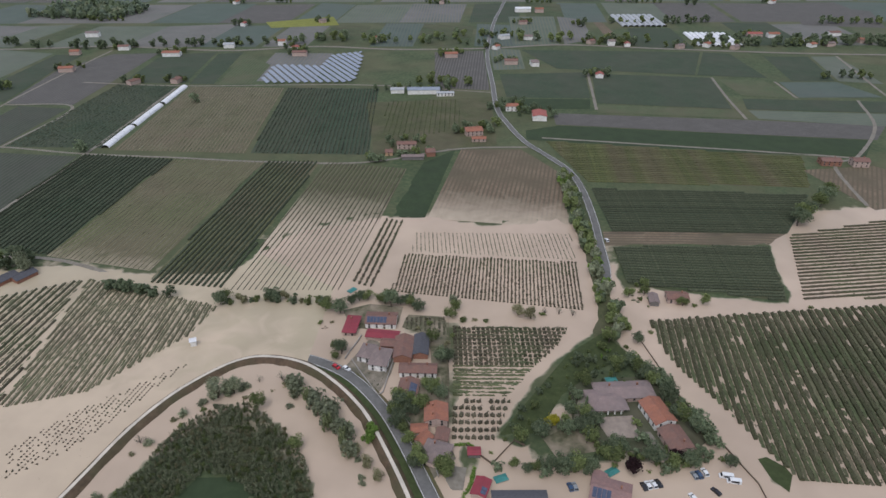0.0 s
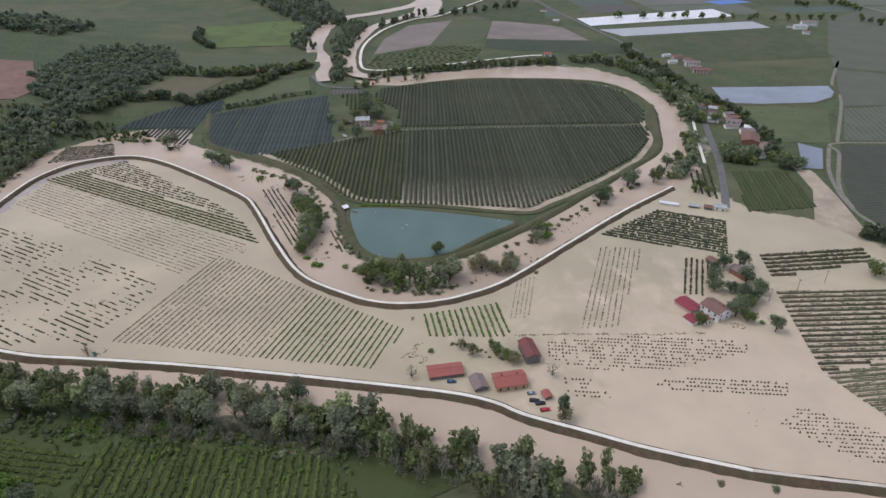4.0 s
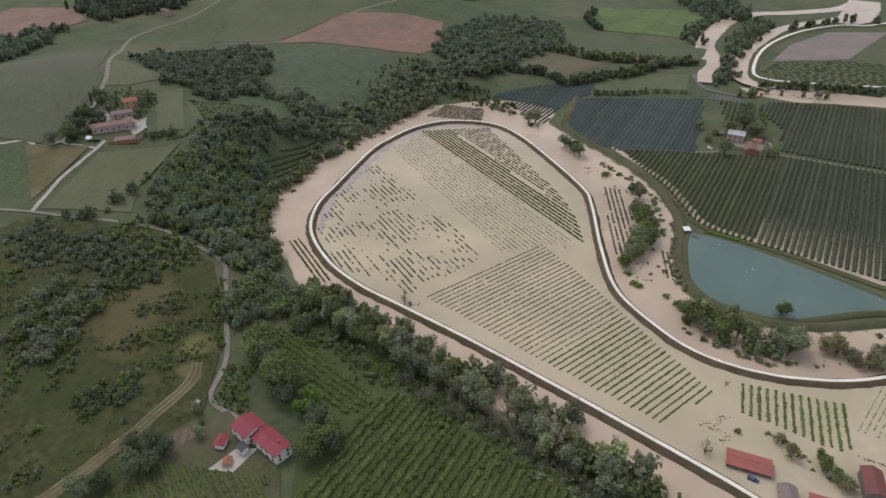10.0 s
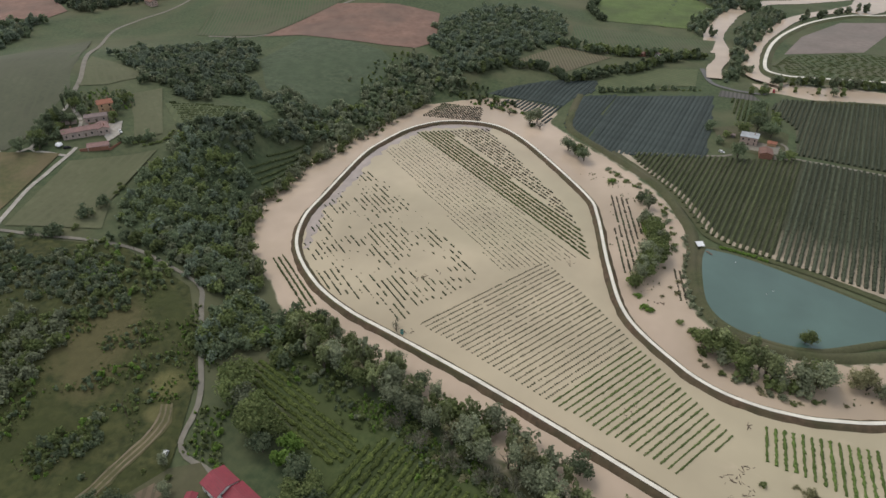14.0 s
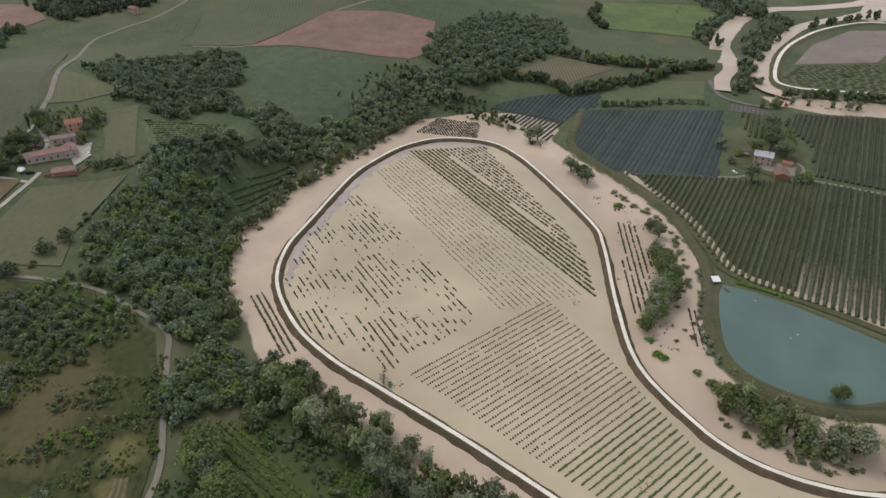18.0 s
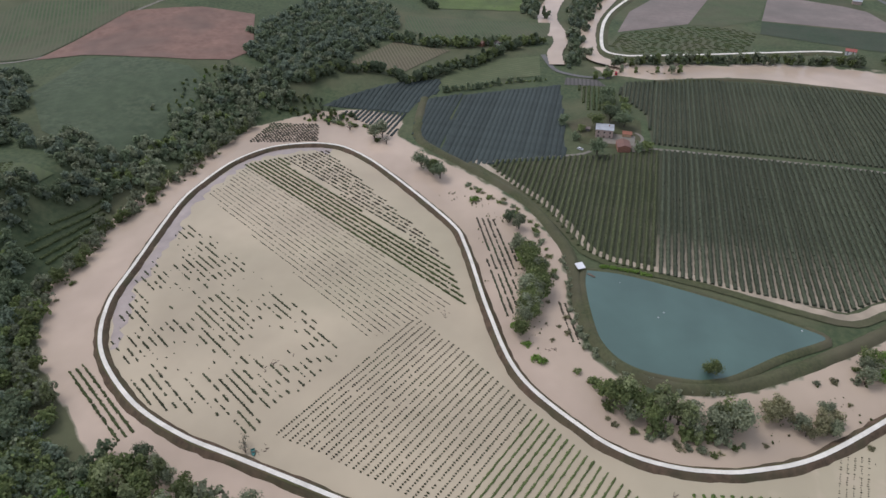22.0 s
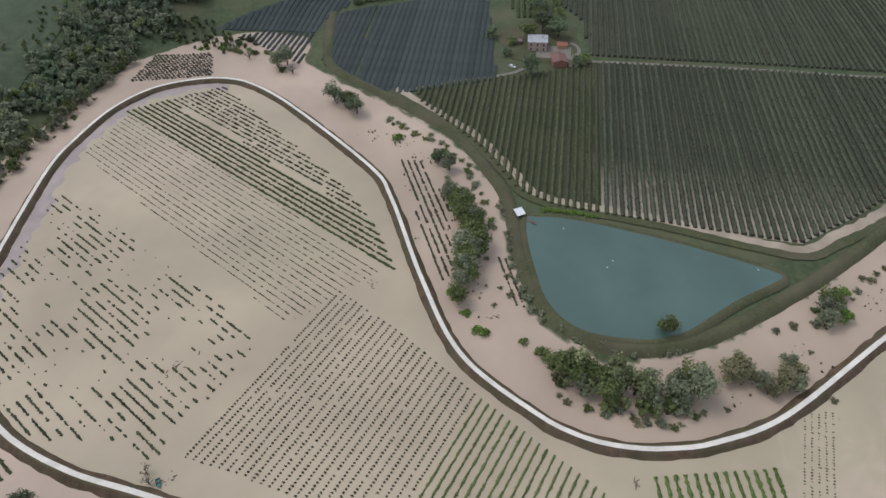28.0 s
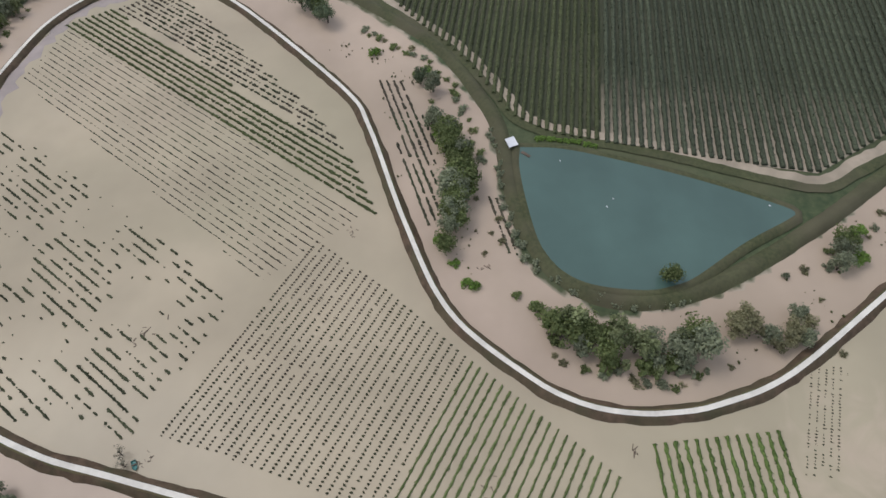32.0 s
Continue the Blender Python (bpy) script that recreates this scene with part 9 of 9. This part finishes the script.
# ---- vehicles ----
def car(x, y, turn, paint, label, size=1.0, van=False, z=None):
    z = level(x, y) - (0.05 if level(x, y) < 0 else -0.05) if z is None else z
    ob = root("van" if van else "car", x, y, z, turn, label, "van" if van else "car")
    h, l, w = (2.1, 5.2, 1.95) if van else (1.45, 4.2, 1.75)
    a, b = l / 2 * size, w / 2 * size
    prof = ([(-a, 0.35), (-a, h), (a * 0.55, h), (a * 0.8, 1.15), (a, 1.0), (a, 0.35)] if van else
            [(-a, 0.32), (-a * 0.98, 0.9), (-a * 0.72, h), (a * 0.18, h), (a * 0.52, 0.95), (a * 0.97, 0.8), (a, 0.32)])
    n = len(prof)
    v = [(p[0], s * b * (0.86 if p[1] > 1.2 else 1.0), p[1]) for s in (-1, 1) for p in prof]
    f = [tuple(range(n)), tuple(range(2 * n - 1, n - 1, -1))] + [((i + 1) % n, i, i + n, (i + 1) % n + n) for i in range(n)]
    part("body", mesh_of("body", v, [q[::-1] for q in f], M[paint]), ob)
    if van:
        part("windscreen", mesh_of("windscreen", [(a * 0.57, -b * 0.8, h - 0.1), (a * 0.57, b * 0.8, h - 0.1), (a * 0.815, b * 0.85, 1.2), (a * 0.815, -b * 0.85, 1.2)], [(3, 2, 1, 0)], M["dark_glass"]), ob)
    else:
        part("windscreen", mesh_of("windscreen", [(a * 0.2, -b * 0.78, h + 0.01), (a * 0.2, b * 0.78, h + 0.01), (a * 0.535, b * 0.88, 0.99), (a * 0.535, -b * 0.88, 0.99)], [(3, 2, 1, 0)], M["dark_glass"]), ob)
        part("rear_window", mesh_of("rear_window", [(-a * 0.74, -b * 0.78, h + 0.01), (-a * 0.74, b * 0.78, h + 0.01), (-a * 0.97, b * 0.88, 0.99), (-a * 0.97, -b * 0.88, 0.99)], [(0, 1, 2, 3)], M["dark_glass"]), ob)
    for sy in (-1, 1):
        part("side_window", mesh_of("side_window", *boxes((-a * 0.7, a * (0.5 if van else 0.3), sy * b * 0.93 - 0.03, sy * b * 0.93 + 0.03, 0.95, h - 0.15)), M["dark_glass"]), ob)
        for sx in (-0.6, 0.62):
            wv = [(sx * a + 0.32 * math.cos(k), sy * b * 0.97 + d, 0.32 + 0.32 * math.sin(k)) for d in (-0.1, 0.1) for k in np.linspace(0, 6.283, 11)[:-1]]
            wf = [tuple(range(10)), tuple(range(19, 9, -1))] + [((i + 1) % 10, i, i + 10, (i + 1) % 10 + 10) for i in range(10)]
            part("wheel", mesh_of("wheel", wv, wf, M["rubber"]), ob)
    return ob


car(-49.2, 231.5, -40, "car_red", "red hatchback on the road beside the dike", z=0.56)
car(-44.3, 230.5, -38, "car_white", "white car parked at the road's edge", z=0.35)
car(-190, 74, 92, "car_red", "red car standing in flood water", 1.1)
car(-194, 73, 90, "car_black", "black car in the flooded yard", 1.1)
car(-196, 71, 80, "car_black", "black car among flooded wreckage", 1.1)
car(-200.5, 71, 88, "car_grey", "grey trailer-like car in the flood", 1.0)
car(-213.0, 37.5, 80, "car_blue", "blue car beside the long barn in the flood", 1.0)
for x, y, tr, paint, label, van in ((77, 163, 100, "car_black", "black car parked in flood water", False), (78.8, 163.6, 100, "car_white", "white car parked in flood water", False),
                                    (81, 164, 105, "car_white", "white car with dark windows in flood water", False), (83, 164.4, 105, "car_black", "dark red-black car parked in flood water", False),
                                    (98, 168, 100, "car_grey", "grey car parked at the hedge", False), (100, 168.4, 100, "car_blue", "blue-grey car parked at the hedge", False), (102.5, 169.5, 100, "car_white", "white car parked at the hedge", False),
                                    (110, 167.5, 170, "car_white", "white van in the flood", True), (112, 165, 170, "car_white", "white van in the flood beside another", True), (103.5, 160.5, 120, "car_black", "black car alone in flood water", False),
                                    (94, 158, 110, "car_white", "pale car in flood water", False), (49, 163, 100, "car_blue", "dark blue car by the long shed", False), (50.8, 163.2, 100, "car_grey", "grey car by the long shed", False),
                                    (106, 352, 95, "car_white", "white car on the country road", False), (-153.5, -171.5, 20, "car_white", "small white car by the garden", False), (-322, -365, 60, "car_white", "white car in the gravel farmyard", False),
                                    (-290.5, -375.5, 144, "car_black", "black car by the tent", False), (-530, -5, 60, "car_white", "white car by the orchard farm", False), (-690, 28, 0, "car_red", "orange-red van by the river road", True)):
    car(x, y, tr, paint, label, 1.0, van)

# ---- small things ----
for x, y, tr, m, label in ((23, 167, 20, "teal", "teal sheet-covered garden pool"), (-49.5, 297, 50, "teal", "farm trailer under a blue-green sheet"), (78, 221, 8, "teal", "small green sports court surface"), (66.5, 170, 30, "teal", "teal gazebo roof in a garden")):
    ob = root("covered_tank", x, y, level(x, y), tr, label, "cover")
    part("side", mesh_of("side", *boxes((-2.6, 2.6, -1.6, 1.6, -0.3, 0.9)), M["concrete"]), ob)
    part("cover", mesh_of("cover", [(-2.7, -1.7, 0.93), (2.7, -1.7, 0.93), (2.7, 1.7, 0.93), (-2.7, 1.7, 0.93), (-2.0, 0, 1.35), (2.0, 0, 1.35)], [(0, 1, 5, 4), (2, 3, 4, 5), (1, 2, 5), (3, 0, 4)], M[m]), ob)
g = np.random.default_rng(77)


def debris(x, y, spread, n, label, flat=0.5, turn=None):
    ob = root("flood_debris", x, y, 0.0, float(g.uniform(0, 180)) if turn is None else turn, label, "debris")
    for i in range(n):
        a, l = g.uniform(0, 3.14), g.uniform(0.6, 2.2)
        px, py = g.normal(0, spread), g.normal(0, spread * flat)
        dx, dy = math.cos(a) * l / 2, math.sin(a) * l / 2
        r = g.uniform(0.05, 0.16)
        v, q = [], []
        for e in (-1, 1):
            v += [(px + e * dx - math.sin(a) * r * c0, py + e * dy + math.cos(a) * r * c0, 0.08 + r * s0) for c0, s0 in ((-1, -1), (1, -1), (0.6, 1.2), (-0.6, 1.2))]
        q = [(0, 1, 5, 4), (1, 2, 6, 5), (2, 3, 7, 6), (3, 0, 4, 7), (3, 2, 1, 0), (4, 5, 6, 7)]
        part("branch", mesh_of("branch", v, q, M["wood"]), ob)


for x, y, sp, n, label in ((-300.6, -136.6, 2.6, 16, "tangle of driftwood in the flooded vineyard"), (-233, 22, 3.0, 16, "heap of floating timber beside the barn"), (-240, 25, 2.0, 10, "floating planks near the vine rows"),
                           (-229, 26, 2.0, 9, "floating branches by the barn"), (-262, 25, 1.4, 7, "small raft of debris by the dike"), (-258, -124, 2.0, 12, "driftwood caught on the dike's foot"), (-330, -20, 1.6, 6, "branches in the flooded ring"),
                           (-345, -70, 2.0, 8, "reed litter on the water"), (-233, 186, 2.4, 14, "dark timber heap before the flooded farmhouse"), (-252, -20, 2.4, 7, "floating sticks between vine rows"), (-60, 262, 1.8, 8, "floating pallets in the village")):
    debris(x, y, sp, n, label)
for x, y, turn in ((-241, 76, 84), (-240, 86, 84), (-239, 96, 84), (-237.5, 107, 82), (-236, 118, 80), (-234, 130, 78), (-232, 142, 80), (-231, 153, 84), (-230, 163, 84)):
    debris(x, y, 3.2, 12, "line of driftwood along a drowned fence", 0.09, turn)
bt = root("dinghy", -256.4, -126.7, 0.1, 30, "small teal dinghy moored at the dike", "boat")
part("hull", mesh_of("hull", [(-1.5, -0.6, 0), (0.9, -0.6, 0), (1.7, 0, 0.1), (0.9, 0.6, 0), (-1.5, 0.6, 0), (-1.6, -0.75, 0.55), (1.0, -0.75, 0.55), (2.0, 0, 0.65), (1.0, 0.75, 0.55), (-1.6, 0.75, 0.55)],
                          [(4, 3, 2, 1, 0), (0, 1, 6, 5), (1, 2, 7, 6), (2, 3, 8, 7), (3, 4, 9, 8), (4, 0, 5, 9)], M["teal"]), bt)
part("thwart", mesh_of("thwart", *boxes((-0.4, 0.0, -0.68, 0.68, 0.36, 0.42)), M["wood"]), bt)
POLES = [(-160, -196), (-186, -214), (-214, -236), (-232, -262), (-243, 190), (-250, 215), (-256, 235), (-262, 256), (-200, 420), (-135, 455), (-405, 600), (-420, 470), (63, 930), (100, 400)]
for x, y in POLES:
    z0 = level(x, y)
    p = root("utility_pole", x, y, z0, 30, "thin grey wooden utility pole", "pole", "utility poles")
    part("post", mesh_of("post", *tube([(0, 0, -0.6), (0, 0, 8.5)], [0.14, 0.09]), M["wood"]), p)
    part("crossbar", mesh_of("crossbar", *boxes((-0.9, 0.9, -0.06, 0.06, 8.0, 8.14)), M["wood"]), p)
for a, b in ((0, 1), (1, 2), (2, 3), (4, 5), (5, 6), (6, 7)):
    (ax, ay), (bx, by) = POLES[a], POLES[b]
    za, zb = level(ax, ay) + 8.2, level(bx, by) + 8.2
    pts = [(ax + (bx - ax) * t, ay + (by - ay) * t, za + (zb - za) * t - 3.0 * t * (1 - t)) for t in np.linspace(0, 1, 9)]
    v, q = tube(pts, [0.03] * 9, 4)
    tagged(new("cable", mesh_of("cable", v, q, M["rubber"])), "thin dark overhead cable between two poles", "cable")


def garden_wall(pts, label, high=1.2, material="concrete"):
    """A low wall along a line, one part for each stretch."""
    thick = 0.04 if material == "wood" else 0.12
    ob = root("garden_wall", pts[0][0], pts[0][1], 0, 0, label, "wall")
    for (ax, ay), (bx, by) in zip(pts, pts[1:]):
        l = math.hypot(bx - ax, by - ay)
        z0 = max(level(ax, ay), -0.2)
        me = mesh_of("panel", *boxes((0, l, -thick, thick, -0.6, high), (-0.05, l + 0.05, -thick - 0.05, thick + 0.05, high, high + 0.08)), M[material])
        o = part("panel", me, ob)
        o.location, o.rotation_euler = (ax - pts[0][0], ay - pts[0][1], z0), (0, 0, math.atan2(by - ay, bx - ax))


garden_wall([(-46, 238), (-44, 244), (-41, 252), (-40, 256)], "low grey wall beside the flooded village drive")
garden_wall([(-43, 238), (-36, 226), (-28, 213), (-26, 215), (-24, 228), (-22, 241)], "low grey wall round a flooded garden", 1.0)
garden_wall([(-20, 206), (-12, 193), (-5, 182), (-1, 168)], "grey garden wall along the road", 1.1)
garden_wall([(4, 269), (4, 250), (3.5, 230), (3.2, 212), (3.2, 190)], "thin fence between gardens and orchard", 1.0, "wood")
garden_wall([(100, 250), (106, 213), (113, 189), (118, 173), (121, 164), (121, 156), (117, 149)], "dark fence line along the flooded track", 0.9, "wood")
garden_wall([(10, 184), (20, 174), (30, 186), (34, 183)], "weathered fence in the flooded garden", 1.0, "wood")
garden_wall([(-292, -367), (-302.5, -354), (-313, -355.5)], "brown boundary wall of the hill farm", 1.6, "wall_brick")
